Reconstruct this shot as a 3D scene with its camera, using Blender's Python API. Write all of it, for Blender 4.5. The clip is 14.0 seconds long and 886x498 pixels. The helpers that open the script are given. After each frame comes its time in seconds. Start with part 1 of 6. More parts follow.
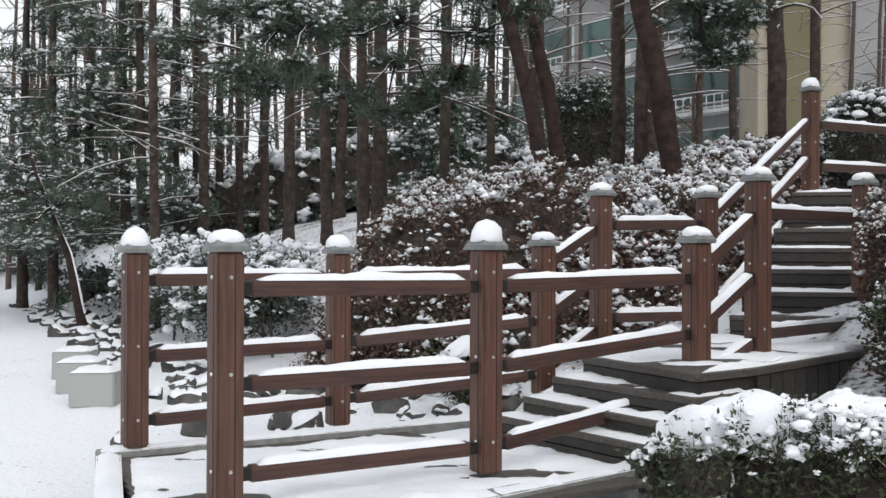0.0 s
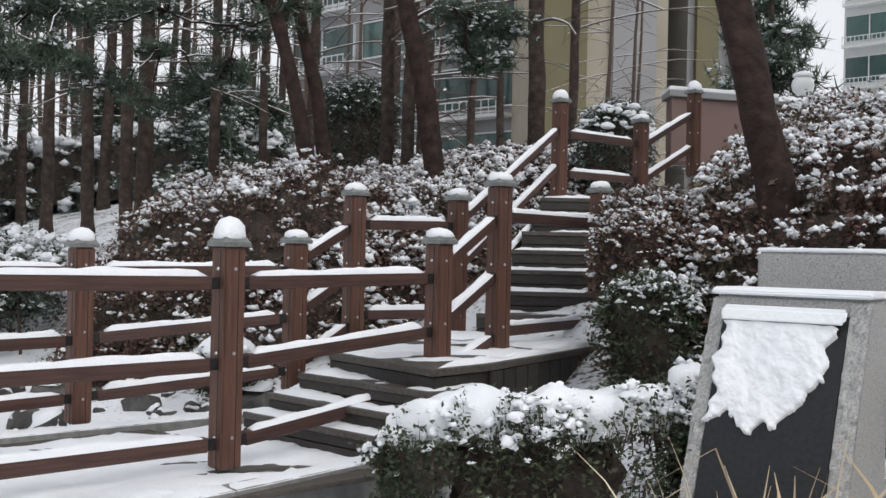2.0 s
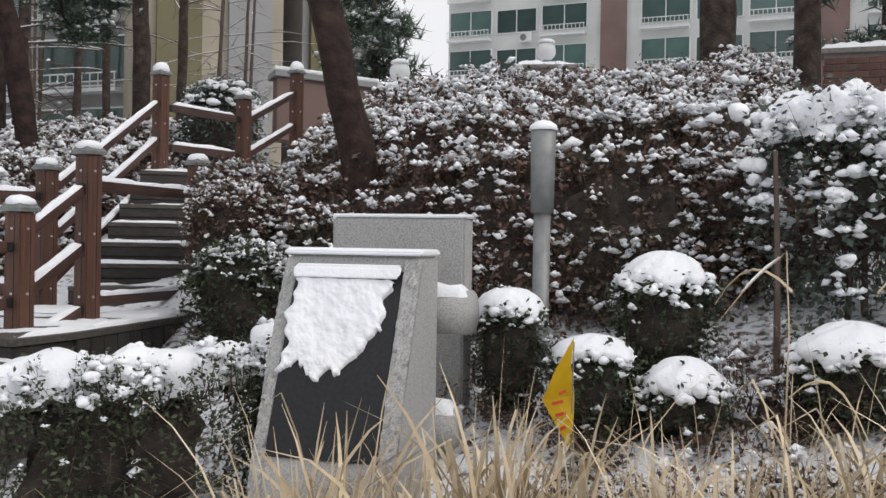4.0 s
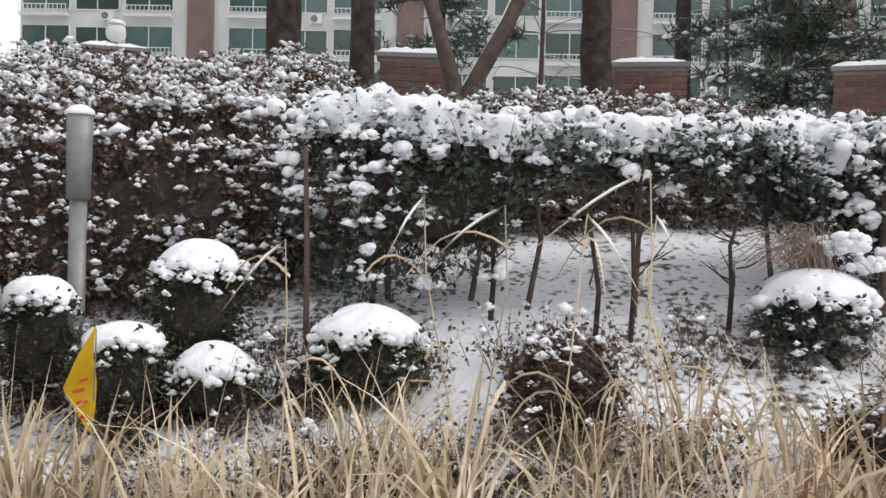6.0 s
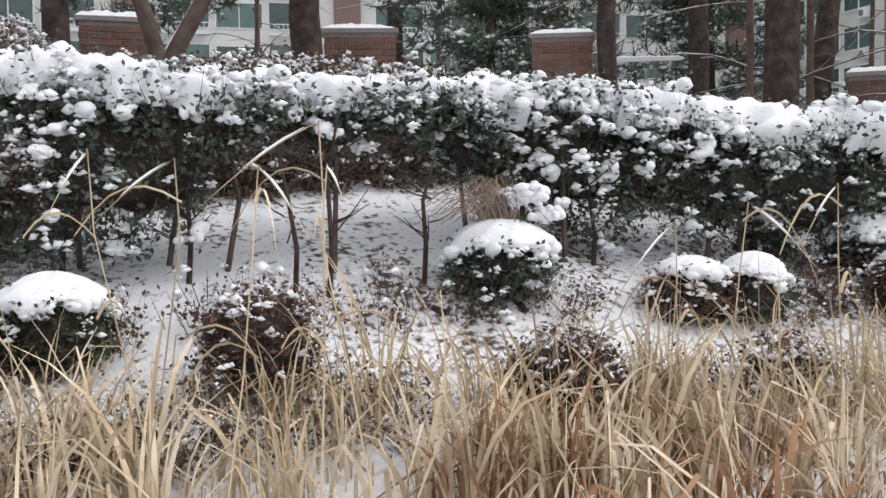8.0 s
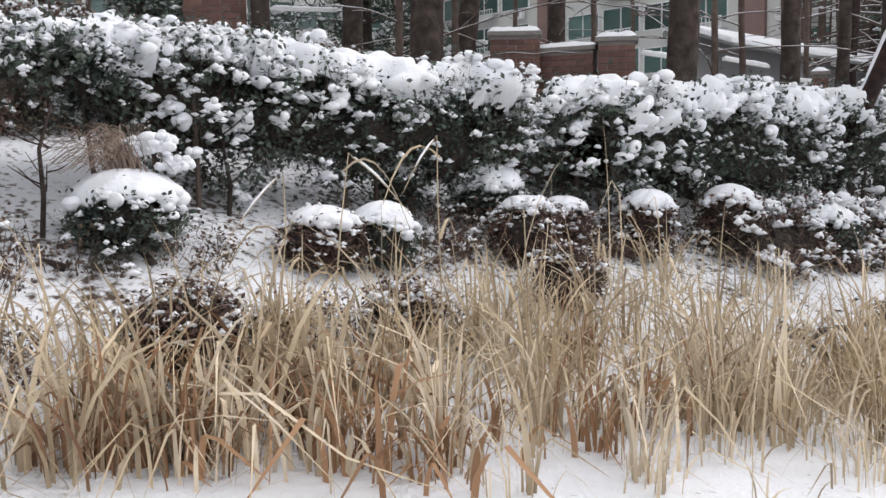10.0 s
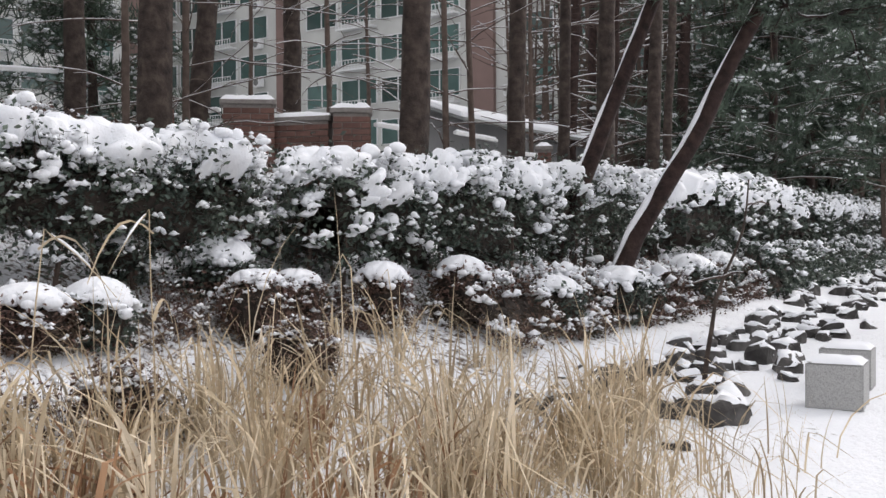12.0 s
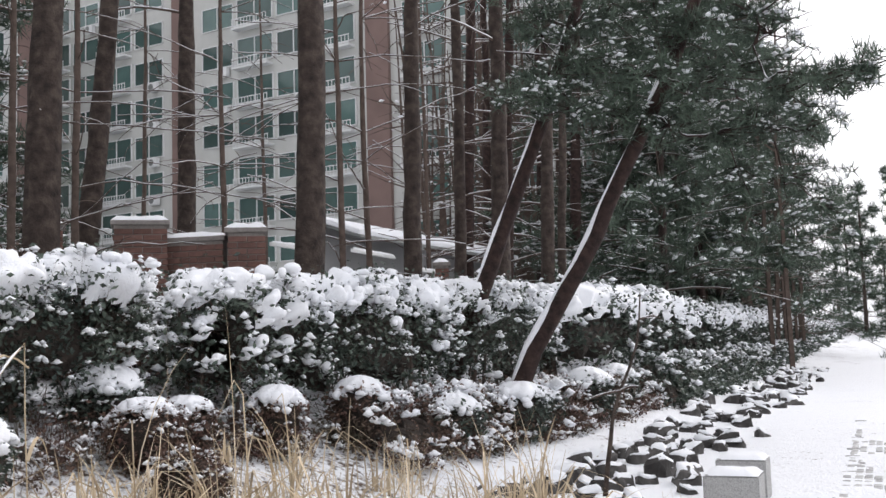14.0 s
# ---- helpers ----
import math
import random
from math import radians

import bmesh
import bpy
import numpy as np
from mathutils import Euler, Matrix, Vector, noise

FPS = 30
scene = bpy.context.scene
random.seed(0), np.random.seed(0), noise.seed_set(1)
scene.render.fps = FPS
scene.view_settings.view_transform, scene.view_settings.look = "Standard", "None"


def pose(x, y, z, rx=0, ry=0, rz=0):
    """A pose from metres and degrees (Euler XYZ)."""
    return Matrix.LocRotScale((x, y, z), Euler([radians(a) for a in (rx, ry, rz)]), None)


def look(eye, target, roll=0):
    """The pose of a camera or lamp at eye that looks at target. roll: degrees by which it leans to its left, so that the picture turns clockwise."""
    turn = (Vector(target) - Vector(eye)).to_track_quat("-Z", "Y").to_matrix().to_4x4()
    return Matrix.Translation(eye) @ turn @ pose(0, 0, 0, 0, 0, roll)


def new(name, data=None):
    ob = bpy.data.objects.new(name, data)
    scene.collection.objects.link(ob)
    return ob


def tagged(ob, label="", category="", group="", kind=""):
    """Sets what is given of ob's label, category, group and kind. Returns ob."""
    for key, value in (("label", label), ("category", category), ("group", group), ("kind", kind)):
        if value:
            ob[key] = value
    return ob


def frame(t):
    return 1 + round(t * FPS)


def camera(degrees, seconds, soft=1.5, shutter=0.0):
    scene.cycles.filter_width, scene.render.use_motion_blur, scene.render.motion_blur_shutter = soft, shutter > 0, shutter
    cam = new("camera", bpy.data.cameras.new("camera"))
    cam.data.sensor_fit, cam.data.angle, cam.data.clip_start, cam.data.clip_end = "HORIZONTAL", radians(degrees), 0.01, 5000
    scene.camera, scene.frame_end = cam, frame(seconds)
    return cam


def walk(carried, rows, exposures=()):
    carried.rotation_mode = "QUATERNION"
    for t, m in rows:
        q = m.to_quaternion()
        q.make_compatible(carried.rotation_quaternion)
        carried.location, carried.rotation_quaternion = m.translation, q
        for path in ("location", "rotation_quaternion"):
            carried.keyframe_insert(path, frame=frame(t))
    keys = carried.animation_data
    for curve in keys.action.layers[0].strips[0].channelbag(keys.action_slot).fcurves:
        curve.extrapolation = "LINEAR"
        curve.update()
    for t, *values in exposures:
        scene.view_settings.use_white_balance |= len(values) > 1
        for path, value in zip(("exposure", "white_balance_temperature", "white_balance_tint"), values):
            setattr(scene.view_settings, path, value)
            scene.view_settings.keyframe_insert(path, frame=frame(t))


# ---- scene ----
cam = camera(46.0, 14.0)
PATH = [
    (0, (0.185, -0.013, 1.376), (0.12, 1.986, 1.387), 0.2),
    (0.5, (0.21, -0.031, 1.382), (0.203, 1.969, 1.403), 1.1),
    (1, (0.266, -0.057, 1.388), (0.409, 1.938, 1.408), 1.9),
    (1.5, (0.316, -0.098, 1.393), (0.58, 1.885, 1.405), 1.5),
    (2, (0.361, -0.13, 1.387), (0.712, 1.839, 1.397), 1.3),
    (2.2, (0.373, -0.15, 1.384), (0.749, 1.814, 1.38), 1.2),
    (4.3, (0.488, -0.43, 1.299), (1.65, 1.198, 1.282), 1.0),
    (4.5, (0.508, -0.446, 1.299), (1.76, 1.113, 1.275), 1.0),
    (5, (0.546, -0.505, 1.298), (1.94, 0.929, 1.287), 0.7),
    (5.5, (0.553, -0.584, 1.3), (2.026, 0.769, 1.271), 1.1),
    (6, (0.555, -0.685, 1.303), (2.149, 0.523, 1.29), 1.4),
    (6.5, (0.583, -0.753, 1.292), (2.281, 0.302, 1.247), 1.1),
    (7, (0.587, -0.794, 1.273), (2.339, 0.17, 1.231), 0.1),
    (7.5, (0.603, -0.831, 1.254), (2.402, 0.041, 1.2), -0.5),
    (8, (0.611, -0.885, 1.233), (2.454, -0.112, 1.17), -0.7),
    (8.5, (0.606, -0.986, 1.227), (2.512, -0.388, 1.128), -0.8),
    (9, (0.628, -1.105, 1.224), (2.578, -0.677, 1.097), -0.5),
    (9.2, (0.636, -1.136, 1.224), (2.598, -0.775, 1.084), -0.1),
    (11.3, (0.749, -1.123, 1.248), (2.746, -1.148, 1.141), -1.3),
    (11.5, (0.773, -1.14, 1.252), (2.769, -1.219, 1.165), -0.7),
    (12, (0.839, -1.204, 1.259), (2.815, -1.514, 1.221), -0.4),
    (12.5, (0.88, -1.242, 1.262), (2.819, -1.729, 1.253), -0.8),
    (13, (0.886, -1.252, 1.269), (2.822, -1.753, 1.286), -1.2),
    (13.5, (0.879, -1.25, 1.286), (2.811, -1.757, 1.384), -0.9),
    (14, (0.868, -1.245, 1.299), (2.797, -1.743, 1.476), -1.7),
]
walk(cam, [(t, look(eye, target, roll)) for t, eye, target, roll in PATH],
     [(0, 0.18, 6480, 10), (2, 0.02, 6500, 11), (4.5, 0.07, 6680, 12), (5.5, 0.21, 6700, 12), (7.5, 0.38, 6700, 13), (9, 0.36, 6560, 13), (12, 0.25, 6660, 14), (14, 0.34, 6560, 14)])
# world: overcast winter sky, soft sun behind cloud
world = bpy.data.worlds.new("world")
scene.world = world
world.use_nodes = True
wn, wl = world.node_tree.nodes, world.node_tree.links
sky = wn.new("ShaderNodeTexSky")
sky.sky_type, sky.sun_disc = "NISHITA", False
sky.sun_elevation, sky.sun_rotation = radians(38), radians(150)
sky.air_density, sky.dust_density = 1.0, 6.0
grey = wn.new("ShaderNodeHueSaturation")
grey.inputs["Saturation"].default_value = 0.12
veil = wn.new("ShaderNodeMixRGB")
veil.inputs["Fac"].default_value = 0.72
veil.inputs["Color2"].default_value = (8.6, 8.9, 9.3, 1)
wl.new(sky.outputs[0], grey.inputs["Color"])
wl.new(grey.outputs[0], veil.inputs["Color1"])
wl.new(veil.outputs[0], wn["Background"].inputs["Color"])
wn["Background"].inputs["Strength"].default_value = 0.12
sun = new("sun", bpy.data.lights.new("sun", "SUN"))
sun.data.energy, sun.data.angle, sun.data.color = 0.6, radians(25), (1.0, 0.97, 0.93)
sun.matrix_world = look((0, 0, 40), (0 - 20 * math.sin(radians(150)), 0 - 20 * math.cos(radians(150)), 24))

rng = np.random.default_rng(7)


# ---- materials ----
def material(name, colors, scale=8.0, rough=0.8, bump=0.3, bump_scale=40.0, metal=0.0, island=0.0, spec=0.3):
    """Procedural surface: two noise scales mix the colours, fine noise bumps; island: spread of brightness from piece to piece."""
    m = bpy.data.materials.new(name)
    m.use_nodes = True
    n, l = m.node_tree.nodes, m.node_tree.links
    b = n["Principled BSDF"]
    tc = n.new("ShaderNodeTexCoord")
    a = n.new("ShaderNodeTexNoise")
    a.inputs["Scale"].default_value, a.inputs["Detail"].default_value = scale, 6
    ramp = n.new("ShaderNodeValToRGB")
    ramp.color_ramp.elements[0].position, ramp.color_ramp.elements[1].position = 0.3, 0.7
    ramp.color_ramp.elements[0].color = (*colors[0], 1)
    ramp.color_ramp.elements[1].color = (*colors[-1], 1)
    for k, c in enumerate(colors[1:-1]):
        e = ramp.color_ramp.elements.new(0.3 + 0.4 * (k + 1) / (len(colors) - 1))
        e.color = (*c, 1)
    l.new(tc.outputs["Object"], a.inputs["Vector"])
    l.new(a.outputs["Fac"], ramp.inputs["Fac"])
    out = ramp.outputs["Color"]
    if island:
        g = n.new("ShaderNodeNewGeometry")
        o = n.new("ShaderNodeObjectInfo")
        add = n.new("ShaderNodeMath")
        add.operation = "ADD"
        fr = n.new("ShaderNodeMath")
        fr.operation = "FRACT"
        mr = n.new("ShaderNodeMapRange")
        mr.inputs["To Min"].default_value, mr.inputs["To Max"].default_value = 1 - island, 1 + island
        hs = n.new("ShaderNodeHueSaturation")
        l.new(g.outputs["Random Per Island"], add.inputs[0])
        l.new(o.outputs["Random"], add.inputs[1])
        l.new(add.outputs[0], fr.inputs[0])
        l.new(fr.outputs[0], mr.inputs["Value"])
        l.new(mr.outputs[0], hs.inputs["Value"])
        l.new(out, hs.inputs["Color"])
        out = hs.outputs["Color"]
    l.new(out, b.inputs["Base Color"])
    f = n.new("ShaderNodeTexNoise")
    f.inputs["Scale"].default_value, f.inputs["Detail"].default_value = bump_scale, 4
    bp = n.new("ShaderNodeBump")
    bp.inputs["Strength"].default_value, bp.inputs["Distance"].default_value = bump, 0.02
    l.new(tc.outputs["Object"], f.inputs["Vector"])
    l.new(f.outputs["Fac"], bp.inputs["Height"])
    l.new(bp.outputs["Normal"], b.inputs["Normal"])
    b.inputs["Roughness"].default_value, b.inputs["Metallic"].default_value = rough, metal
    b.inputs["Specular IOR Level"].default_value = spec
    return m


def wood_material(name, dark, light, along=(1, 14, 14)):
    m = material(name, [dark, light], 3.0, 0.55, 0.25, 12.0, island=0.18, spec=0.4)
    n, l = m.node_tree.nodes, m.node_tree.links
    mp = n.new("ShaderNodeMapping")
    mp.inputs["Scale"].default_value = along
    l.new(n["Texture Coordinate"].outputs["Object"], mp.inputs["Vector"])
    for t in [x for x in n if x.type == "TEX_NOISE"]:
        l.new(mp.outputs[0], t.inputs["Vector"])
    return m


SNOW = material("snow", [(0.80, 0.82, 0.86), (0.88, 0.89, 0.91)], 3.0, 0.6, 0.35, 60.0, spec=0.25)
def ground_material():
    """Snow with leaf litter and twigs breaking through; trodden and clean on the path, patchy on the bank."""
    m = bpy.data.materials.new("snowy_ground")
    m.use_nodes = True
    n, l = m.node_tree.nodes, m.node_tree.links
    bs = n["Principled BSDF"]
    tc = n.new("ShaderNodeTexCoord")
    big, small, tiny = (n.new("ShaderNodeTexNoise") for _ in range(3))
    for t, sc, de in ((big, 1.1, 3), (small, 19.0, 7), (tiny, 55.0, 4)):
        t.inputs["Scale"].default_value, t.inputs["Detail"].default_value = sc, de
        l.new(tc.outputs["Object"], t.inputs["Vector"])
    at = n.new("ShaderNodeAttribute")
    at.attribute_name = "planted"
    def math_node(op, a, b_):
        x = n.new("ShaderNodeMath")
        x.operation = op
        for k, v in ((0, a), (1, b_)):
            if isinstance(v, float):
                x.inputs[k].default_value = v
            else:
                l.new(v, x.inputs[k])
        return x.outputs[0]
    mix = math_node("ADD", math_node("MULTIPLY", big.outputs["Fac"], 0.45), math_node("MULTIPLY", small.outputs["Fac"], 0.75))
    mix = math_node("ADD", mix, math_node("SUBTRACT", math_node("MULTIPLY", at.outputs["Fac"], 0.125), 0.045))
    mr = n.new("ShaderNodeMapRange")
    mr.inputs["From Min"].default_value, mr.inputs["From Max"].default_value = 0.685, 0.81
    l.new(mix, mr.inputs["Value"])
    litter, white = n.new("ShaderNodeValToRGB"), n.new("ShaderNodeValToRGB")
    litter.color_ramp.elements[0].color, litter.color_ramp.elements[1].color = (0.035, 0.026, 0.02, 1), (0.15, 0.105, 0.075, 1)
    white.color_ramp.elements[0].color, white.color_ramp.elements[1].color = (0.78, 0.80, 0.84, 1), (0.88, 0.89, 0.91, 1)
    l.new(tiny.outputs["Fac"], litter.inputs["Fac"])
    l.new(small.outputs["Fac"], white.inputs["Fac"])
    mx = n.new("ShaderNodeMixRGB")
    l.new(mr.outputs[0], mx.inputs["Fac"])
    l.new(white.outputs[0], mx.inputs["Color1"])
    l.new(litter.outputs[0], mx.inputs["Color2"])
    l.new(mx.outputs[0], bs.inputs["Base Color"])
    bp = n.new("ShaderNodeBump")
    bp.inputs["Strength"].default_value, bp.inputs["Distance"].default_value = 0.40, 0.03
    l.new(math_node("ADD", math_node("SUBTRACT", tiny.outputs["Fac"], mr.outputs[0]), math_node("MULTIPLY", small.outputs["Fac"], 2.2)), bp.inputs["Height"])
    l.new(bp.outputs["Normal"], bs.inputs["Normal"])
    bs.inputs["Roughness"].default_value, bs.inputs["Specular IOR Level"].default_value = 0.75, 0.2
    return m


GROUND = ground_material()
POST = wood_material("red_stained_timber", (0.066, 0.031, 0.022), (0.128, 0.062, 0.043), (14, 14, 1))
RAIL = wood_material("dark_stained_timber", (0.040, 0.021, 0.017), (0.088, 0.044, 0.034), (1, 14, 14))
DECK = wood_material("weathered_deck", (0.048, 0.042, 0.037), (0.10, 0.088, 0.076), (1, 18, 18))
# darker copy of the deck timber: shade on risers and fascia is in its colour
DECK_SHADE = wood_material("deck_in_shade", (0.020, 0.017, 0.015), (0.043, 0.037, 0.032), (1, 18, 18))
CAPMETAL = material("cast_cap", [(0.16, 0.17, 0.165), (0.24, 0.25, 0.245)], 20, 0.5, 0.15, 60, 0.4)
STEEL = material("galvanised_steel", [(0.20, 0.205, 0.205), (0.31, 0.315, 0.315)], 12, 0.55, 0.05, 30, 0.45)
BLACKMETAL = material("black_bracket", [(0.015, 0.014, 0.014), (0.03, 0.028, 0.027)], 20, 0.5, 0.1, 60, 0.3)
BOLT = material("zinc_bolt", [(0.5, 0.5, 0.5), (0.65, 0.65, 0.65)], 20, 0.4, 0.0, 60, 0.7)
GRANITE = material("granite", [(0.24, 0.24, 0.235), (0.38, 0.38, 0.37), (0.46, 0.455, 0.45)], 130, 0.75, 0.3, 160)
PLAQUE = material("black_polished_stone", [(0.016, 0.017, 0.019), (0.026, 0.027, 0.030)], 60, 0.5, 0.03, 80, spec=0.25)
KERB = material("concrete_kerb", [(0.20, 0.20, 0.195), (0.30, 0.30, 0.29)], 18, 0.85, 0.3, 90)
ROCK = material("dark_rock", [(0.034, 0.031, 0.030), (0.068, 0.064, 0.061), (0.125, 0.118, 0.112)], 5, 0.85, 0.8, 18, island=0.25)
BARK = material("bark", [(0.022, 0.016, 0.014), (0.049, 0.036, 0.030), (0.084, 0.065, 0.054)], 9, 0.9, 1.0, 22)
PINEBARK = material("pine_bark", [(0.014, 0.009, 0.007), (0.031, 0.018, 0.016), (0.052, 0.032, 0.025)], 10, 0.9, 1.0, 20)
TWIG = material("twig", [(0.066, 0.047, 0.040), (0.132, 0.099, 0.081)], 10, 0.9, 0.2, 40)
NEEDLE = material("needles", [(0.046, 0.068, 0.050), (0.095, 0.130, 0.095)], 2.0, 0.6, 0.0, 20, island=0.35)
YEW = material("yew_leaf", [(0.035, 0.052, 0.044), (0.100, 0.124, 0.096)], 2.5, 0.5, 0.0, 20, island=0.4)
BOX = material("boxwood_leaf", [(0.026, 0.038, 0.021), (0.065, 0.080, 0.044)], 2.5, 0.5, 0.0, 20, island=0.4)
AZALEA = material("azalea_leaf", [(0.082, 0.042, 0.036), (0.125, 0.078, 0.060), (0.066, 0.064, 0.042)], 2.2, 0.7, 0.0, 20, island=0.45)
# dark filler for the inside of shrubs and steps; its colour stands for shade
SHADE_FILL = material("shade_fill", [(0.025, 0.022, 0.019), (0.065, 0.051, 0.043)], 12, 1.0, 0.8, 30)
STRAW = material("dry_grass", [(0.34, 0.255, 0.16), (0.53, 0.43, 0.295), (0.68, 0.59, 0.46)], 2.0, 0.7, 0.0, 20, island=0.3)
PLUME = material("grass_plume", [(0.20, 0.145, 0.115), (0.34, 0.265, 0.215)], 2.0, 0.8, 0.0, 20, island=0.3)
RUSSET = material("russet_grass", [(0.22, 0.12, 0.07), (0.34, 0.20, 0.11)], 2.0, 0.7, 0.0, 20, island=0.3)
BRICK = material("red_brick", [(0.115, 0.062, 0.052), (0.185, 0.102, 0.082)], 14, 0.85, 0.4, 60, island=0.2)
MORTAR = material("mortar", [(0.20, 0.18, 0.17), (0.28, 0.26, 0.24)], 30, 0.9, 0.3, 80)
WHITEPAINT = material("white_paint", [(0.66, 0.67, 0.67), (0.76, 0.77, 0.77)], 6, 0.5, 0.05, 60)
WALLWHITE = material("render_white", [(0.58, 0.59, 0.57), (0.68, 0.69, 0.67)], 0.5, 0.85, 0.1, 30)
WALLOFFWHITE = material("render_offwhite", [(0.47, 0.475, 0.455), (0.58, 0.585, 0.56)], 0.5, 0.85, 0.1, 30)
WALLGREY = material("render_grey", [(0.25, 0.25, 0.25), (0.33, 0.33, 0.33)], 0.5, 0.85, 0.1, 30)
WALLBEIGE = material("render_beige", [(0.33, 0.295, 0.235), (0.42, 0.375, 0.30)], 0.4, 0.85, 0.1, 30)
WALLBROWN = material("render_brown", [(0.18, 0.125, 0.112), (0.24, 0.165, 0.148)], 0.5, 0.85, 0.1, 30)
OLIVE = material("olive_paint", [(0.14, 0.13, 0.075), (0.18, 0.165, 0.10)], 0.4, 0.85, 0.1, 30)
GLASS = material("window_glass", [(0.04, 0.075, 0.07), (0.10, 0.17, 0.155)], 0.25, 0.08, 0.0, 30, spec=0.6, island=0.5)
YELLOW = material("yellow_flag", [(0.72, 0.48, 0.02), (0.80, 0.56, 0.03)], 8, 0.6, 0.1, 30)
REDINK = material("red_ink", [(0.5, 0.06, 0.02), (0.55, 0.08, 0.03)], 8, 0.6, 0.0, 30)
PAVER = material("paver", [(0.36, 0.36, 0.355), (0.50, 0.50, 0.50), (0.70, 0.71, 0.72)], 6, 0.85, 0.5, 60, island=0.25)


# ---- mesh helpers ----
def tri_mesh(name, v, f, mat, smooth=False):
    """A mesh from arrays of vertices and of triangles."""
    v, f = np.asarray(v, np.float32), np.asarray(f, np.int32)
    me = bpy.data.meshes.new(name)
    me.vertices.add(len(v))
    me.vertices.foreach_set("co", v.ravel())
    me.loops.add(f.size)
    me.loops.foreach_set("vertex_index", f.ravel())
    me.polygons.add(len(f))
    me.polygons.foreach_set("loop_start", np.arange(0, f.size, 3, dtype=np.int32))
    me.polygons.foreach_set("loop_total", np.full(len(f), 3, np.int32))
    me.polygons.foreach_set("use_smooth", np.full(len(f), bool(smooth)))
    me.materials.append(mat)
    me.update(calc_edges=True)
    return me


def bm_mesh(name, bm, mat, smooth=False):
    me = bpy.data.meshes.new(name)
    bm.to_mesh(me)
    bm.free()
    for p in me.polygons:
        p.use_smooth = smooth
    me.materials.append(mat)
    return me


def child(name, me, parent, label=""):
    ob = new(name, me)
    ob.parent = parent
    return tagged(ob, label=label, kind="stuff" if name in ("foliage", "brushwood", "branchwork", "crown", "blades", "branch_snow", "brickwork", "stemwork", "loose_snow") else "")


def thing(name, label, category, at=(0, 0, 0), group="", kind="", turn=0.0):
    ob = new(name)
    ob.location = at
    ob.rotation_euler = (0, 0, turn)
    ob.empty_display_size = 0.1
    return tagged(ob, label, category, group, kind)


def box_bm(sx, sy, sz, at=(0, 0, 0), bevel=0.0, seg=1):
    bm = bmesh.new()
    bmesh.ops.create_cube(bm, size=1.0, matrix=Matrix.Translation(at) @ Matrix.Diagonal((sx, sy, sz, 1)))
    if bevel:
        bmesh.ops.bevel(bm, geom=list(bm.edges), offset=bevel, segments=seg, affect="EDGES")
    return bm


def beam(name, a, b, w, h, mat, parent, bevel=0.006, label=""):
    """A bar from a to b, w wide and h high, in the parent's space."""
    a, b = Vector(a), Vector(b)
    d = b - a
    me = bm_mesh(name, box_bm(d.length, w, h, bevel=bevel), mat)
    ob = child(name, me, parent, label)
    x = d.normalized()
    y = Vector((0, 0, 1)).cross(x).normalized()
    z = x.cross(y)
    ob.matrix_local = Matrix.Translation((a + b) / 2) @ Matrix((x, y, z)).transposed().to_4x4()
    return ob


ICO0 = bmesh.new()
bmesh.ops.create_icosphere(ICO0, subdivisions=1, radius=1.0)
ICO0_V = np.array([v.co[:] for v in ICO0.verts])
ICO0_F = np.array([[v.index for v in f.verts] for f in ICO0.faces])
ICO1 = bmesh.new()
bmesh.ops.create_icosphere(ICO1, subdivisions=2, radius=1.0)
ICO1_V = np.array([v.co[:] for v in ICO1.verts])
ICO1_F = np.array([[v.index for v in f.verts] for f in ICO1.faces])
ICO0.free()
ICO1.free()


def turns(n, tilt=1.0):
    """n random rotation matrices; tilt below 1 keeps them near upright."""
    a = rng.uniform(0, 2 * np.pi, n)
    t = rng.normal(0, tilt, n)
    p = rng.uniform(0, 2 * np.pi, n)
    ax = np.stack([np.cos(p), np.sin(p), np.zeros(n)], 1)
    c, s = np.cos(a), np.sin(a)
    rz = np.zeros((n, 3, 3))
    rz[:, 0, 0], rz[:, 0, 1], rz[:, 1, 0], rz[:, 1, 1], rz[:, 2, 2] = c, -s, s, c, 1
    k = np.zeros((n, 3, 3))
    k[:, 0, 1], k[:, 0, 2], k[:, 1, 0] = -ax[:, 2], ax[:, 1], ax[:, 2]
    k[:, 1, 2], k[:, 2, 0], k[:, 2, 1] = -ax[:, 0], -ax[:, 1], ax[:, 0]
    ct, st = np.cos(t)[:, None, None], np.sin(t)[:, None, None]
    r = np.eye(3) + st * k + (1 - ct) * (k @ k)
    return r @ rz


def spread(tv, tf, pos, size, rot, wobble=0.0):
    """Copies of a template at pos, scaled by size (n,3) and turned by rot: one set of arrays."""
    n, k = len(pos), len(tv)
    v = tv[None] * size[:, None, :]
    if wobble:
        v = v * (1 + rng.normal(0, wobble, (n, k, 1)))
    v = np.einsum("nij,nkj->nki", rot, v) + pos[:, None, :]
    f = tf[None] + (np.arange(n) * k)[:, None, None]
    return v.reshape(-1, 3), f.reshape(-1, 3)


def joined(parts):
    vs, fs, o = [], [], 0
    for v, f in parts:
        vs.append(v)
        fs.append(f + o)
        o += len(v)
    return np.concatenate(vs), np.concatenate(fs)


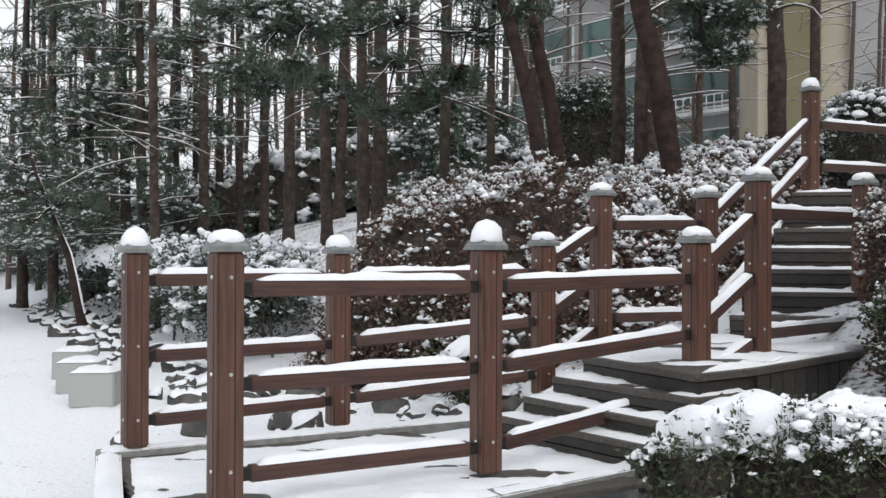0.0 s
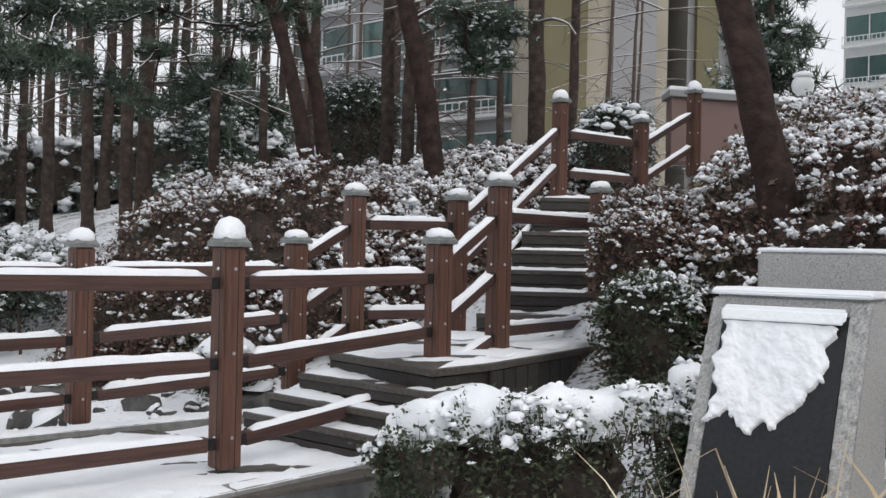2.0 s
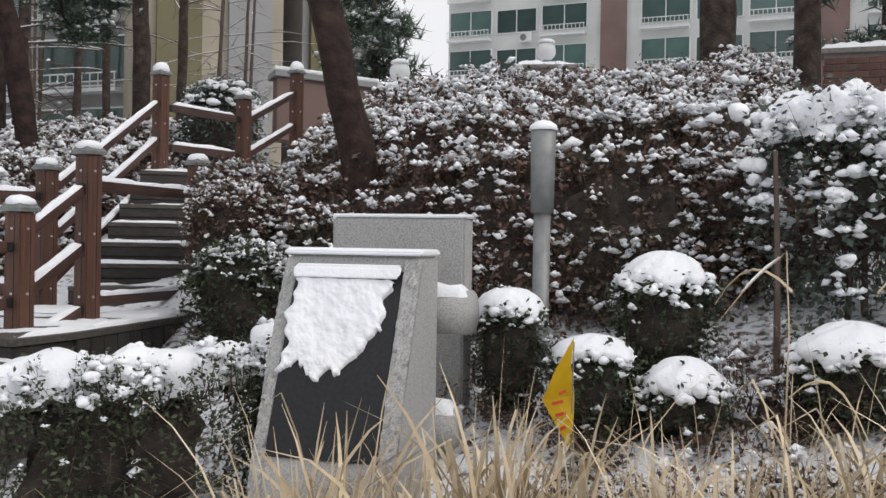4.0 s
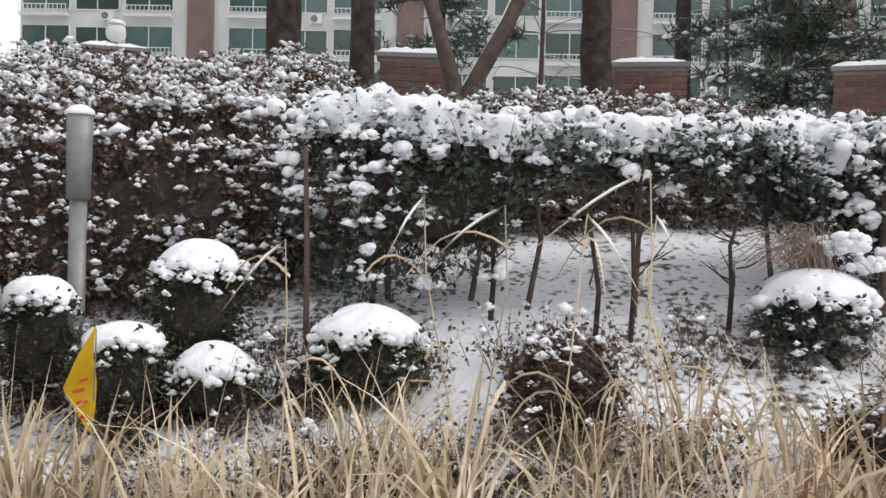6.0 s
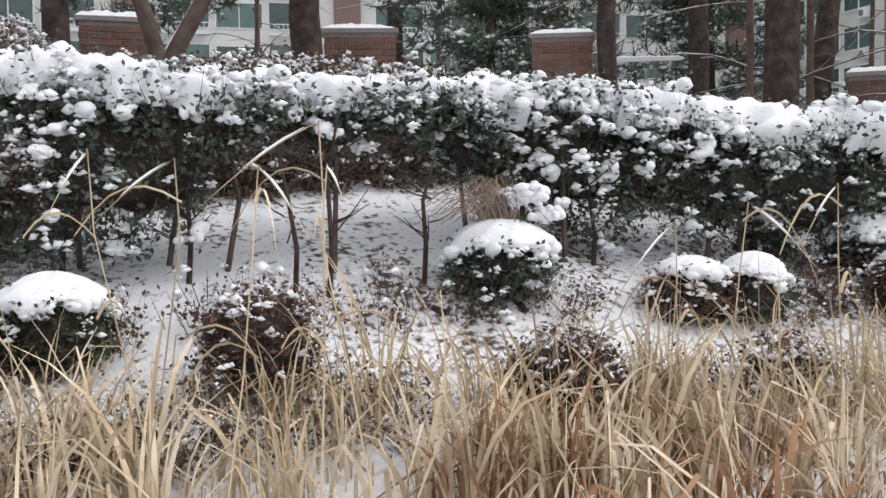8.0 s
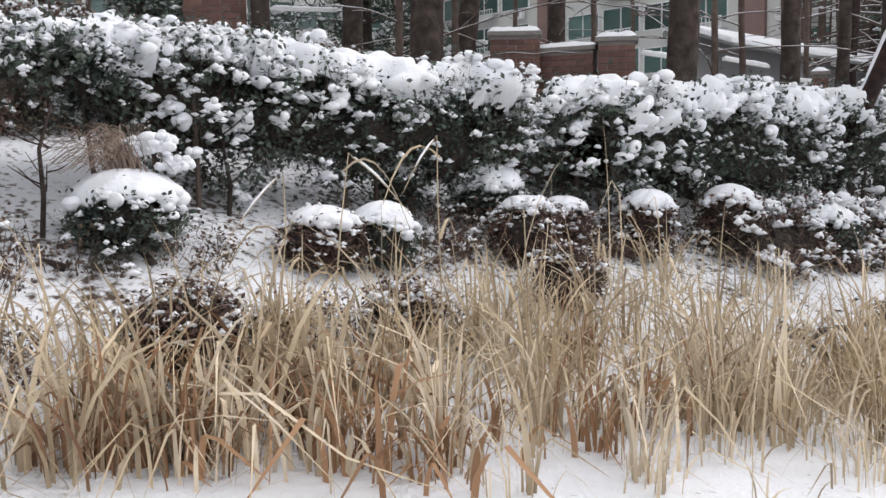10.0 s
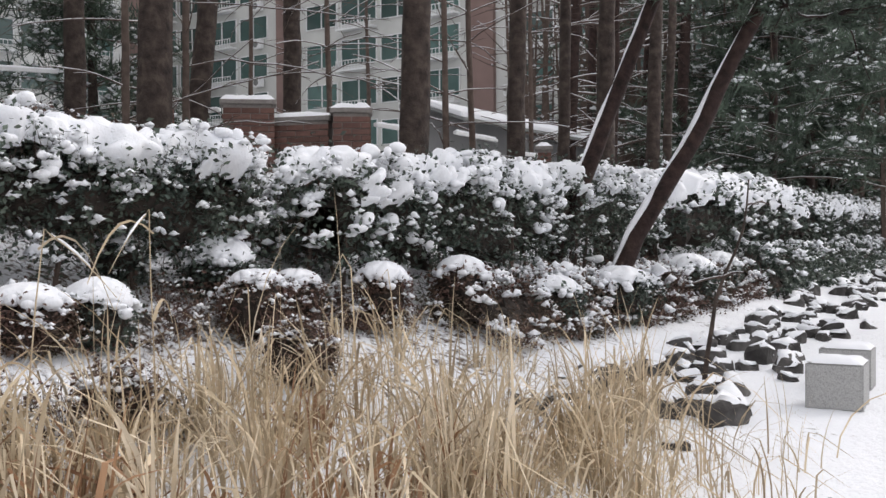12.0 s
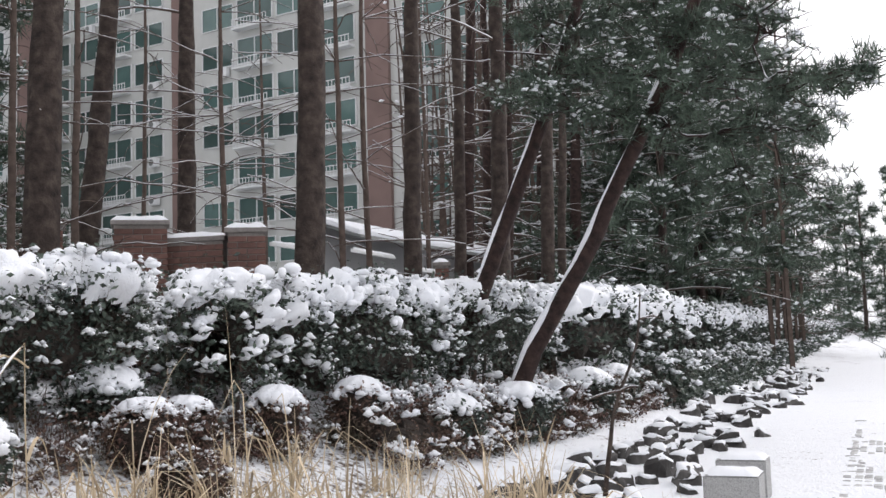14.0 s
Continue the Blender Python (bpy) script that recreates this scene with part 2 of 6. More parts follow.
LEAF_V = np.array([[-0.5, 0, 0], [0, -0.28, 0.05], [0.5, 0, -0.04], [0, 0.28, 0.05]])
LEAF_F = np.array([[0, 1, 2], [0, 2, 3]])
TUFT_N = 5
_a = np.arange(TUFT_N) * 2.4
_e = np.linspace(-0.35, 1.2, TUFT_N)
_dir = np.stack([np.cos(_a) * np.cos(_e), np.sin(_a) * np.cos(_e), np.sin(_e)], 1)
_side = np.cross(_dir, [0.3, 0.2, 1.0])
_side /= np.linalg.norm(_side, axis=1)[:, None]
TUFT_V = np.concatenate([np.stack([-_side * 0.055, _side * 0.055, _dir], 1).reshape(-1, 3)])
TUFT_F = np.arange(TUFT_N * 3).reshape(-1, 3)


def leaves(pos, size, tilt=1.2):
    n = len(pos)
    s = size * rng.uniform(0.6, 1.3, n)
    return spread(LEAF_V, LEAF_F, pos, np.stack([s, s, s], 1), turns(n, tilt))


def field(x, y, wave, seed):
    """A smooth random field with lumps about half a wave across, in units of its own spread."""
    g = np.random.default_rng(int(seed * 977) + int(wave * 1e4) + 5)
    out = np.zeros(np.shape(x))
    for _ in range(20):
        a, k, p = g.uniform(0, 2 * np.pi), 2 * np.pi / (wave * g.uniform(0.75, 1.35)), g.uniform(0, 2 * np.pi)
        out = out + np.sin((x * np.cos(a) + y * np.sin(a)) * k + p)
    return out / math.sqrt(10)


def puffs(pos, size, flat=0.62):
    """Soft rounded heaps of snow, smooth and a little uneven, that melt into one another where they overlap."""
    n = len(pos)
    s = size * np.clip(np.exp(rng.normal(0, 0.30, n)), 0.55, 1.7)
    ph = rng.uniform(0, 6.3, (n, 1, 3))
    wave = 1 + 0.24 * np.sin(ICO1_V[None] * 2.4 + ph).sum(-1, keepdims=True) / 1.5
    v = ICO1_V[None] * np.stack([s, s * rng.uniform(0.65, 1, n), s * flat], 1)[:, None] * wave
    v = np.einsum("nij,nkj->nki", turns(n, 0.22), v) + pos[:, None]
    f = ICO1_F[None] + (np.arange(n) * len(ICO1_V))[:, None, None]
    return v.reshape(-1, 3), f.reshape(-1, 3)


def tufts(pos, size, tilt=0.7):
    n = len(pos)
    s = size * rng.uniform(0.7, 1.3, n)
    return spread(TUFT_V, TUFT_F, pos, np.stack([s, s, s], 1), turns(n, tilt))


def tube(points, radii, sides=8, rough=0.0):
    """A bent tapering tube through points: arrays of vertices and triangles."""
    p, r = np.asarray(points, float), np.asarray(radii, float)
    d = np.gradient(p, axis=0)
    d /= np.linalg.norm(d, axis=1)[:, None] + 1e-9
    ref = np.array([0.9, 0.43, 0.0]) if abs(d[0, 2]) > 0.6 else np.array([0.0, 0.0, 1.0])
    a = np.cross(d, ref)
    a /= np.linalg.norm(a, axis=1)[:, None] + 1e-9
    b = np.cross(d, a)
    th = np.arange(sides) * 2 * np.pi / sides
    rad = r[:, None] * (1 + rng.normal(0, rough, (len(p), sides)) if rough else np.ones((len(p), sides)))
    v = p[:, None] + rad[..., None] * (np.cos(th)[None, :, None] * a[:, None] + np.sin(th)[None, :, None] * b[:, None])
    i = np.arange(len(p) - 1)[:, None] * sides
    j = np.arange(sides)[None]
    q = np.stack([i + j, i + (j + 1) % sides, i + sides + (j + 1) % sides, i + sides + j], -1).reshape(-1, 4)
    f = np.concatenate([q[:, [0, 1, 2]], q[:, [0, 2, 3]]])
    top = (len(p) - 1) * sides
    f = np.concatenate([f, [[top, top + k, top + k + 1] for k in range(1, sides - 1)]])
    return v.reshape(-1, 3), f


# ---- the lie of the land ----
def smin(a, b, k=0.8):
    h = np.clip(0.5 + 0.5 * (b - a) / k, 0, 1)
    return b * (1 - h) + a * h - k * h * (1 - h)


PROFILE_S = [-50, -0.1, 0.9, 1.6, 2.4, 3.2, 4.2, 5.5, 7.5, 11, 60]
PROFILE_Z = [0, 0, 0.07, 0.20, 0.48, 0.82, 1.22, 1.62, 2.05, 2.3, 2.6]


def inland(x, y):
    """Distance from the path's edge towards the bank; the path bends where the camera stands."""
    return smin(0.604 * x + 0.796 * y - 1.32, 0.884 * x + 0.468 * y - 2.25)


def lumps(x, y, scale, seed=0.0):
    return (np.sin(x * 1.7 * scale + 1.3 + seed) * np.cos(y * 1.3 * scale - 0.7 + seed) + 0.6 * np.sin(x * 3.1 * scale + y * 2.3 * scale + seed)
            + 0.4 * np.cos(x * 5.3 * scale - y * 4.7 * scale + 2 * seed)) / 2


def land(x, y):
    x, y = np.asarray(x, float), np.asarray(y, float)
    s = inland(x, y)
    z = np.interp(s, PROFILE_S, PROFILE_Z)
    right = np.clip((0.796 * x - 0.604 * y - 7) / 14, 0, 1)
    z = z * (1 - 0.22 * right * np.clip((s - 1) / 3, 0, 1))
    # the wood's floor climbs faster where the path bends away
    z = z + 0.55 * np.clip((y - 10.8) / 3.2, 0, 1) * np.clip((s - 1.5) / 0.9, 0, 1) * np.clip((0.8 - x) / 1.5, 0, 1) * np.clip((40 - y) / 15, 0, 1)
    return z + 0.03 * lumps(x, y, 1.2) * np.clip((s + 0.2) / 1.5, 0.15, 1)


def put(x, y, dz=0.0):
    return (float(x), float(y), float(land(x, y)) + dz)


# one sheet, fine near the path and coarse to the horizon
def axis_steps(lo, hi, fine, far):
    a = list(np.arange(lo, hi, fine))
    step, p, q = fine, lo, hi
    left, rightside = [], [hi]
    while p > -far:
        step *= 1.22
        p -= step
        left.append(p)
    step = fine
    while q < far:
        step *= 1.22
        q += step
        rightside.append(q)
    return np.array(left[::-1] + a + rightside)


gx, gy = axis_steps(-6, 15, 0.14, 900), axis_steps(-9, 14, 0.14, 900)
X, Y = np.meshgrid(gx, gy)
Z = land(X, Y)
fine = (np.abs(X - 4) < 12) & (np.abs(Y - 2) < 13)
Z = Z + np.where(fine, rng.normal(0, 0.006, Z.shape), 0)
nx, ny = len(gx), len(gy)
i, j = np.meshgrid(np.arange(nx - 1), np.arange(ny - 1))
q = (j * nx + i).ravel()
ground = new("ground", tri_mesh("ground", np.stack([X, Y, Z], -1).reshape(-1, 3),
             np.concatenate([np.stack([q, q + 1, q + nx + 1], 1), np.stack([q, q + nx + 1, q + nx], 1)]), GROUND, True))
planted = ground.data.attributes.new("planted", "FLOAT", "POINT")
planted.data.foreach_set("value", np.clip((inland(X, Y) - 0.9) / 1.0, 0, 1).astype(np.float32).ravel())
tagged(ground, "snow-covered ground rising in a bank with bare earth specks", "ground", kind="structure")


# ---- timber walkway, stairs and fence ----
def slab(name, corners, top, bottom, mat, parent, label="", bevel=0.008):
    bm = bmesh.new()
    lo = [bm.verts.new((x, y, bottom)) for x, y in corners]
    hi = [bm.verts.new((x, y, top)) for x, y in corners]
    n = len(corners)
    bm.faces.new(hi)
    bm.faces.new(lo[::-1])
    for k in range(n):
        bm.faces.new((lo[k], lo[(k + 1) % n], hi[(k + 1) % n], hi[k]))
    bmesh.ops.recalc_face_normals(bm, faces=bm.faces)
    if bevel:
        bmesh.ops.bevel(bm, geom=list(bm.edges), offset=bevel, segments=1, affect="EDGES")
    return child(name, bm_mesh(name, bm, mat), parent, label)


def snow_sheet(name, corners, z, thick, parent, inset=0.02, cell=0.05, bare=0.0, label="thin lumpy snow cover"):
    """A lumpy sheet of snow on a four-cornered surface, thinning at its rim; bare: share of it melted through."""
    c = [np.array(p, float) for p in corners]
    m = (c[0] + c[1] + c[2] + c[3]) / 4
    c = [p + (m - p) / np.linalg.norm(m - p) * inset for p in c]
    nu = max(3, int(np.linalg.norm(c[1] - c[0]) / cell))
    nv = max(3, int(np.linalg.norm(c[3] - c[0]) / cell))
    u, v = np.meshgrid(np.linspace(0, 1, nu), np.linspace(0, 1, nv))
    p = (c[0] * ((1 - u) * (1 - v))[..., None] + c[1] * (u * (1 - v))[..., None] + c[2] * (u * v)[..., None] + c[3] * ((1 - u) * v)[..., None])
    rim = np.clip(np.minimum(np.minimum(u, 1 - u) * nu, np.minimum(v, 1 - v) * nv) / 1.5, 0, 1) ** 0.5
    wave = lumps(p[..., 0], p[..., 1], 3.0, 1.0) + 0.6 * lumps(p[..., 0], p[..., 1], 9.0)
    h = thick * (0.75 + 0.35 * wave) + rng.normal(0, thick * 0.12, u.shape)
    if bare:
        h = h - thick * 1.6 * np.clip(lumps(p[..., 0] * 0.6 + 3, p[..., 1] * 1.6, 2.6, 2.0) + bare - 0.5, 0, 1)
    h = np.where(rim > 0, h * rim, -0.004)
    vv = np.concatenate([p, (z + h)[..., None]], -1).reshape(-1, 3)
    i, j = np.meshgrid(np.arange(nu - 1), np.arange(nv - 1))
    q = (j * nu + i).ravel()
    f = np.concatenate([np.stack([q, q + 1, q + nu + 1], 1), np.stack([q, q + nu + 1, q + nu], 1)])
    return child(name, tri_mesh(name, vv, f, SNOW, True), parent, label)


def snow_strip(a, b, w, thick, parent, name="snow"):
    """A rounded ridge of snow lying along a rail from a to b, with ragged ends and small gaps."""
    a, b = np.array(a, float), np.array(b, float)
    L = np.linalg.norm(b - a)
    n = max(6, int(L / 0.045))
    t = np.linspace(0.03, 0.97, n)
    d = (b - a) / L
    side = np.cross([0, 0, 1], d)
    side /= np.linalg.norm(side)
    slide = rng.uniform(0, 9)
    size = 0.85 + 0.16 * np.sin(t * L * 5 + slide) + 0.10 * np.sin(t * L * 17 + slide) + rng.normal(0, 0.05, n)
    size *= np.clip(np.minimum(t - 0.02, 0.98 - t) * L / 0.04, 0.15, 1)
    ang = np.linspace(0, np.pi, 7)
    ring = np.stack([np.cos(ang) * w / 2, np.sin(ang) ** 0.7 * thick], 1)
    v = (a + (b - a) * t[:, None])[:, None] + side * ring[None, :, :1] * (0.92 + 0.1 * size[:, None, None]) + np.array([0, 0, 1]) * ring[None, :, 1:] * size[:, None, None]
    v = v + np.array([0, 0, -0.003])
    k = 7
    i, j = np.meshgrid(np.arange(n - 1), np.arange(k - 1), indexing="ij")
    q = (i * k + j).ravel()
    f = np.concatenate([np.stack([q, q + k, q + k + 1], 1), np.stack([q, q + k + 1, q + 1], 1)])
    ends = [[0, m, m + 1] for m in range(1, k - 1)] + [[(n - 1) * k, (n - 1) * k + m + 1, (n - 1) * k + m] for m in range(1, k - 1)]
    return child(name, tri_mesh(name, v.reshape(-1, 3), np.concatenate([f, ends]), SNOW, True), parent, "ridge of fresh snow")


def fence_post(parent, x, y, z0, ztop, turn=0.62, dome=0.07):
    """A square timber post with a seam down two faces, bolts, a cast cap and a dome of snow."""
    h = ztop - z0
    bm = box_bm(0.118, 0.118, h, (0, 0, h / 2), 0.008, 2)
    ob = child("post", bm_mesh("post", bm, POST), parent)
    ob.location, ob.rotation_euler = (x, y, z0), (0, 0, turn)
    for s in (0, 1, 2, 3):
        g = child("seam", bm_mesh("seam", box_bm(0.004, 0.006, h * 0.985, (0, 0, h * 0.49)), BLACKMETAL), ob, "dark joint between two planks")
        a = s * math.pi / 2
        g.location, g.rotation_euler = (math.sin(a) * 0.0575 + math.cos(a) * 0.018, -math.cos(a) * 0.0575 + math.sin(a) * 0.018, 0), (0, 0, a)
        for k in (0.14, 0.52, 0.9):
            bm = bmesh.new()
            bmesh.ops.create_cone(bm, segments=8, radius1=0.010, radius2=0.007, depth=0.008, cap_ends=True)
            bt = child("bolt", bm_mesh("bolt", bm, BOLT), ob)
            bt.matrix_local = Matrix.Translation((math.sin(a) * 0.060, -math.cos(a) * 0.060, h * k)) @ Euler((math.pi / 2, 0, a)).to_matrix().to_4x4()
    bm = bmesh.new()
    sizes = [(0.150, 0.0), (0.150, 0.022), (0.136, 0.030), (0.120, 0.046), (0.085, 0.058), (0.04, 0.066)]
    rings = [[bm.verts.new((sx * w / 2, sy * w / 2, zz)) for sx, sy in ((-1, -1), (1, -1), (1, 1), (-1, 1))] for w, zz in sizes]
    bm.faces.new(rings[0][::-1])
    bm.faces.new(rings[-1])
    for r0, r1 in zip(rings, rings[1:]):
        for k in range(4):
            bm.faces.new((r0[k], r0[(k + 1) % 4], r1[(k + 1) % 4], r1[k]))
    cap = child("cap", bm_mesh("cap", bm, CAPMETAL), ob, "grey cast cap under snow")
    cap.location = (0, 0, h)
    v = np.sign(ICO1_V) * np.abs(ICO1_V) ** np.array([0.8, 0.8, 1.0]) * np.array([0.076, 0.076, dome]) * (1 + rng.normal(0, 0.03, (len(ICO1_V), 1)))
    v[:, 2] = np.maximum(v[:, 2], -0.010) + 0.046
    sn = child("snow", tri_mesh("snow", v, ICO1_F, SNOW, True), cap, "rounded cap of snow")
    sn.location = (0, 0, 0)
    return ob


def rail(parent, a, b, lift=0.0, w=0.050, h=0.070, snow=0.036):
    """A rail between two posts, with dark brackets at both ends and snow along its top."""
    a, b = Vector(a), Vector(b)
    d = (b - a).normalized()
    a2, b2 = a + d * 0.105, b - d * 0.105
    beam("rail", a2, b2, w, h, RAIL, parent)
    for p, q in ((a + d * 0.055, a2 + d * 0.02), (b2 - d * 0.02, b - d * 0.055)):
        beam("bracket", p, q, w * 0.8, h * 0.78, BLACKMETAL, parent, 0.004)
    up = Vector((0, 0, h / 2))
    snow_strip(a2 + up, b2 + up, w * 1.1, snow, parent)


ZD = 0.35
P = {1: (-1.62, 5.45, 0.36, 1.38), 2: (-0.84, 4.22, 0.35, 1.385), 3: (0.23, 4.99, 0.34, 1.40), 4: (-0.66, 6.33, 0.34, 1.38), 5: (0.61, 6.67, 0.49, 1.435),
     6: (1.39, 5.76, 0.50, 1.445), 7: (1.86, 6.27, 0.80, 1.82), 8: (3.17, 9.44, 1.90, 2.85), 9: (1.03, 7.14, 0.80, 1.78), 10: (1.83, 7.51, 0.80, 1.79),
     11: (2.93, 7.50, 0.80, 1.88), 13: (4.08, 9.70, 1.92, 2.73), 14: (5.0, 10.55, 2.3, 3.19)}
fence = thing("fence", "red-brown stained timber post and rail fence capped with snow", "fence")
for k, (x, y, z0, z1) in P.items():
    fence_post(fence, x, y, z0, z1, 0.62 if k in (1, 2, 3, 4, 5, 6) else 0.45, {1: 0.095, 3: 0.105, 4: 0.075, 8: 0.085, 14: 0.10}.get(k, 0.048))


def between(a, b, za, zb):
    rail(fence, (P[a][0], P[a][1], za), (P[b][0], P[b][1], zb))


for a, b, rows in ((1, 4, ((1.235, 1.235), (0.83, 0.83), (0.49, 0.49))), (2, 3, ((1.235, 1.225), (0.84, 0.84), (0.47, 0.46))),
                   (3, 6, ((1.225, 1.25), (0.835, 0.95), (0.455, 0.63))), (4, 5, ((1.235, 1.26), (0.835, 0.96), (0.49, 0.62))),
                   (5, 9, ((1.31, 1.58), (0.98, 1.25), (0.64, 0.90))), (6, 7, ((1.30, 1.64), (0.97, 1.28), (0.68, 0.89))),
                   (9, 10, ((1.58, 1.60), (0.95, 0.95))), (7, 11, ((1.63, 1.65), (0.91, 0.90))), (10, 8, ((1.62, 2.61), (1.28, 2.27), (0.95, 1.95))),
                   (8, 13, ((2.56, 2.52), (2.18, 2.16))), (13, 14, ((2.5, 2.98), (2.15, 2.62)))):
    for za, zb in rows:
        between(a, b, za, zb)

walkway = thing("walkway", "low timber deck with concrete kerbs under patchy snow", "deck", kind="structure")
U, W = np.array([0.850, 0.527]), np.array([-0.527, 0.850])
c0 = np.array([-1.75, 5.30])


def strip(origin, u, w, u0, u1, w0, w1):
    return [tuple(origin + u * a + w * b) for a, b in ((u0, w0), (u1, w0), (u1, w1), (u0, w1))]


slab("kerb", strip(c0, U, W, 0.0, 2.75, 0.0, 0.12), ZD, -0.05, KERB, walkway, "grey concrete kerb")
snow_sheet("snow", strip(c0, U, W, 0.0, 2.75, 0.0, 0.12), ZD, 0.03, walkway, 0.005, 0.04)
for kerb in ([(-1.13, 3.52), (-1.03, 3.42), (0.30, 4.50), (0.22, 4.62)], [(-1.77, 5.30), (-1.66, 5.36), (-1.02, 3.56), (-1.13, 3.52)], [(0.30, 4.50), (1.30, 5.40), (1.22, 5.50), (0.22, 4.62)]):
    slab("kerb", kerb, ZD - 0.012, -0.05, KERB, walkway, "grey concrete kerb")
    snow_sheet("snow", kerb, ZD - 0.012, 0.034, walkway, 0.004, 0.04)
deck_poly = [(-1.64, 5.36), (-1.01, 3.60), (0.25, 4.64), (1.20, 5.52), (0.62, 6.66)]
slab("deck_base", deck_poly, ZD - 0.06, -0.05, DECK, walkway)
d0 = np.array([-0.98, 3.66])
for k in range(13):
    w0 = 0.02 + k * 0.142
    slab("plank", strip(d0, U, W, 0.04 + 0.020 * k, 2.35 - 0.03 * k, w0, w0 + 0.134), ZD - 0.035, ZD - 0.06, DECK, walkway, bevel=0.003)
snow_sheet("snow", [(-1.62, 5.33), (-1.01, 3.60), (1.18, 5.46), (0.55, 6.58)], ZD - 0.035, 0.030, walkway, 0.01, 0.045, 0.48, "patchy snow with bare planks showing")

stairs = thing("stairs", "dark weathered timber stairs with snow on each tread", "stairs")


def step(left, right, back, top, riser):
    """A tread with two riser boards below its nosing, and snow upon it."""
    l, r, b = np.array(left), np.array(right), np.array(back)
    n = b / np.linalg.norm(b)
    slab("tread", [tuple(l), tuple(r), tuple(r + b), tuple(l + b)], top, top - 0.035, DECK, stairs, bevel=0.004)
    # boards below the nosing take the deck colour with shade painted in
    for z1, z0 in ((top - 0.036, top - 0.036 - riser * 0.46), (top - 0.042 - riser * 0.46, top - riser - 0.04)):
        slab("riser_board", [tuple(l + n * 0.012), tuple(r + n * 0.012), tuple(r + n * 0.04), tuple(l + n * 0.04)], z1, z0, DECK_SHADE, stairs, bevel=0.003)
    # closed box behind the boards, in the dark colour that stands for shade
    slab("carcass", [tuple(l + n * 0.04), tuple(r + n * 0.04), tuple(r + b), tuple(l + b)], top - 0.036, top - riser * 2.2, SHADE_FILL, stairs, bevel=0)
    snow_sheet("snow", [tuple(l + n * 0.015), tuple(r + n * 0.015), tuple(r + b), tuple(l + b)], top, 0.026, stairs, 0.006, 0.04, 0.45)


step((0.30, 5.92), (1.12, 4.86), (0.30, 0.24), 0.465, 0.11)
step((0.44, 5.56 + 0.36), (1.16, 4.92), (0.36, 0.30), 0.575, 0.11)
step((0.61, 5.95), (1.24, 5.08), (0.34, 0.28), 0.685, 0.11)
landing = [(0.79, 6.0), (1.26, 5.12), (1.63, 5.42), (3.05, 7.05), (3.2, 7.6), (1.75, 7.75), (0.95, 7.3)]
slab("landing", landing, 0.797, 0.757, DECK, stairs, bevel=0.004)
# fascia under the landing, likewise darkened by colour to read as shaded
slab("fascia", [(0.80, 6.03), (1.27, 5.15), (1.62, 5.45), (3.02, 7.08), (3.1, 7.6), (1.75, 7.70), (0.97, 7.25)], 0.756, 0.45, DECK_SHADE, stairs)
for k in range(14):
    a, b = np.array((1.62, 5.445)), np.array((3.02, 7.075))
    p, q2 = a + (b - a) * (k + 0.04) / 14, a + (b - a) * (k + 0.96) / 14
    slab("fascia_board", [tuple(p), tuple(q2), tuple(q2 + np.array((0.015, -0.013))), tuple(p + np.array((0.015, -0.013)))], 0.752, 0.46, DECK_SHADE, stairs, bevel=0.002)
snow_sheet("snow", [(0.82, 6.0), (1.27, 5.16), (2.2, 6.15), (1.4, 7.5)], 0.797, 0.022, stairs, 0.02, 0.045, 0.75)
snow_sheet("snow", [(1.28, 5.17), (1.62, 5.45), (3.02, 7.05), (2.2, 6.17)], 0.798, 0.030, stairs, 0.01, 0.04, 0.35)
snow_sheet("snow", [(1.4, 7.5), (2.2, 6.15), (3.0, 7.06), (3.1, 7.55)], 0.799, 0.028, stairs, 0.01, 0.045, 0.6)
for k in range(7):
    l = np.array((1.96, 7.40)) + np.array((0.150, 0.260)) * k
    r = l + np.array((1.14, -0.30)) * 1.0
    step(tuple(l), tuple(r), (0.150, 0.265), 0.958 + 0.16 * k, 0.16)
slab("landing", [(2.95, 9.2), (4.3, 8.85), (4.7, 9.9), (3.2, 10.2)], 1.92, 1.5, DECK, stairs)
snow_sheet("snow", [(2.95, 9.2), (4.3, 8.85), (4.7, 9.9), (3.2, 10.2)], 1.92, 0.045, stairs, 0.01, 0.06)


# ---- planting ----
def surface_normals(h, x, y, e=0.05):
    n = np.stack([-(h(x + e, y) - h(x - e, y)) / (2 * e), -(h(x, y + e) - h(x, y - e)) / (2 * e), np.ones_like(x)], 1)
    return n / np.linalg.norm(n, axis=1)[:, None]


def inside(poly, x, y):
    """How far points lie within a polygon (negative outside)."""
    p = np.array(poly, float)
    best = np.full(x.shape, 1e9)
    odd = np.zeros(x.shape, bool)
    for a, b in zip(p, np.roll(p, -1, 0)):
        d = b - a
        t = np.clip(((x - a[0]) * d[0] + (y - a[1]) * d[1]) / (d @ d), 0, 1)
        best = np.minimum(best, np.hypot(x - a[0] - t * d[0], y - a[1] - t * d[1]))
        hit = (a[1] > y) != (b[1] > y)
        odd ^= hit & (x < (b[0] - a[0]) * (y - a[1]) / (b[1] - a[1] + 1e-12) + a[0])
    return np.where(odd, best, -best)


OCTA_V = np.array([[1, 0, 0], [0, 1, 0], [-1, 0, 0], [0, -1, 0], [0, 0, 1], [0, 0, -0.6]], float)
OCTA_F = np.array([[0, 1, 4], [1, 2, 4], [2, 3, 4], [3, 0, 4], [1, 0, 5], [2, 1, 5], [3, 2, 5], [0, 3, 5]])


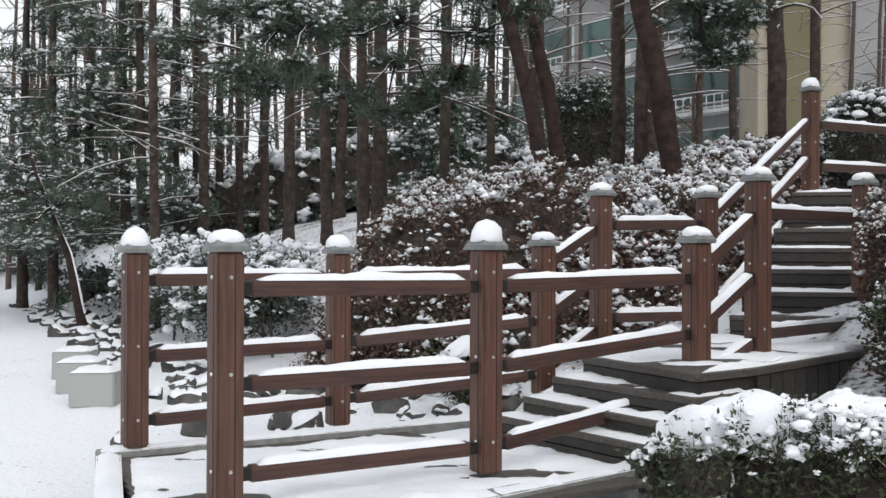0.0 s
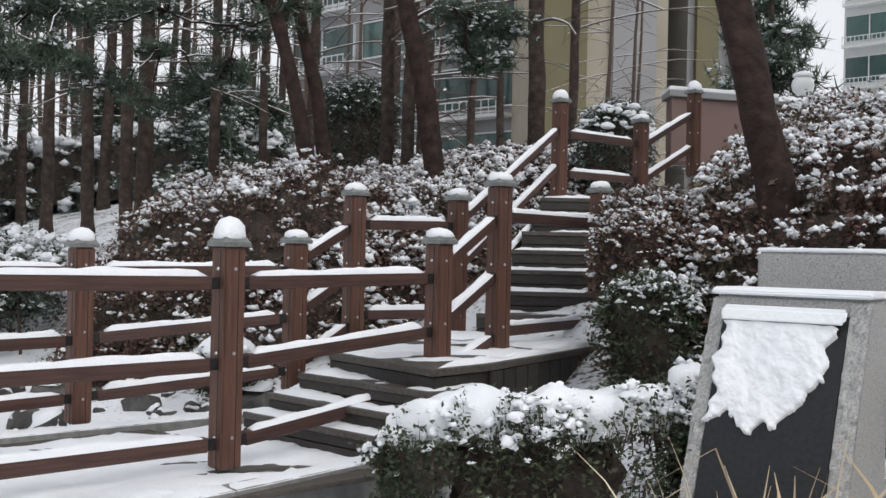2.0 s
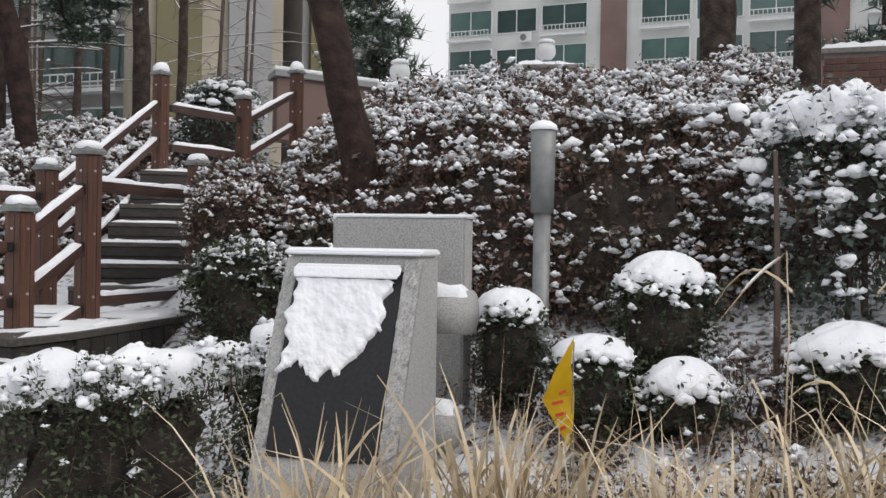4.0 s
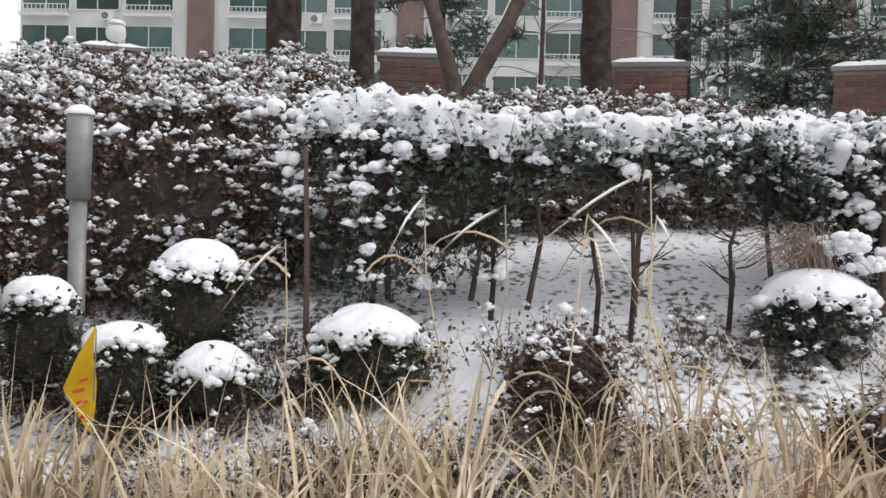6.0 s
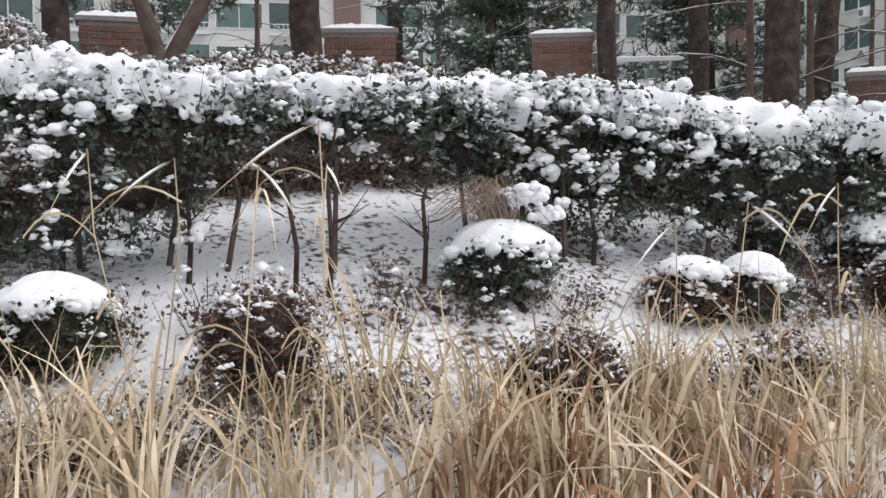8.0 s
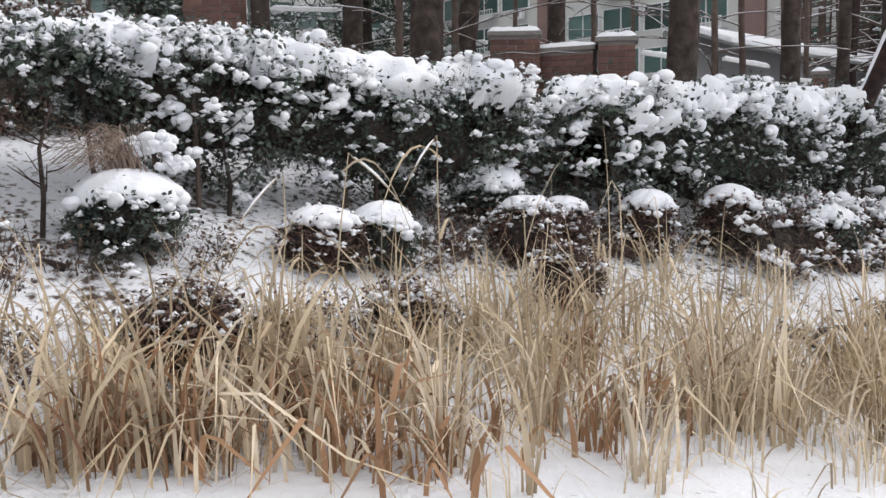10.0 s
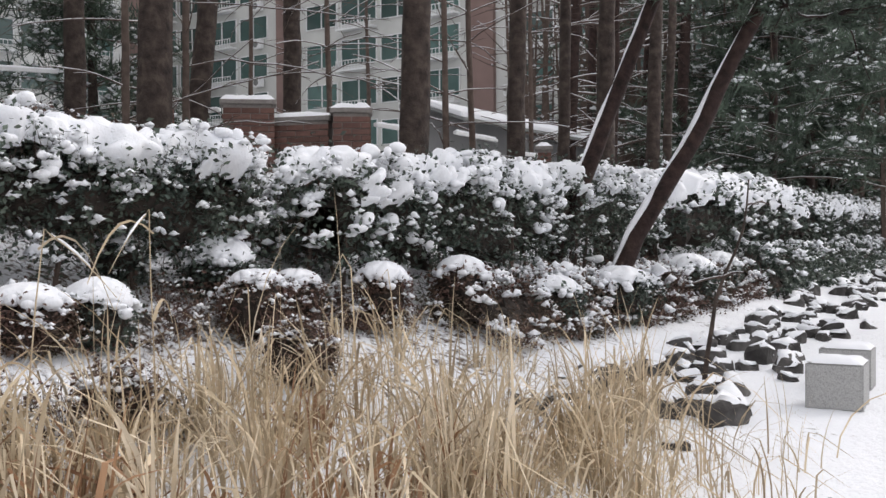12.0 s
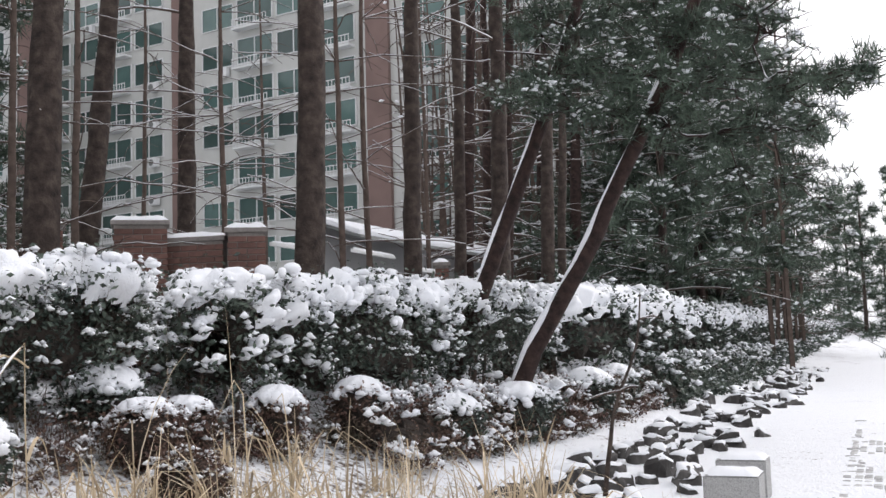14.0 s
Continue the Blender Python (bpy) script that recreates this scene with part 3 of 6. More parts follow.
def flecks(pos, size, flat=0.6):
    """Small eight-sided clots of snow for what is far off."""
    n = len(pos)
    s = size * np.clip(np.exp(rng.normal(0, 0.35, n)), 0.5, 1.5)
    return spread(OCTA_V, OCTA_F, pos, np.stack([s, s * rng.uniform(0.6, 1, n), s * flat], 1), turns(n, 0.3), 0.15)


def sprays(pos, nrm, reach, count, leaf, up=0.35):
    """Sprays of leaves on short twigs growing out of pos along nrm: leaf arrays, twig arrays, and places for snow upon them."""
    n = len(pos)
    d = nrm + rng.normal(0, 0.45, (n, 3)) + np.array([0, 0, up])
    d /= np.linalg.norm(d, axis=1)[:, None]
    r = reach * rng.uniform(0.5, 1.25, n)
    t = rng.uniform(0.05, 1.0, (n, count, 1))
    lp = pos[:, None] + d[:, None] * r[:, None, None] * t + rng.normal(0, leaf * 0.75, (n, count, 3))
    tip = pos + d * (r * 0.75)[:, None]
    w = 0.0035
    side = np.cross(d, [0.2, 0.3, 0.9])
    side /= np.linalg.norm(side, axis=1)[:, None] + 1e-9
    tv = np.stack([pos - side * w - d * 0.05, pos + side * w - d * 0.05, pos + d * (r * 1.05)[:, None]], 1).reshape(-1, 3)
    tf = np.arange(n * 3).reshape(-1, 3)
    return leaves(lp.reshape(-1, 3), leaf), (tv, tf), tip, d


def clots_on(tip, size, per=2, fine=True):
    """Irregular clots of snow made of a few overlapping lumps."""
    n = len(tip)
    if fine:
        per, size = per * 2, size * 0.92
    s = np.repeat(size * np.clip(np.exp(rng.normal(0, 0.35, n)), 0.5, 1.6), per)
    p = np.repeat(tip, per, 0) + rng.normal(0, 1, (n * per, 3)) * (s * (0.95 if fine else 0.75))[:, None] * np.array([1, 1, 0.45])
    return flecks(p, s, 0.62)


def shrub_bank(name, poly, height, label, leaf_mat, leaf, density, snow, snow_size, rim=0.55, seed=0.0, fine=True):
    """A mass of low shrubs over a stretch of the bank: solid core coloured dark as inner shade, sprays of leaves on
    twigs, clots of snow on their tips.
    """
    p = np.array(poly, float)
    lo, hi = p.min(0), p.max(0)

    def top(x, y):
        d = inside(poly, x, y)
        return land(x, y) + np.sin(np.clip(d / rim, 0, 1) * np.pi / 2) ** 0.7 * height * (1 + 0.16 * lumps(x, y, 1.1, seed) + 0.12 * lumps(x, y, 3.3, seed) + 0.08 * lumps(x, y, 7.0, seed))

    bank = thing(name, label, "shrubs", kind="stuff")
    sx, sy = np.arange(lo[0], hi[0], 0.12), np.arange(lo[1], hi[1], 0.12)
    gx, gy = np.meshgrid(sx, sy)
    d = inside(poly, gx, gy)
    # solid sheet below the leaves, dark in place of the shade between them
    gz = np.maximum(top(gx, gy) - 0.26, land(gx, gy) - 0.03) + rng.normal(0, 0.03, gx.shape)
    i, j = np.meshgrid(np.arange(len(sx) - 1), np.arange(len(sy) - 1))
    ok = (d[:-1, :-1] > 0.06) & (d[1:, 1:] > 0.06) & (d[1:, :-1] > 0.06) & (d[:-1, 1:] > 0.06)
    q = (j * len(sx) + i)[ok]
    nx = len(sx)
    child("shade_core", tri_mesh("shade_core", np.stack([gx, gy, gz], -1).reshape(-1, 3), np.concatenate([np.stack([q, q + 1, q + nx + 1], 1), np.stack([q, q + nx + 1, q + nx], 1)]), SHADE_FILL), bank)
    n = int(density * (hi[0] - lo[0]) * (hi[1] - lo[1]))
    x, y = rng.uniform(lo[0], hi[0], n), rng.uniform(lo[1], hi[1], n)
    keep = inside(poly, x, y) > 0.03
    x, y = x[keep], y[keep]
    nrm = surface_normals(top, x, y)
    more = np.clip(1 / nrm[:, 2] - 1, 0, 4)
    k = np.repeat(np.arange(len(x)), 1 + np.floor(np.clip(more * 4.2, 0, 10) + rng.random(len(x))).astype(int))
    x, y, nrm = x[k] + rng.normal(0, 0.04, len(k)), y[k] + rng.normal(0, 0.04, len(k)), nrm[k]
    g = land(x, y)
    z = np.maximum(top(x, y) - 0.18, g + 0.02)
    z = g + (z - g) * np.where(nrm[:, 2] < 0.7, rng.random(len(x)) ** 0.6, 1.0)
    lv, tw, tip, dirs = sprays(np.stack([x, y, z], 1), nrm, 0.21, 6, leaf)
    child("foliage", tri_mesh("foliage", *lv, leaf_mat), bank)
    child("brushwood", tri_mesh("brushwood", *tw, TWIG), bank)
    drift = lumps(tip[:, 0], tip[:, 1], 2.0, seed + 3) + 0.5 * lumps(tip[:, 0], tip[:, 1], 6.0, seed)
    keep = rng.random(len(tip)) < snow * np.clip((nrm[:, 2] - 0.35) * 2.2, 0.13, 1) * np.clip(0.80 + 0.5 * drift, 0.2, 1)
    heavy = keep & (nrm[:, 2] > 0.72) & (rng.random(len(tip)) < np.clip(0.10 + 0.30 * drift, 0.03, 0.5))
    clots = [clots_on(tip[keep] + np.array([0, 0, 0.01]), snow_size * (1 if fine else 0.70), 2 if fine else 3, fine)]
    if heavy.any():
        clots.append(clots_on(tip[heavy] + np.array([0, 0, 0.02]), snow_size * (1.7 if fine else 1.15), 3, False))
    child("loose_snow", tri_mesh("loose_snow", *joined(clots), SNOW, True), bank, "small clots of snow on the twig tips")
    return bank


def ball_bush(at, r, h, leaf_mat, label, cap=0.75, group="clipped round shrubs", seed=0, heaps=False):
    """A round clipped bush reaching to the ground: solid core coloured dark as inner shade, sprays of leaves, and a
    thick ragged cap of snow.
    """
    base = put(*at)
    b = thing("bush", label, "bush", base, group)
    rz = min(r * 0.85, h * 0.6)
    c = np.array([0, 0, h - rz])

    def shell(d, k=1.0):
        out = d * np.array([r, r, rz]) * k
        low = d[:, 2] < 0
        out[low, 2] = d[low, 2] * c[2] * 0.98
        out[low, :2] *= (1 + 0.12 * np.abs(d[low, 2:3]))
        return out + c

    # solid body that closes the gaps, its dark colour painting the inner shade
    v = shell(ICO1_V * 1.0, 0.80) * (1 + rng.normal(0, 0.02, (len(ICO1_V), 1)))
    child("shade_core", tri_mesh("shade_core", v, ICO1_F, SHADE_FILL), b)
    far = 1.0 if np.hypot(at[0], at[1]) < 9.5 else 0.45
    n = int(420 * r / 0.25 * (r + h) / 0.75 * far)
    d = rng.normal(0, 1, (n, 3))
    d /= np.linalg.norm(d, axis=1)[:, None]
    if cap > 0.45:
        # no twigs stand through the cap
        d = d[(d[:, 2] < math.cos(cap * 0.80 * math.pi / 2)) | (rng.random(n) < 0.05)]
        n = len(d)
    lv, tw, tip, _ = sprays(shell(d, 0.80), d, r * 0.30, 8, 0.033 / far ** 0.5, 0.15)
    child("foliage", tri_mesh("foliage", *lv, leaf_mat), b)
    child("brushwood", tri_mesh("brushwood", *tw, TWIG), b)
    keep = (d[:, 2] > -0.55) & (rng.random(n) < np.clip(0.16 + 0.5 * d[:, 2], 0.06, 0.7))
    clots = [clots_on(tip[keep], 0.017, 2)]
    # snow: a lumpy dome with a ragged hem
    nu, nv = 60, 15
    th = np.linspace(0, 2 * np.pi, nu, endpoint=False)
    hem = cap * (0.90 + 0.10 * np.sin(3 * th + seed) + 0.05 * np.sin(7 * th + 2 * seed) + 0.03 * np.sin(16 * th + seed) + rng.normal(0, 0.02, nu))
    f_ = np.linspace(0, 1, nv)[:, None]
    ph = f_ * hem[None] * (np.pi / 2)
    bulge = 1.07 + np.sin(ph) * (0.05 * np.sin(4 * ph + 2 * th + seed) + 0.04 * np.sin(9 * th + 6 * ph) + rng.normal(0, 0.010, ph.shape)) + 0.03 * np.sin(3 * ph + seed)
    thick = np.where(f_ > 0.95, 0.90, np.where(f_ > 0.85, bulge * 0.99, bulge))
    v = np.stack([np.sin(ph) * np.cos(th) * r, np.sin(ph) * np.sin(th) * r, np.cos(ph) * (rz + 0.02)], -1) * thick[..., None] + c
    i, j = np.meshgrid(np.arange(nu), np.arange(nv - 1))
    q0, q1 = (j * nu + i).ravel(), (j * nu + (i + 1) % nu).ravel()
    f = np.concatenate([np.stack([q0, q0 + nu, q1 + nu], 1), np.stack([q0, q1 + nu, q1], 1)])
    if cap > 0.45:
        child("snow", tri_mesh("snow", v.reshape(-1, 3), f, SNOW, True), b, "thick ragged cap of snow")
        # heaps hanging round the hem and lumps on the dome
        k = int(44 * r / 0.25)
        a = rng.uniform(0, 2 * np.pi, k)
        p = np.interp(a, np.r_[th, 2 * np.pi], np.r_[hem, hem[0]]) * (np.pi / 2) * np.where(rng.random(k) < 0.8, rng.uniform(0.90, 1.16, k), rng.uniform(0.2, 0.9, k))
        rim = np.stack([np.sin(p) * np.cos(a) * r, np.sin(p) * np.sin(a) * r, np.cos(p) * rz], -1) * 1.0 + c
        clots.append(puffs(rim, r * rng.uniform(0.06, 0.16, k), 0.7))
    if heaps:
        up = (d[:, 2] > 0.0) & (rng.random(n) < 0.40) & (np.sin(d[:, 2] * 13 + seed) > -0.55)
        clots.append(puffs(tip[up], r * 0.10, 0.5))
    child("loose_snow", tri_mesh("loose_snow", *joined(clots), SNOW, True), b, "clots of snow among the leaves")
    return b


def along(line, t):
    """Places at lengths t along a polyline, with the sideways direction."""
    p = np.array(line, float)
    seg = np.linalg.norm(np.diff(p[:, :2], axis=0), axis=1)
    acc = np.r_[0, np.cumsum(seg)]
    k = np.clip(np.searchsorted(acc, t) - 1, 0, len(seg) - 1)
    w = ((t - acc[k]) / seg[k])[:, None]
    pos = p[k] * (1 - w) + p[k + 1] * w
    d = (p[k + 1] - p[k])[:, :2]
    d /= np.linalg.norm(d, axis=1)[:, None]
    return pos, np.stack([d[:, 1], -d[:, 0]], 1)


def length_of(line):
    p = np.array(line, float)[:, :2]
    return float(np.linalg.norm(np.diff(p, axis=0), axis=1).sum())


def hedge(name, line, half, thick, label, leaf_mat, leaf=0.034, density=240, reach=0.22, snow_size=0.026, mantle=0.07, stems=True, fine=True, seed=0.0, ragged=1.0, side_snow=0.3, thin=None, blanket=0.50, spread_to=0.34):
    """A hedge along a line of (x, y, top): sprays of leaves in an uneven rounded section, a mantle of snow on top, clots down the sides, stems below."""
    hd = thing(name, label, "hedge", kind="stuff")
    L = length_of(line)

    def section(t, a, k=1.0, rag=1.0):
        pos, side = along(line, t)
        wav = 1 + rag * ragged * (0.09 * np.sin(t * 2.1 + seed) + 0.09 * np.sin(t * 5.3 + 1 + 2 * a) + 0.10 * np.sin(t * 9.7 + 3 * a + seed) + 0.10 * np.sin(t * 17.3 - 5 * a) * np.sin(6 * a + t * 3.7 + seed))
        end = np.clip(np.minimum(t, L - t) / (half * 0.8), 0.02, 1) ** 0.5
        ca, sa = np.cos(a), np.sin(a)
        ex = np.sign(ca) * np.abs(ca) ** 0.6 * half * wav * end * k
        tk = thick * np.interp(t, [0, thin - 1.0, thin - 0.6, thin + 0.6, thin + 1.1, thin + 4], [1.5, 1.5, 0.6, 0.6, 1.35, 1.5]) if thin else thick
        ez = np.sign(sa) * np.abs(sa) ** 0.6 * tk / 2 * wav * (0.6 + 0.4 * end) * k
        # the underside hangs unevenly
        ez = np.where(sa < 0, ez * (1 + 0.55 * np.sin(t * 2.7 + seed) * np.sin(t * 1.15 + 1) + 0.25 * np.sin(t * 7.1 + seed)), ez)
        out = np.concatenate([pos[:, :2] + side * ex[:, None], (pos[:, 2] - tk / 2 + ez)[:, None]], 1)
        return out, np.concatenate([side * ca[:, None], sa[:, None]], 1)

    girth = 2 * (2 * half + thick) * 0.9
    n = int(density * L * girth)
    aa = np.linspace(-np.pi, np.pi, 721)
    cx, cz = np.sign(np.cos(aa)) * np.abs(np.cos(aa)) ** 0.6 * half, np.sign(np.sin(aa)) * np.abs(np.sin(aa)) ** 0.6 * thick / 2
    run = np.r_[0, np.cumsum(np.hypot(np.diff(cx), np.diff(cz)))]
    t, a = rng.uniform(0, L, n), np.interp(rng.uniform(0, run[-1], n), run, aa)
    # uneven growth: thinner patches towards the underside
    hole = np.sin(t * 13.1 + 4 * a + seed) * np.sin(t * 6.7 - 7 * a)
    keep = rng.random(n) < np.where(np.sin(a) < -0.4, 0.45, 1.0) * np.clip(1.1 + 0.9 * hole, 0.25, 1)
    t, a = t[keep], a[keep]
    pos, nrm = section(t, a, 1.0)
    lv, tw, tip, _ = sprays(pos - nrm * reach * 0.75, nrm, reach, 10, leaf, 0.25)
    child("foliage", tri_mesh("foliage", *lv, leaf_mat), hd)
    child("brushwood", tri_mesh("brushwood", *tw, TWIG), hd)
    patch = 0.6 + 0.6 * np.sin(t * 3.1 + 2 * a + seed) * np.sin(t * 1.3 + seed)
    keep = rng.random(len(tip)) < np.where(nrm[:, 2] > 0.55, 0.55, 0.70 * side_snow * np.clip(patch, 0.15, 1.3) * np.clip(1.0 + 0.8 * nrm[:, 2], 0.40, 1.4))
    parts = [clots_on(tip[keep] + np.array([0, 0, 0.012]), snow_size * (1.15 if fine else 1.0), 2, fine)]
    if fine:
        lump = keep & (rng.random(len(tip)) < np.where(nrm[:, 2] > 0.2, 0.26, 0.14))
        q = np.repeat(tip[lump], 3, 0)
        parts.append(puffs(q + rng.normal(0, 1, q.shape) * np.array([0.032, 0.032, 0.014]) * snow_size / 0.022 + np.array([0, 0, 0.02]), snow_size * 1.7, 0.68))
    else:
        big = keep & (nrm[:, 2] > 0.1) & (rng.random(len(tip)) < np.where(nrm[:, 2] > 0.5, 0.5, 0.14))
        parts.append(clots_on(tip[big] + np.array([0, 0, 0.02]), snow_size * 1.35, 3, fine))
    child("loose_snow", tri_mesh("loose_snow", *joined(parts), SNOW, True), hd, "heavy clots of snow among the leaves")
    # solid tube within the hedge, coloured dark for the shade inside
    m = max(10, int(L / 0.22))
    tt = np.linspace(min(0.4, L / 4), L - min(0.4, L / 4), m)
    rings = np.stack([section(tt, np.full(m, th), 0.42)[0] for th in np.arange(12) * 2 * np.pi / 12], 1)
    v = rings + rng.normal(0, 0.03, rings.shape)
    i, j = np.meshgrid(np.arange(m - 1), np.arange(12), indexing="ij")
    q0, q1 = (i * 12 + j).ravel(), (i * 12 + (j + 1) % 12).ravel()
    child("shade_core", tri_mesh("shade_core", v.reshape(-1, 3), np.concatenate([np.stack([q0, q1, q1 + 12], 1), np.stack([q0, q1 + 12, q0 + 12], 1)]), SHADE_FILL), hd)
    if mantle:
        # mantle of snow: one soft blanket with a lobed hem, broken through here and there
        cell = 0.022 if fine else 0.11
        arc = half * 2 + thick * 0.7
        m, k = int(L / cell), int(arc / cell)
        tt, ww = np.linspace(0.02, L - 0.02, m), np.linspace(-0.5, 0.5, k)
        T, Wd = np.repeat(tt[:, None], k, 1), np.repeat(ww[None], m, 0)
        across = Wd * arc
        lump = field(T, across, 0.80, seed) * 0.42 + field(T, across, 0.34, seed + 1) * 0.36 + field(T, across, 0.16, seed + 2) * 0.26
        cover = blanket - (np.abs(Wd) / spread_to) ** 2 + lump * (1 if spread_to > 0.2 else 0.55) - 0.9 * np.clip(0.10 - np.minimum(T, L - T), 0, 1) / 0.10
        crown = np.interp(np.pi / 2, aa, run)
        A = np.interp(crown - across, run, aa)
        low, nr = section(T.ravel(), A.ravel(), 1.0, 0.25)
        h = np.where(cover > 0, mantle * np.sqrt(np.clip(cover, 0, 1.6)) * (0.80 + 0.22 * field(T, across, 0.24, seed + 3) + 0.10 * field(T, across, 0.11, seed + 4)), np.maximum(cover, -0.4) * 0.40)
        vv = low + nr * (h.ravel() + 0.035)[:, None]
        i, j = np.meshgrid(np.arange(m - 1), np.arange(k - 1), indexing="ij")
        on = np.maximum(np.maximum(cover[:-1, :-1], cover[1:, 1:]), np.maximum(cover[1:, :-1], cover[:-1, 1:])) > -0.3
        q = (i * k + j)[on]
        f = np.concatenate([np.stack([q, q + k, q + k + 1], 1), np.stack([q, q + k + 1, q + 1], 1)])
        child("snow", tri_mesh("snow", vv, f, SNOW, True), hd, "thick uneven mantle of snow")
    if stems:
        parts = []
        t = rng.uniform(0, L, int(L * 2.6))
        pos, side = along(line, t)
        for x, y, z in pos + np.concatenate([side * rng.normal(0, half * 0.45, (len(pos), 1)), np.zeros((len(pos), 1))], 1):
            g = float(land(x, y))
            if z - thick * 0.6 - g > 0.0:
                parts.append(tube([(x + rng.normal(0, 0.06), y + rng.normal(0, 0.06), g - 0.05), (x + rng.normal(0, 0.03), y, (g + z) / 2 - 0.1), (x, y, z - thick * 0.5)], [0.018, 0.015, 0.011], 5))
        if parts:
            child("stemwork", tri_mesh("stemwork", *joined(parts), TWIG), hd)
    return hd


# azalea banks on both sides of the stairs, and behind the hedge
shrub_bank("azalea_bank", [(-1.0, 9.6), (0.2, 8.4), (1.3, 8.2), (2.2, 8.9), (2.9, 10.0), (3.6, 11.4), (6.0, 13.5), (4.5, 16.5), (1.5, 15.5), (-0.9, 12.6)], 0.80,
           "snow-dusted red-brown azalea shrubs on the bank", AZALEA, 0.052, 150, 1.0, 0.036, 0.9, 1.0, False)
shrub_bank("azalea_bank", [(2.50, 6.0), (3.1, 5.1), (3.85, 4.35), (4.45, 3.65), (5.2, 3.4), (6.2, 4.2), (9.0, 6.5), (9.0, 12.0), (5.6, 11.0), (4.6, 8.9), (3.55, 7.9), (3.15, 7.0), (2.78, 6.45)], 0.95,
           "snow-dusted red-brown azalea shrubs on the bank", AZALEA, 0.045, 185, 0.95, 0.022, 0.75, 4.0)
shrub_bank("azalea_bank", [(5.5, 3.7), (6.4, 2.95), (7.9, 1.85), (8.6, 0.3), (10.2, -1.7), (11.6, -1.0), (10.5, 2.2), (9.3, 5.6), (6.2, 4.3)], 0.70,
           "sparse snow-dusted azalea shrubs behind the hedge", AZALEA, 0.046, 140, 0.75, 0.030, 0.5, 7.0, False)
shrub_bank("azalea_mound", [(-1.35, 9.8), (-0.6, 9.1), (0.4, 8.8), (1.3, 9.1), (1.6, 10.6), (1.0, 12.0), (-0.9, 11.8), (-1.45, 10.9)], 1.42,
           "rounded brown azalea mound dusted with snow", AZALEA, 0.046, 190, 0.95, 0.030, 0.75, 3.0, False)
shrub_bank("azalea_bank", [(-0.9, 12.2), (0.6, 11.8), (2.2, 12.2), (3.6, 14.6), (2.6, 18.0), (0.6, 18.5), (-0.5, 17.0), (-1.3, 14.2)], 0.75,
           "snow-dusted brown shrubs under the trees", AZALEA, 0.055, 75, 0.8, 0.036, 0.6, 11.0, False)
# low brown undergrowth between the round shrubs
shrub_bank("undergrowth", [(2.95, 4.3), (3.2, 3.5), (3.25, 3.0), (3.9, 2.55), (4.5, 2.2), (4.75, 2.5), (4.3, 3.1), (3.9, 3.8), (3.4, 4.5)], 0.26,
           "low brown twiggy undergrowth dusted with snow", AZALEA, 0.032, 210, 0.22, 0.018, 0.25, 2.0)
shrub_bank("undergrowth", [(6.35, 0.35), (6.9, -0.45), (7.7, -0.75), (8.9, -2.3), (9.2, -2.1), (8.3, -0.6), (7.1, 0.3)], 0.24,
           "low brown twiggy undergrowth dusted with snow", AZALEA, 0.032, 190, 0.30, 0.020, 0.25, 5.0)
shrub_bank("undergrowth", [(4.6, 2.1), (5.3, 1.3), (6.2, 0.5), (6.5, 0.7), (5.7, 1.6), (4.9, 2.4)], 0.20,
           "low brown twiggy undergrowth dusted with snow", AZALEA, 0.032, 150, 0.35, 0.020, 0.25, 6.0)

shrub_bank("undergrowth", [(2.75, 2.75), (3.2, 2.1), (3.9, 1.45), (4.6, 0.75), (4.85, 1.0), (4.3, 1.75), (3.6, 2.4), (3.0, 2.95)], 0.28,
           "low brown twiggy undergrowth dusted with snow", AZALEA, 0.030, 190, 0.25, 0.018, 0.3, 8.0)
shrub_bank("undergrowth", [(4.9, 0.5), (5.5, -0.2), (6.2, -0.9), (6.45, -0.7), (5.8, 0.1), (5.2, 0.8)], 0.26,
           "low brown twiggy undergrowth dusted with snow", AZALEA, 0.030, 180, 0.25, 0.018, 0.3, 10.0)

# yew hedge along the top of the bank
hedge("hedge", [(4.62, 3.40, 2.08), (5.18, 2.50, 1.92), (5.75, 1.95, 1.92), (6.55, 1.45, 1.98), (7.25, 0.80, 1.99), (7.75, 0.0, 1.87), (8.7, -1.0, 1.83)], 0.40, 0.58,
      "dark green yew hedge loaded with thick snow", YEW, 0.046, 330, 0.30, 0.022, 0.065, seed=1.0, side_snow=1.1, thin=1.95, blanket=0.50, spread_to=0.28)
hedge("hedge", [(8.85, -1.25, 1.83), (10.2, -2.3, 1.87), (12.9, -4.55, 1.95), (15.2, -6.35, 2.02)], 0.52, 1.15, "dark green yew hedge loaded with thick snow", YEW, 0.055, 125, 0.32, 0.028, 0.05, seed=2.0, side_snow=0.95, blanket=0.0)
hedge("hedge", [(14.9, -6.15, 2.02), (20, -10.15, 2.12), (24, -13.2, 1.98), (30, -17.75, 2.05), (46, -29.9, 2.05), (72, -49.6, 2.0)], 0.75, 1.35, "long clipped evergreen hedge beside the path under snow", YEW, 0.10, 22, 0.45, 0.060, 0.08, False, False, 3.0, side_snow=0.6, blanket=0.25)
hedge("hedge", [(72, -49.7, 2.0), (96, -67.9, 2.0), (130, -93.6, 2.0)], 0.85, 1.5, "long clipped evergreen hedge beside the path under snow", YEW, 0.24, 5, 0.7, 0.14, 0.12, False, False, 8.0, side_snow=0.8)
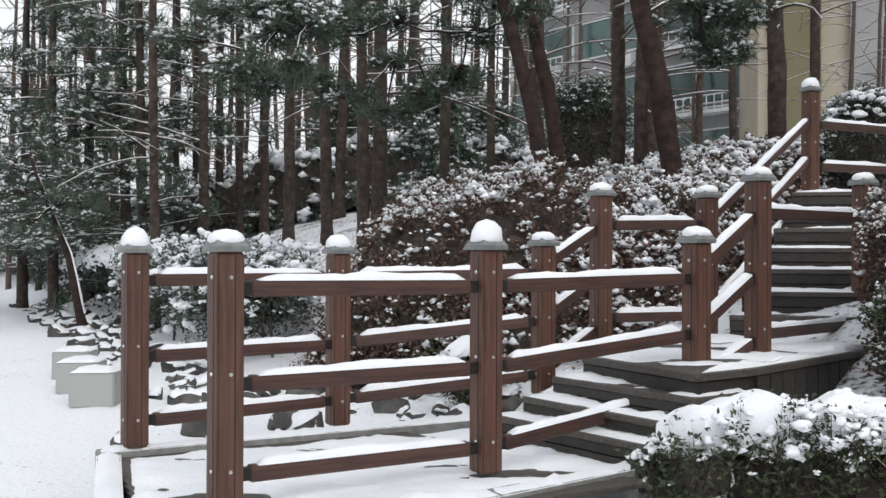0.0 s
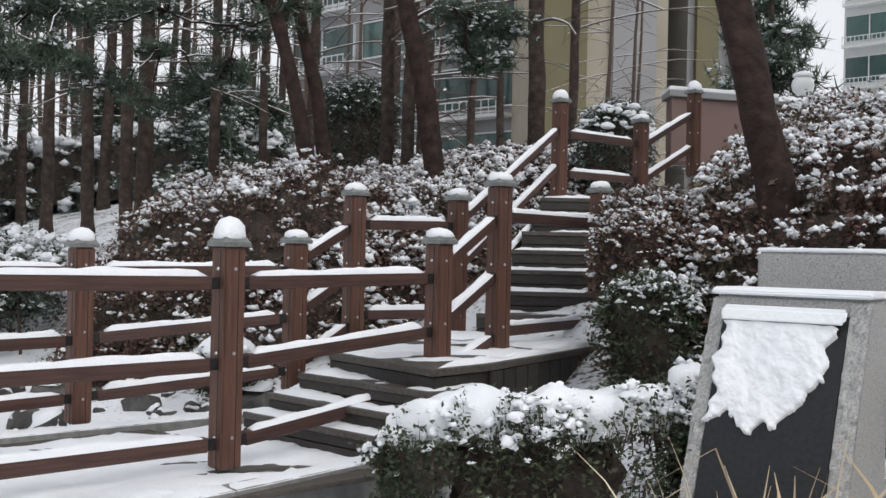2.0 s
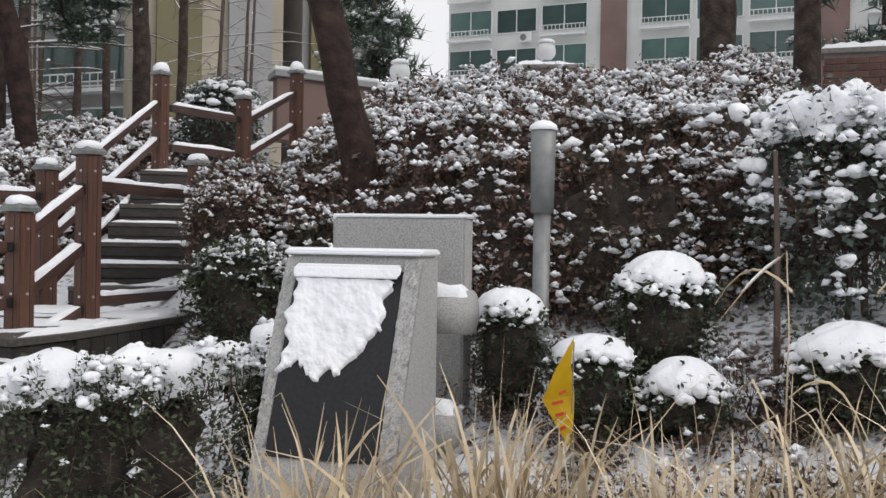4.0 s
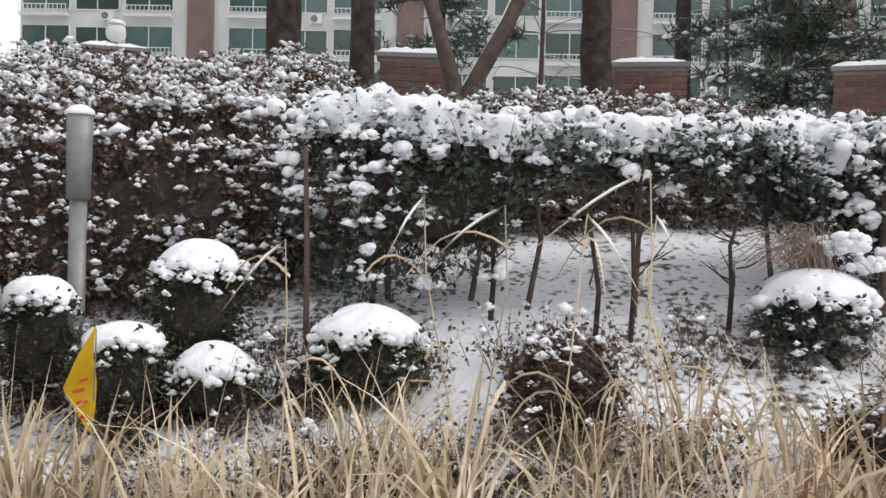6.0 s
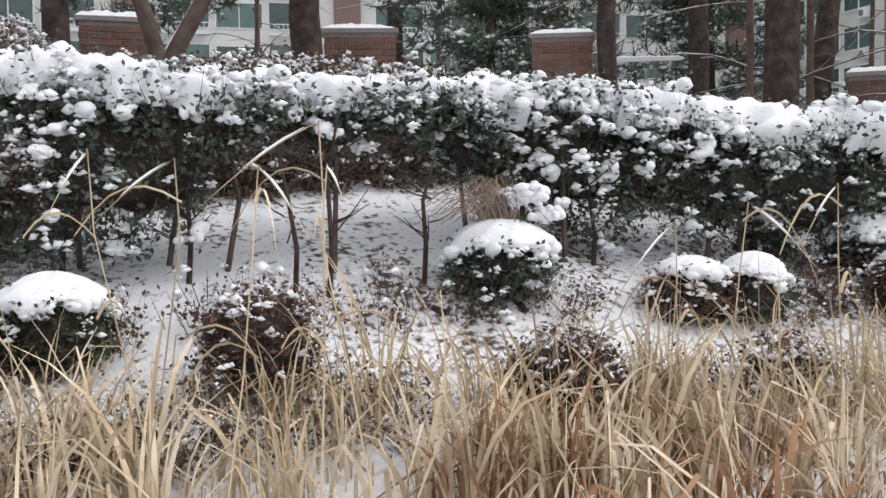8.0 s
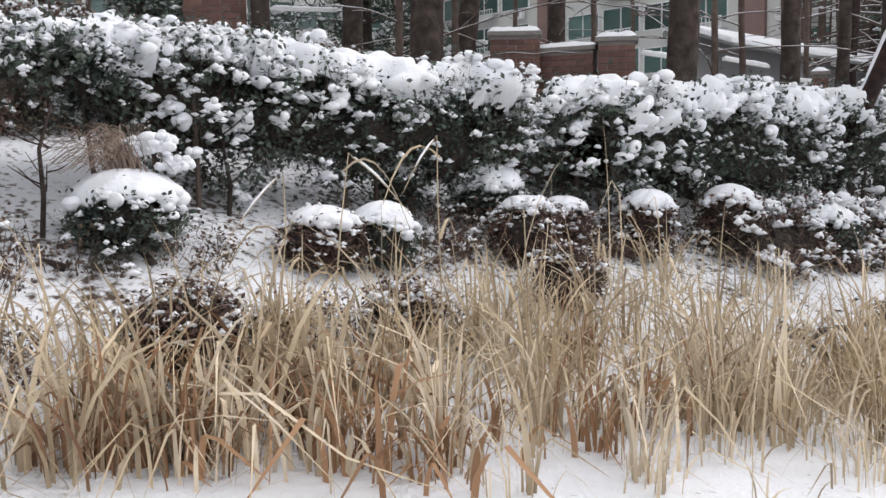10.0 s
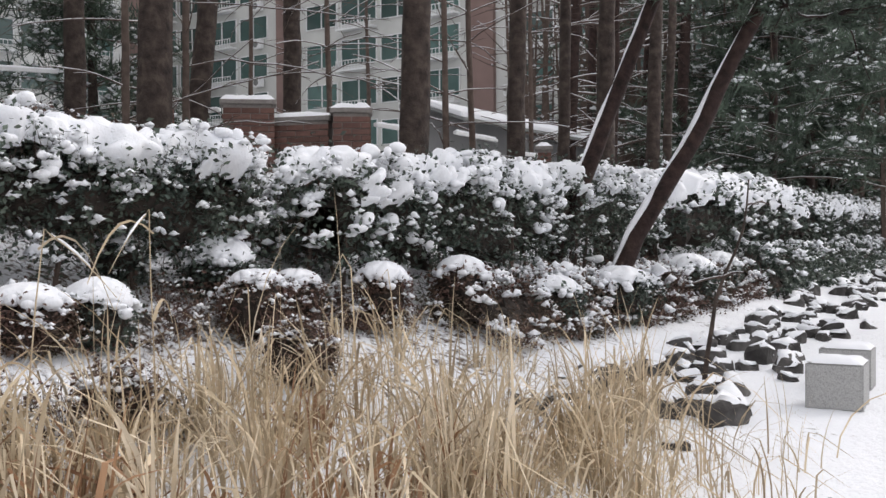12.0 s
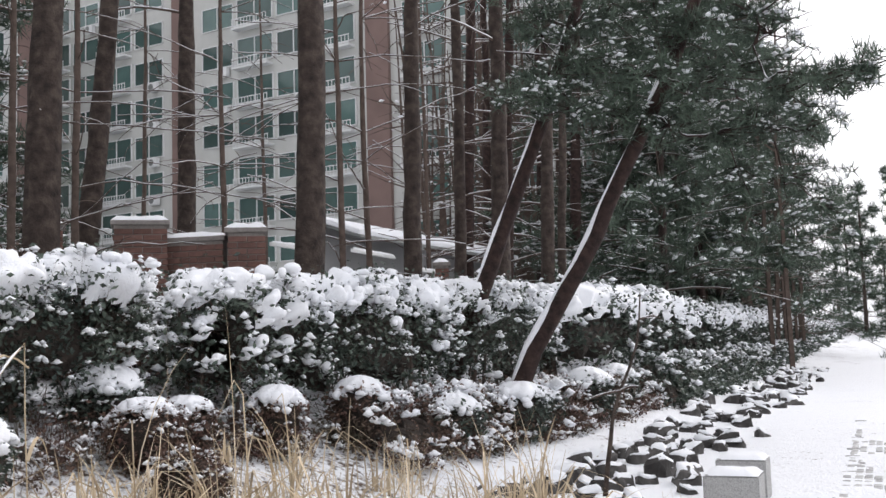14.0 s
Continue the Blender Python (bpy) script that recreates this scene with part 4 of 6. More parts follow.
# hedge beside the path in the other direction
hedge("hedge", [(-2.0, 11.5, 1.40), (-3.2, 14, 1.50), (-6, 19.3, 1.55)], 0.70, 1.20, "clipped evergreen hedge beside the path under snow", YEW, 0.055, 90, 0.30, 0.034, 0.0, seed=4.0, side_snow=0.8)
hedge("hedge", [(-6, 19.3, 1.5), (-12, 30.6, 1.5), (-25, 55, 1.6)], 0.75, 1.2, "clipped evergreen hedge beside the path under snow", YEW, 0.11, 14, 0.5, 0.07, 0.05, False, False, 5.0)
# low box hedge between stairs and stone
hedge("box_hedge", [(0.90, 4.28, 0.74), (1.35, 4.12, 0.75), (1.75, 4.0, 0.77), (2.15, 3.98, 0.84)], 0.27, 0.70, "low green boxwood hedge under thick snow", BOX, 0.028, 580, 0.15, 0.012, 0.04, False, True, 6.0, 0.8, 0.10, blanket=0.45, spread_to=0.15)
hedge("box_hedge", [(2.2, 4.4, 0.85), (2.75, 4.55, 0.9)], 0.26, 0.7, "low green boxwood hedge under thick snow", BOX, 0.026, 400, 0.15, 0.018, 0.04, False, True, 7.0, blanket=0.4, spread_to=0.15)

for x, y, r, t in ((2.82, 6.30, 0.34, 1.68), (3.02, 6.80, 0.36, 1.86)):
    ball_bush((x, y), r, t - float(land(x, y)), AZALEA, "tall brown azalea bush crowding the stairs", 0.3, "", x)
ball_bush((2.60, 5.60), 0.30, 1.30 - float(land(2.60, 5.60)), BOX, "round green bush with a light dusting of snow", 0.44, seed=1)
for (x, y), r, top, mat, cap, sd in (((3.92, 3.36), 0.245, 1.25, BOX, 0.78, 2), ((3.70, 2.98), 0.20, 0.80, BOX, 0.85, 3), ((4.20, 2.50), 0.27, 0.98, BOX, 0.80, 4),
                                     ((3.40, 3.24), 0.19, 0.89, BOX, 0.75, 5), ((3.30, 3.75), 0.17, 1.07, BOX, 0.85, 6), ((6.05, 1.05), 0.31, 1.09, YEW, 0.8, 7),
                                     ((6.90, -0.20), 0.21, 0.97, YEW, 0.85, 8), ((8.30, -0.78), 0.27, 1.19, YEW, 0.8, 9), ((8.15, -0.15), 0.2, 1.25, YEW, 0.7, 10),
                                     ((8.85, -1.98), 0.22, 0.99, AZALEA, 0.8, 11), ((8.42, -1.32), 0.23, 0.95, AZALEA, 0.55, 12), ((4.50, 1.62), 0.27, 0.92, AZALEA, 0.35, 13),
                                     ((6.62, 0.12), 0.26, 0.92, AZALEA, 0.55, 14), ((9.7, -2.75), 0.25, 1.0, AZALEA, 0.7, 15), ((5.12, 0.42), 0.28, 0.66, AZALEA, 0.3, 16), ((5.95, -0.44), 0.20, 0.62, AZALEA, 0.3, 18), ((7.2, -1.30), 0.24, 0.72, AZALEA, 0.4, 20), ((7.75, -1.05), 0.25, 0.98, AZALEA, 0.5, 23)):
    ball_bush((x, y), r, max(top - float(land(x, y)), r * 1.2), mat, "round clipped shrub with a thick cap of snow" if mat is not AZALEA else "small brown twiggy shrub dusted with snow", cap, seed=sd)

# thin dark saplings left standing in the gap of the hedge
def sapling(x, y, h, lean):
    g = float(land(x, y))
    st = thing("sapling", "thin dark bare sapling standing in the snowy bank", "sapling", (x, y, g), "bare saplings")
    top = np.array([lean * 0.10, -lean * 0.05, h])
    pts = np.array([(0, 0, -0.05), (0.012, -0.01, h * 0.3), (lean * 0.04 - 0.01, 0.01, h * 0.65), top])
    child("stem", tri_mesh("stem", *tube(pts, [0.016, 0.014, 0.011, 0.006], 7), BARK, True), st)
    for _ in range(9):
        f = rng.uniform(0.3, 0.95)
        q = pts[0] * (1 - f) + top * f
        az, L = rng.uniform(0, 6.3), rng.uniform(0.10, 0.30)
        e = q + np.array([math.cos(az) * L, math.sin(az) * L, L * rng.uniform(0.3, 1.0)])
        child("twig", tri_mesh("twig", *tube([q, (q + e) / 2 + np.array([0, 0, -0.01]), e], [0.005, 0.004, 0.002], 4), BARK), st)


for x, y, h, lean in ((5.32, 1.93, 0.85, -1), (5.42, 1.78, 0.95, 0.6), (4.85, 3.05, 0.70, -0.8), (5.9, 1.45, 0.7, 0.8), (5.12, 2.45, 0.75, 0.5), (6.9, 0.75, 0.6, -0.6)):
    sapling(x, y, h, lean)

# low uneven mounds along the hedge's foot
shrub_bank("low_shrubs", [(9.0, -3.0), (10.4, -4.1), (13.2, -6.4), (16.5, -9.0), (17.0, -8.3), (13.7, -5.8), (10.9, -3.5), (9.5, -2.4)], 0.50,
           "low brown shrub mounds at the hedge foot under snow", AZALEA, 0.045, 130, 0.55, 0.036, 0.35, 9.0)
shrub_bank("low_shrubs", [(16.0, -8.95), (22, -13.5), (32, -21.1), (46, -31.7), (46.6, -31.0), (32.6, -20.3), (22.6, -12.7), (16.6, -8.15)], 0.66,
           "low dark shrub mounds at the hedge foot under snow", YEW, 0.09, 38, 0.50, 0.07, 0.4, 3.0, False)
shrub_bank("low_shrubs", [(46.2, -31.85), (92, -66.6), (92.8, -65.7), (46.8, -31.1)], 0.7,
           "low dark shrub mounds at the hedge foot under snow", YEW, 0.2, 8, 0.75, 0.14, 0.4, 4.0, False)
for x, y, r in ((10.35, -3.75, 0.28), (11.45, -4.75, 0.33), (12.3, -5.3, 0.26), (13.6, -6.4, 0.36), (15.2, -7.5, 0.34)):
    ball_bush((x, y), r, r * 1.7, YEW, "low clipped shrub mound at the hedge foot under snow", 0.7, "hedge foot mounds", x)


# ---- stone marker with plaque ----
marker = thing("stone_marker", "grey granite marker with a snowy black plaque", "monument")
fl, fr = np.array((2.232, 3.905)), np.array((2.652, 3.449))
ax = Vector((*(fr - fl), 0)).normalized()
bk = Vector((-ax.y, ax.x, 0))
mz = float(land(2.4, 3.6)) - 0.1
mt = 1.255


def prism(name, pts, x0, x1, origin, mat, parent, label="", bevel=0.012):
    """A profile of (depth, height) pulled across from x0 to x1."""
    bm = bmesh.new()
    a = [bm.verts.new(origin + ax * x0 + bk * d + Vector((0, 0, z))) for d, z in pts]
    b = [bm.verts.new(origin + ax * x1 + bk * d + Vector((0, 0, z))) for d, z in pts]
    bm.faces.new(a)
    bm.faces.new(b[::-1])
    for k in range(len(pts)):
        n = (k + 1) % len(pts)
        bm.faces.new((a[k], b[k], b[n], a[n]))
    bmesh.ops.recalc_face_normals(bm, faces=bm.faces)
    if bevel:
        bmesh.ops.bevel(bm, geom=list(bm.edges), offset=bevel, segments=2, affect="EDGES")
    return child(name, bm_mesh(name, bm, mat), parent, label)


O = Vector((*fl, 0))
prism("body", [(-0.39, mz), (-0.36, 0.35), (-0.215, 0.78), (-0.02, mt), (0.21, mt), (0.21, mz)], 0.0, 0.62, O, GRANITE, marker, bevel=0.016)
prism("plaque", [(-0.345, 0.425), (-0.224, 0.78), (-0.058, 1.185), (-0.04, 1.185), (-0.20, 0.78), (-0.32, 0.425)], 0.058, 0.545, O, PLAQUE, marker, "black polished plaque", 0.002)
prism("snow", [(-0.05, mt - 0.003), (-0.055, mt + 0.012), (-0.02, mt + 0.026), (0.19, mt + 0.026), (0.215, mt + 0.01), (0.21, mt - 0.003)], -0.005, 0.625, O, SNOW, marker, "thin strip of snow", 0.006)
prism("snow", [(-0.090, 1.165), (-0.120, 1.150), (-0.098, 1.205), (-0.055, 1.215)], 0.060, 0.545, O, SNOW, marker, "strip of snow on the plaque's rim", 0.01)
# clotted snow sliding on the plaque: an uneven sheet with a ragged hem
nu, nv = 84, 84
u, w = np.meshgrid(np.linspace(0, 1, nu), np.linspace(0, 1, nv))
hem = 0.80 + np.interp(u, np.linspace(0, 1, 11), [-0.04, -0.03, 0.0, -0.05, -0.07, -0.02, -0.05, 0.0, 0.07, 0.13, 0.17]) + np.interp(u, np.linspace(0, 1, 31), rng.normal(0, 0.008, 31))
side_l, side_r = 0.03 * np.sin(w * 14) + 0.02 * np.sin(w * 37), 0.03 * np.sin(w * 11 + 2) + 0.03 * np.sin(w * 29)
zz = 1.145 - w * (1.145 - 0.66)
def soft_noise(width):
    """Random field on the sheet, smoothed over a few cells."""
    a = rng.normal(0, 1, (nv + 2 * width, nu + 2 * width))
    box = np.ones(width) / width
    for _ in range(2):
        a = np.apply_along_axis(lambda r: np.convolve(r, box, "same"), 0, a)
        a = np.apply_along_axis(lambda r: np.convolve(r, box, "same"), 1, a)
    a = a[width:width + nv, width:width + nu]
    return a / a.std()


clot = 0.55 * soft_noise(7) + 0.35 * soft_noise(4) + 0.15 * soft_noise(2)
cover = np.clip((zz - hem + 0.010 * clot) / 0.014, 0, 1) * np.clip((u - 0.04 - side_l) / 0.03, 0, 1) * np.clip((0.96 + side_r - u) / 0.03, 0, 1)
puff = np.where(cover > 0, 0.005 + 0.013 * cover ** 0.5 * (1 + 0.40 * clot), -0.012)
dd = np.interp(zz, [0.46, 0.78, 1.215], [-0.334, -0.224, -0.058]) - puff
pos = np.array(O) + np.array(ax) * (0.045 + u * 0.47)[..., None] + np.array(bk) * dd[..., None] + np.stack([0 * u, 0 * u, zz + puff * 0.35], -1)
i, j = np.meshgrid(np.arange(nu - 1), np.arange(nv - 1))
ok = (cover[:-1, :-1] > 0) | (cover[1:, 1:] > 0) | (cover[1:, :-1] > 0) | (cover[:-1, 1:] > 0)
q = (j * nu + i)[ok]
child("snow", tri_mesh("snow", pos.reshape(-1, 3), np.concatenate([np.stack([q, q + nu, q + nu + 1], 1), np.stack([q, q + nu + 1, q + 1], 1)]), SNOW, True), marker, "clotted snow slipping down the plaque")
# roughly hewn stone faces beside the plaque and down the flank
for x0, x1 in ((0.548, 0.622), (-0.002, 0.054)):
    zs, xs = np.meshgrid(np.linspace(mz + 0.12, mt - 0.02, 60), np.linspace(x0, x1, 7))
    dp = np.interp(zs, [mz, 0.35, 0.78, mt], [-0.39, -0.36, -0.215, -0.02]) - np.abs(rng.normal(0.004, 0.006, zs.shape)) - 0.001
    v = np.array(O) + np.array(ax) * xs[..., None] + np.array(bk) * dp[..., None] + np.stack([0 * zs, 0 * zs, zs], -1)
    i, j = np.meshgrid(np.arange(59), np.arange(6))
    q = (j * 60 + i).ravel()
    child("hewn_face", tri_mesh("hewn_face", v.reshape(-1, 3), np.concatenate([np.stack([q, q + 60, q + 61], 1), np.stack([q, q + 61, q + 1], 1)]), GRANITE), marker, "roughly hewn granite border")
# taller slab and round bars behind
O2 = Vector((2.656, 4.399, 0))
prism("back_slab", [(0, mz), (0, 1.435), (0.16, 1.435), (0.16, mz)], 0.0, 0.69, O2, GRANITE, marker, "taller granite slab behind")
prism("snow", [(-0.004, 1.433), (0.0, 1.45), (0.15, 1.455), (0.164, 1.433)], -0.004, 0.694, O2, SNOW, marker, "thin strip of snow", 0.006)
for z, r, x0, x1 in ((1.00, 0.10, 0.48, 0.76), (0.48, 0.09, 0.46, 0.70)):
    bm = bmesh.new()
    bmesh.ops.create_cone(bm, segments=24, radius1=r, radius2=r, depth=x1 - x0, cap_ends=True)
    bmesh.ops.bevel(bm, geom=[e for e in bm.edges if abs(e.verts[0].co.z - e.verts[1].co.z) < 1e-4], offset=0.008, segments=2, affect="EDGES")
    ob = child("round_bar", bm_mesh("round_bar", bm, GRANITE, True), marker, "round granite bar")
    mid = O + ax * ((x0 + x1) / 2) + bk * 0.30 + Vector((0, 0, z))
    ob.matrix_local = Matrix.Translation(mid) @ ax.to_track_quat("Z", "Y").to_matrix().to_4x4()
    snow_strip(O + ax * x0 + bk * 0.30 + Vector((0, 0, z + r * 0.72)), O + ax * x1 + bk * 0.30 + Vector((0, 0, z + r * 0.72)), r * 1.5, r * 0.72, marker)

# grey steel post, lamp head without glass
pole = thing("bollard_pole", "tall galvanised steel pole with a wider sleeve head", "pole", put(3.64, 3.97))
pz = float(land(3.64, 3.97))
child("shaft", tri_mesh("shaft", *tube([(0, 0, -0.1), (0, 0, 1.49 - pz)], [0.044, 0.044], 16), STEEL, True), pole)
child("sleeve", tri_mesh("sleeve", *tube([(0, 0, 1.47 - pz), (0, 0, 1.475 - pz), (0, 0, 1.90 - pz), (0, 0, 1.905 - pz)], [0.03, 0.060, 0.066, 0.060], 20), STEEL, True), pole)
v = ICO1_V * np.array([0.078, 0.078, 0.055])
v[:, 2] = np.maximum(v[:, 2], 0) + 1.90 - pz
child("snow", tri_mesh("snow", v, ICO1_F, SNOW, True), pole, "small cap of snow")

# little yellow warning flag on a wire
fx, fy = 2.98, 2.85
flag = thing("marker_flag", "small yellow pennant with red marks on a wire", "flag", put(fx, fy))
fz = float(land(fx, fy))
child("wire", tri_mesh("wire", *tube([(0, 0, -0.05), (0.01, 0.0, 0.93 - fz)], [0.004, 0.003], 6), STEEL), flag)
bm = bmesh.new()
sideways = Vector((-0.80, 0.55, 0)).normalized()
rows = [[(0.0, 0.95), (0.0, 0.95)], [(-0.006, 0.84), (0.055, 0.82)], [(-0.012, 0.72), (0.115, 0.70)], [(-0.01, 0.62), (0.085, 0.645)], [(0.0, 0.53), (0.015, 0.54)]]
vs = [[bm.verts.new(sideways * u + Vector((0.012 * math.sin(z * 20), 0.012 * math.cos(z * 17), z - fz))) for u, z in r] for r in rows]
bm.faces.new((vs[0][0], vs[1][0], vs[1][1]))
for a, b in zip(vs[1:], vs[2:]):
    bm.faces.new((a[0], b[0], b[1], a[1]))
bmesh.ops.solidify(bm, geom=list(bm.faces), thickness=0.002)
pennant = child("pennant", bm_mesh("pennant", bm, YELLOW), flag)
for z, u0, u1 in ((0.74, 0.02, 0.05), (0.70, 0.03, 0.075), (0.655, 0.02, 0.06), (0.60, 0.02, 0.045)):
    beam("mark", sideways * u0 + Vector((-0.008, -0.012, z - fz)), sideways * u1 + Vector((-0.008, -0.012, z - fz - 0.012)), 0.003, 0.012, REDINK, flag, 0)


# ---- granite seat blocks and the stone edging ----
def granite_block(x, y, turn, w=0.40, d=0.40, h=0.40):
    b = thing("stone_block", "grey granite seat block topped with snow", "stone block", (x, y, -0.01), "granite seat blocks", turn=turn)
    child("block", bm_mesh("block", box_bm(w, d, h, (0, 0, h / 2), 0.014, 2), GRANITE), b)
    c = [(-w / 2, -d / 2), (w / 2, -d / 2), (w / 2, d / 2), (-w / 2, d / 2)]
    snow_sheet("snow", c, h, 0.035, b, 0.004, 0.04)


for x, y in ((7.62, -5.06), (8.42, -5.60), (-3.28, 9.42), (-3.75, 10.28), (-4.25, 11.4)):
    granite_block(x, y, -0.65 if x > 0 else 0.10, *((0.36, 0.38, 0.33) if x > 0 else (0.40, 0.40, 0.32)))


def rock(x, y, size):
    n = len(ICO1_V)
    v = ICO1_V + 0.30 * np.sin(ICO1_V[:, [1, 2, 0]] * 2.3 + rng.uniform(0, 6, 3)) + rng.normal(0, 0.10, (n, 3))
    v = np.sign(v) * np.abs(v) ** 0.62 * np.array([1, rng.uniform(0.55, 0.9), rng.uniform(0.6, 0.95)]) * size
    v[:, 2] += v[:, 0] * rng.uniform(-0.35, 0.35) + v[:, 1] * rng.uniform(-0.35, 0.35)
    r = thing("rock", "dark edging rock half under snow", "rock", put(x, y, size * -0.10), "rocks along the path", turn=rng.uniform(0, 6.3))
    child("stone", tri_mesh("stone", v, ICO1_F, ROCK), r)
    w = v * np.array([0.80, 0.80, 1]) + rng.normal(0, size * 0.05, v.shape) + np.array([0, 0, 0.012 + size * 0.06])
    w[:, 2] = np.maximum(w[:, 2], size * 0.46)
    child("snow", tri_mesh("snow", w, ICO1_F, SNOW, True), r, "pillow of snow")


for k in range(190):
    t = (k / 190) ** 1.5 * 30
    a = rng.uniform(0.05, 1.25)
    x, y = 6.7 + 0.797 * t + 0.604 * (a - 0.1) + rng.normal(0, 0.12), -3.55 - 0.604 * t + 0.796 * (a - 0.1) + rng.normal(0, 0.12)
    rock(x, y, rng.uniform(0.08, 0.19) if k < 90 else rng.uniform(0.11, 0.21))
for k in range(115):
    t = (k / 115) ** 1.3 * 20
    a = rng.uniform(-0.25, 1.1)
    x, y = -2.2 - 0.468 * t + 0.884 * a, 9.0 + 0.884 * t + 0.468 * a
    rock(x, y, rng.uniform(0.08, 0.20))
for _ in range(20):
    rock(rng.uniform(-2.1, 0.5), rng.uniform(7.0, 8.7), rng.uniform(0.04, 0.10))
for x, y, s in ((-0.75, 7.3, 0.16), (-0.2, 7.2, 0.2), (0.1, 7.5, 0.15), (-1.1, 7.6, 0.17), (-1.6, 7.2, 0.15), (-1.3, 8.2, 0.18), (-0.5, 8.3, 0.17), (0.4, 7.9, 0.2), (-1.9, 7.9, 0.2), (-2.2, 7.1, 0.14)):
    rock(x, y, s)
ball_bush((0.15, 8.0), 0.25, 0.5, BOX, "round green bush with a light snow cap", 0.75, seed=21)
ball_bush((0.72, 6.25), 0.22, 0.42, BOX, "small green shrub dusted with snow", 0.5, seed=22)

# ---- dry grasses ----
def grass(name, centres, label, mat, count, height, width, lean=0.5):
    """Clumps of long dry blades, arching outwards, some snapped over."""
    parts = []
    seg = 6
    for (cx, cy), scale in centres:
        n = int(count * scale)
        r = np.abs(rng.normal(0, 0.13, n))
        az = rng.uniform(0, 2 * np.pi, n)
        x, y = cx + r * np.cos(az), cy + r * np.sin(az)
        z = land(x, y)
        h = height * scale * rng.uniform(0.3, 1.2, n)
        out = az + rng.normal(0, 0.7, n)
        bend = np.abs(rng.normal(lean * 0.7, 0.5, n)) + r * 1.5
        snap = rng.random(n) < 0.56
        sn = rng.uniform(0.45, 0.8, n)
        t = np.linspace(0, 1, seg)[None]
        horiz = h[:, None] * (bend[:, None] * 0.55 * t ** 2)
        vert = h[:, None] * (t - 0.28 * bend[:, None] * t ** 2.5)
        over = np.clip(t - sn[:, None], 0, 1) * snap[:, None]
        horiz = horiz + over * h[:, None] * 0.7
        vert = vert - over * h[:, None] * 1.5
        px, py, pz = x[:, None] + horiz * np.cos(out)[:, None], y[:, None] + horiz * np.sin(out)[:, None], z[:, None] - 0.02 + np.maximum(vert, 0.01 * t)
        w = width * rng.uniform(0.25, 1.3, n)[:, None] * (1 - t ** 3 * 0.9)
        fa = rng.uniform(0, 2 * np.pi, n)[:, None] + t * 0.6
        wx, wy = np.cos(fa) * w / 2, np.sin(fa) * w / 2
        a = np.stack([px - wx, py - wy, pz], -1)
        b = np.stack([px + wx, py + wy, pz + w * 0.2], -1)
        v = np.stack([a, b], 2).reshape(n, seg * 2, 3)
        k = np.arange(seg - 1) * 2
        f = np.concatenate([np.stack([k, k + 1, k + 3], 1), np.stack([k, k + 3, k + 2], 1)])
        f = f[None] + (np.arange(n) * seg * 2)[:, None, None]
        parts.append((v.reshape(-1, 3), f.reshape(-1, 3)))
    g = thing(name, label, "grass", kind="stuff")
    child("blades", tri_mesh("blades", *joined(parts), mat), g)
    return g


def bed(n, x0, x1, y0, y1, s0, s1, big, small):
    """Clump places in the planting bed, s in from the path's edge, clear of the stone and the deck."""
    out = []
    while len(out) < n:
        x, y = rng.uniform(x0, x1), rng.uniform(y0, y1)
        if s0 < inland(x, y) < s1 and not (x < 2.75 and y > 3.0) and not (x < 1.6 and y > 2.6) and (x - 0.6) ** 2 + (y + 0.9) ** 2 > 14:
            out.append(((x, y), rng.uniform(small, big)))
    return out


grass("dry_grass", bed(30, 1.4, 4.3, 0.0, 3.1, 0.15, 1.45, 1.05, 0.6), "tall straw-coloured dry grass clumps in snow", STRAW, 32, 0.78, 0.020, 0.6)
grass("dry_grass", bed(22, 2.4, 7.0, -3.2, 1.4, 0.15, 1.7, 1.0, 0.5), "tall straw-coloured dry grass clumps in snow", STRAW, 20, 0.84, 0.019, 0.8)
grass("dry_grass", bed(34, 4.0, 7.8, -3.9, -0.8, 0.1, 1.9, 1.1, 0.5), "tall straw-coloured dry grass clumps in snow", STRAW, 24, 0.82, 0.016, 0.85)
grass("dry_grass", bed(26, 4.0, 7.4, -4.6, -2.2, 0.0, 0.7, 0.7, 0.3), "sparse short dry grass by the path", STRAW, 16, 0.7, 0.010, 0.7)
grass("dry_grass", bed(36, 2.8, 9.0, -3.5, 2.8, 1.3, 2.3, 0.9, 0.45), "short straw-coloured dry grass among the shrubs", STRAW, 28, 0.74, 0.014, 0.8)
grass("russet_grass", bed(14, 1.6, 6.5, -2.6, 2.6, 0.3, 1.6, 0.8, 0.45), "russet dead grass clumps", RUSSET, 40, 0.68, 0.021)
grass("dry_grass", bed(24, 1.9, 4.8, -0.9, 2.3, 0.15, 1.6, 1.15, 0.7), "tall straw-coloured dry grass clumps in snow", STRAW, 25, 0.80, 0.022, 1.0)
grass("dry_grass", bed(22, 3.4, 6.4, -3.4, -1.2, -0.55, 0.7, 0.85, 0.45), "sparse short dry grass by the path", STRAW, 26, 0.72, 0.012, 0.6)
grass("dry_grass", bed(24, 3.9, 6.3, -4.2, -1.6, -1.0, -0.2, 0.8, 0.4), "sparse short dry grass by the path", STRAW, 15, 0.75, 0.010, 0.55)
grass("dry_grass", bed(22, 4.0, 7.0, -2.2, 0.2, 0.8, 2.0, 1.0, 0.6), "tall straw-coloured dry grass clumps among the shrubs", STRAW, 24, 0.80, 0.016, 0.9)
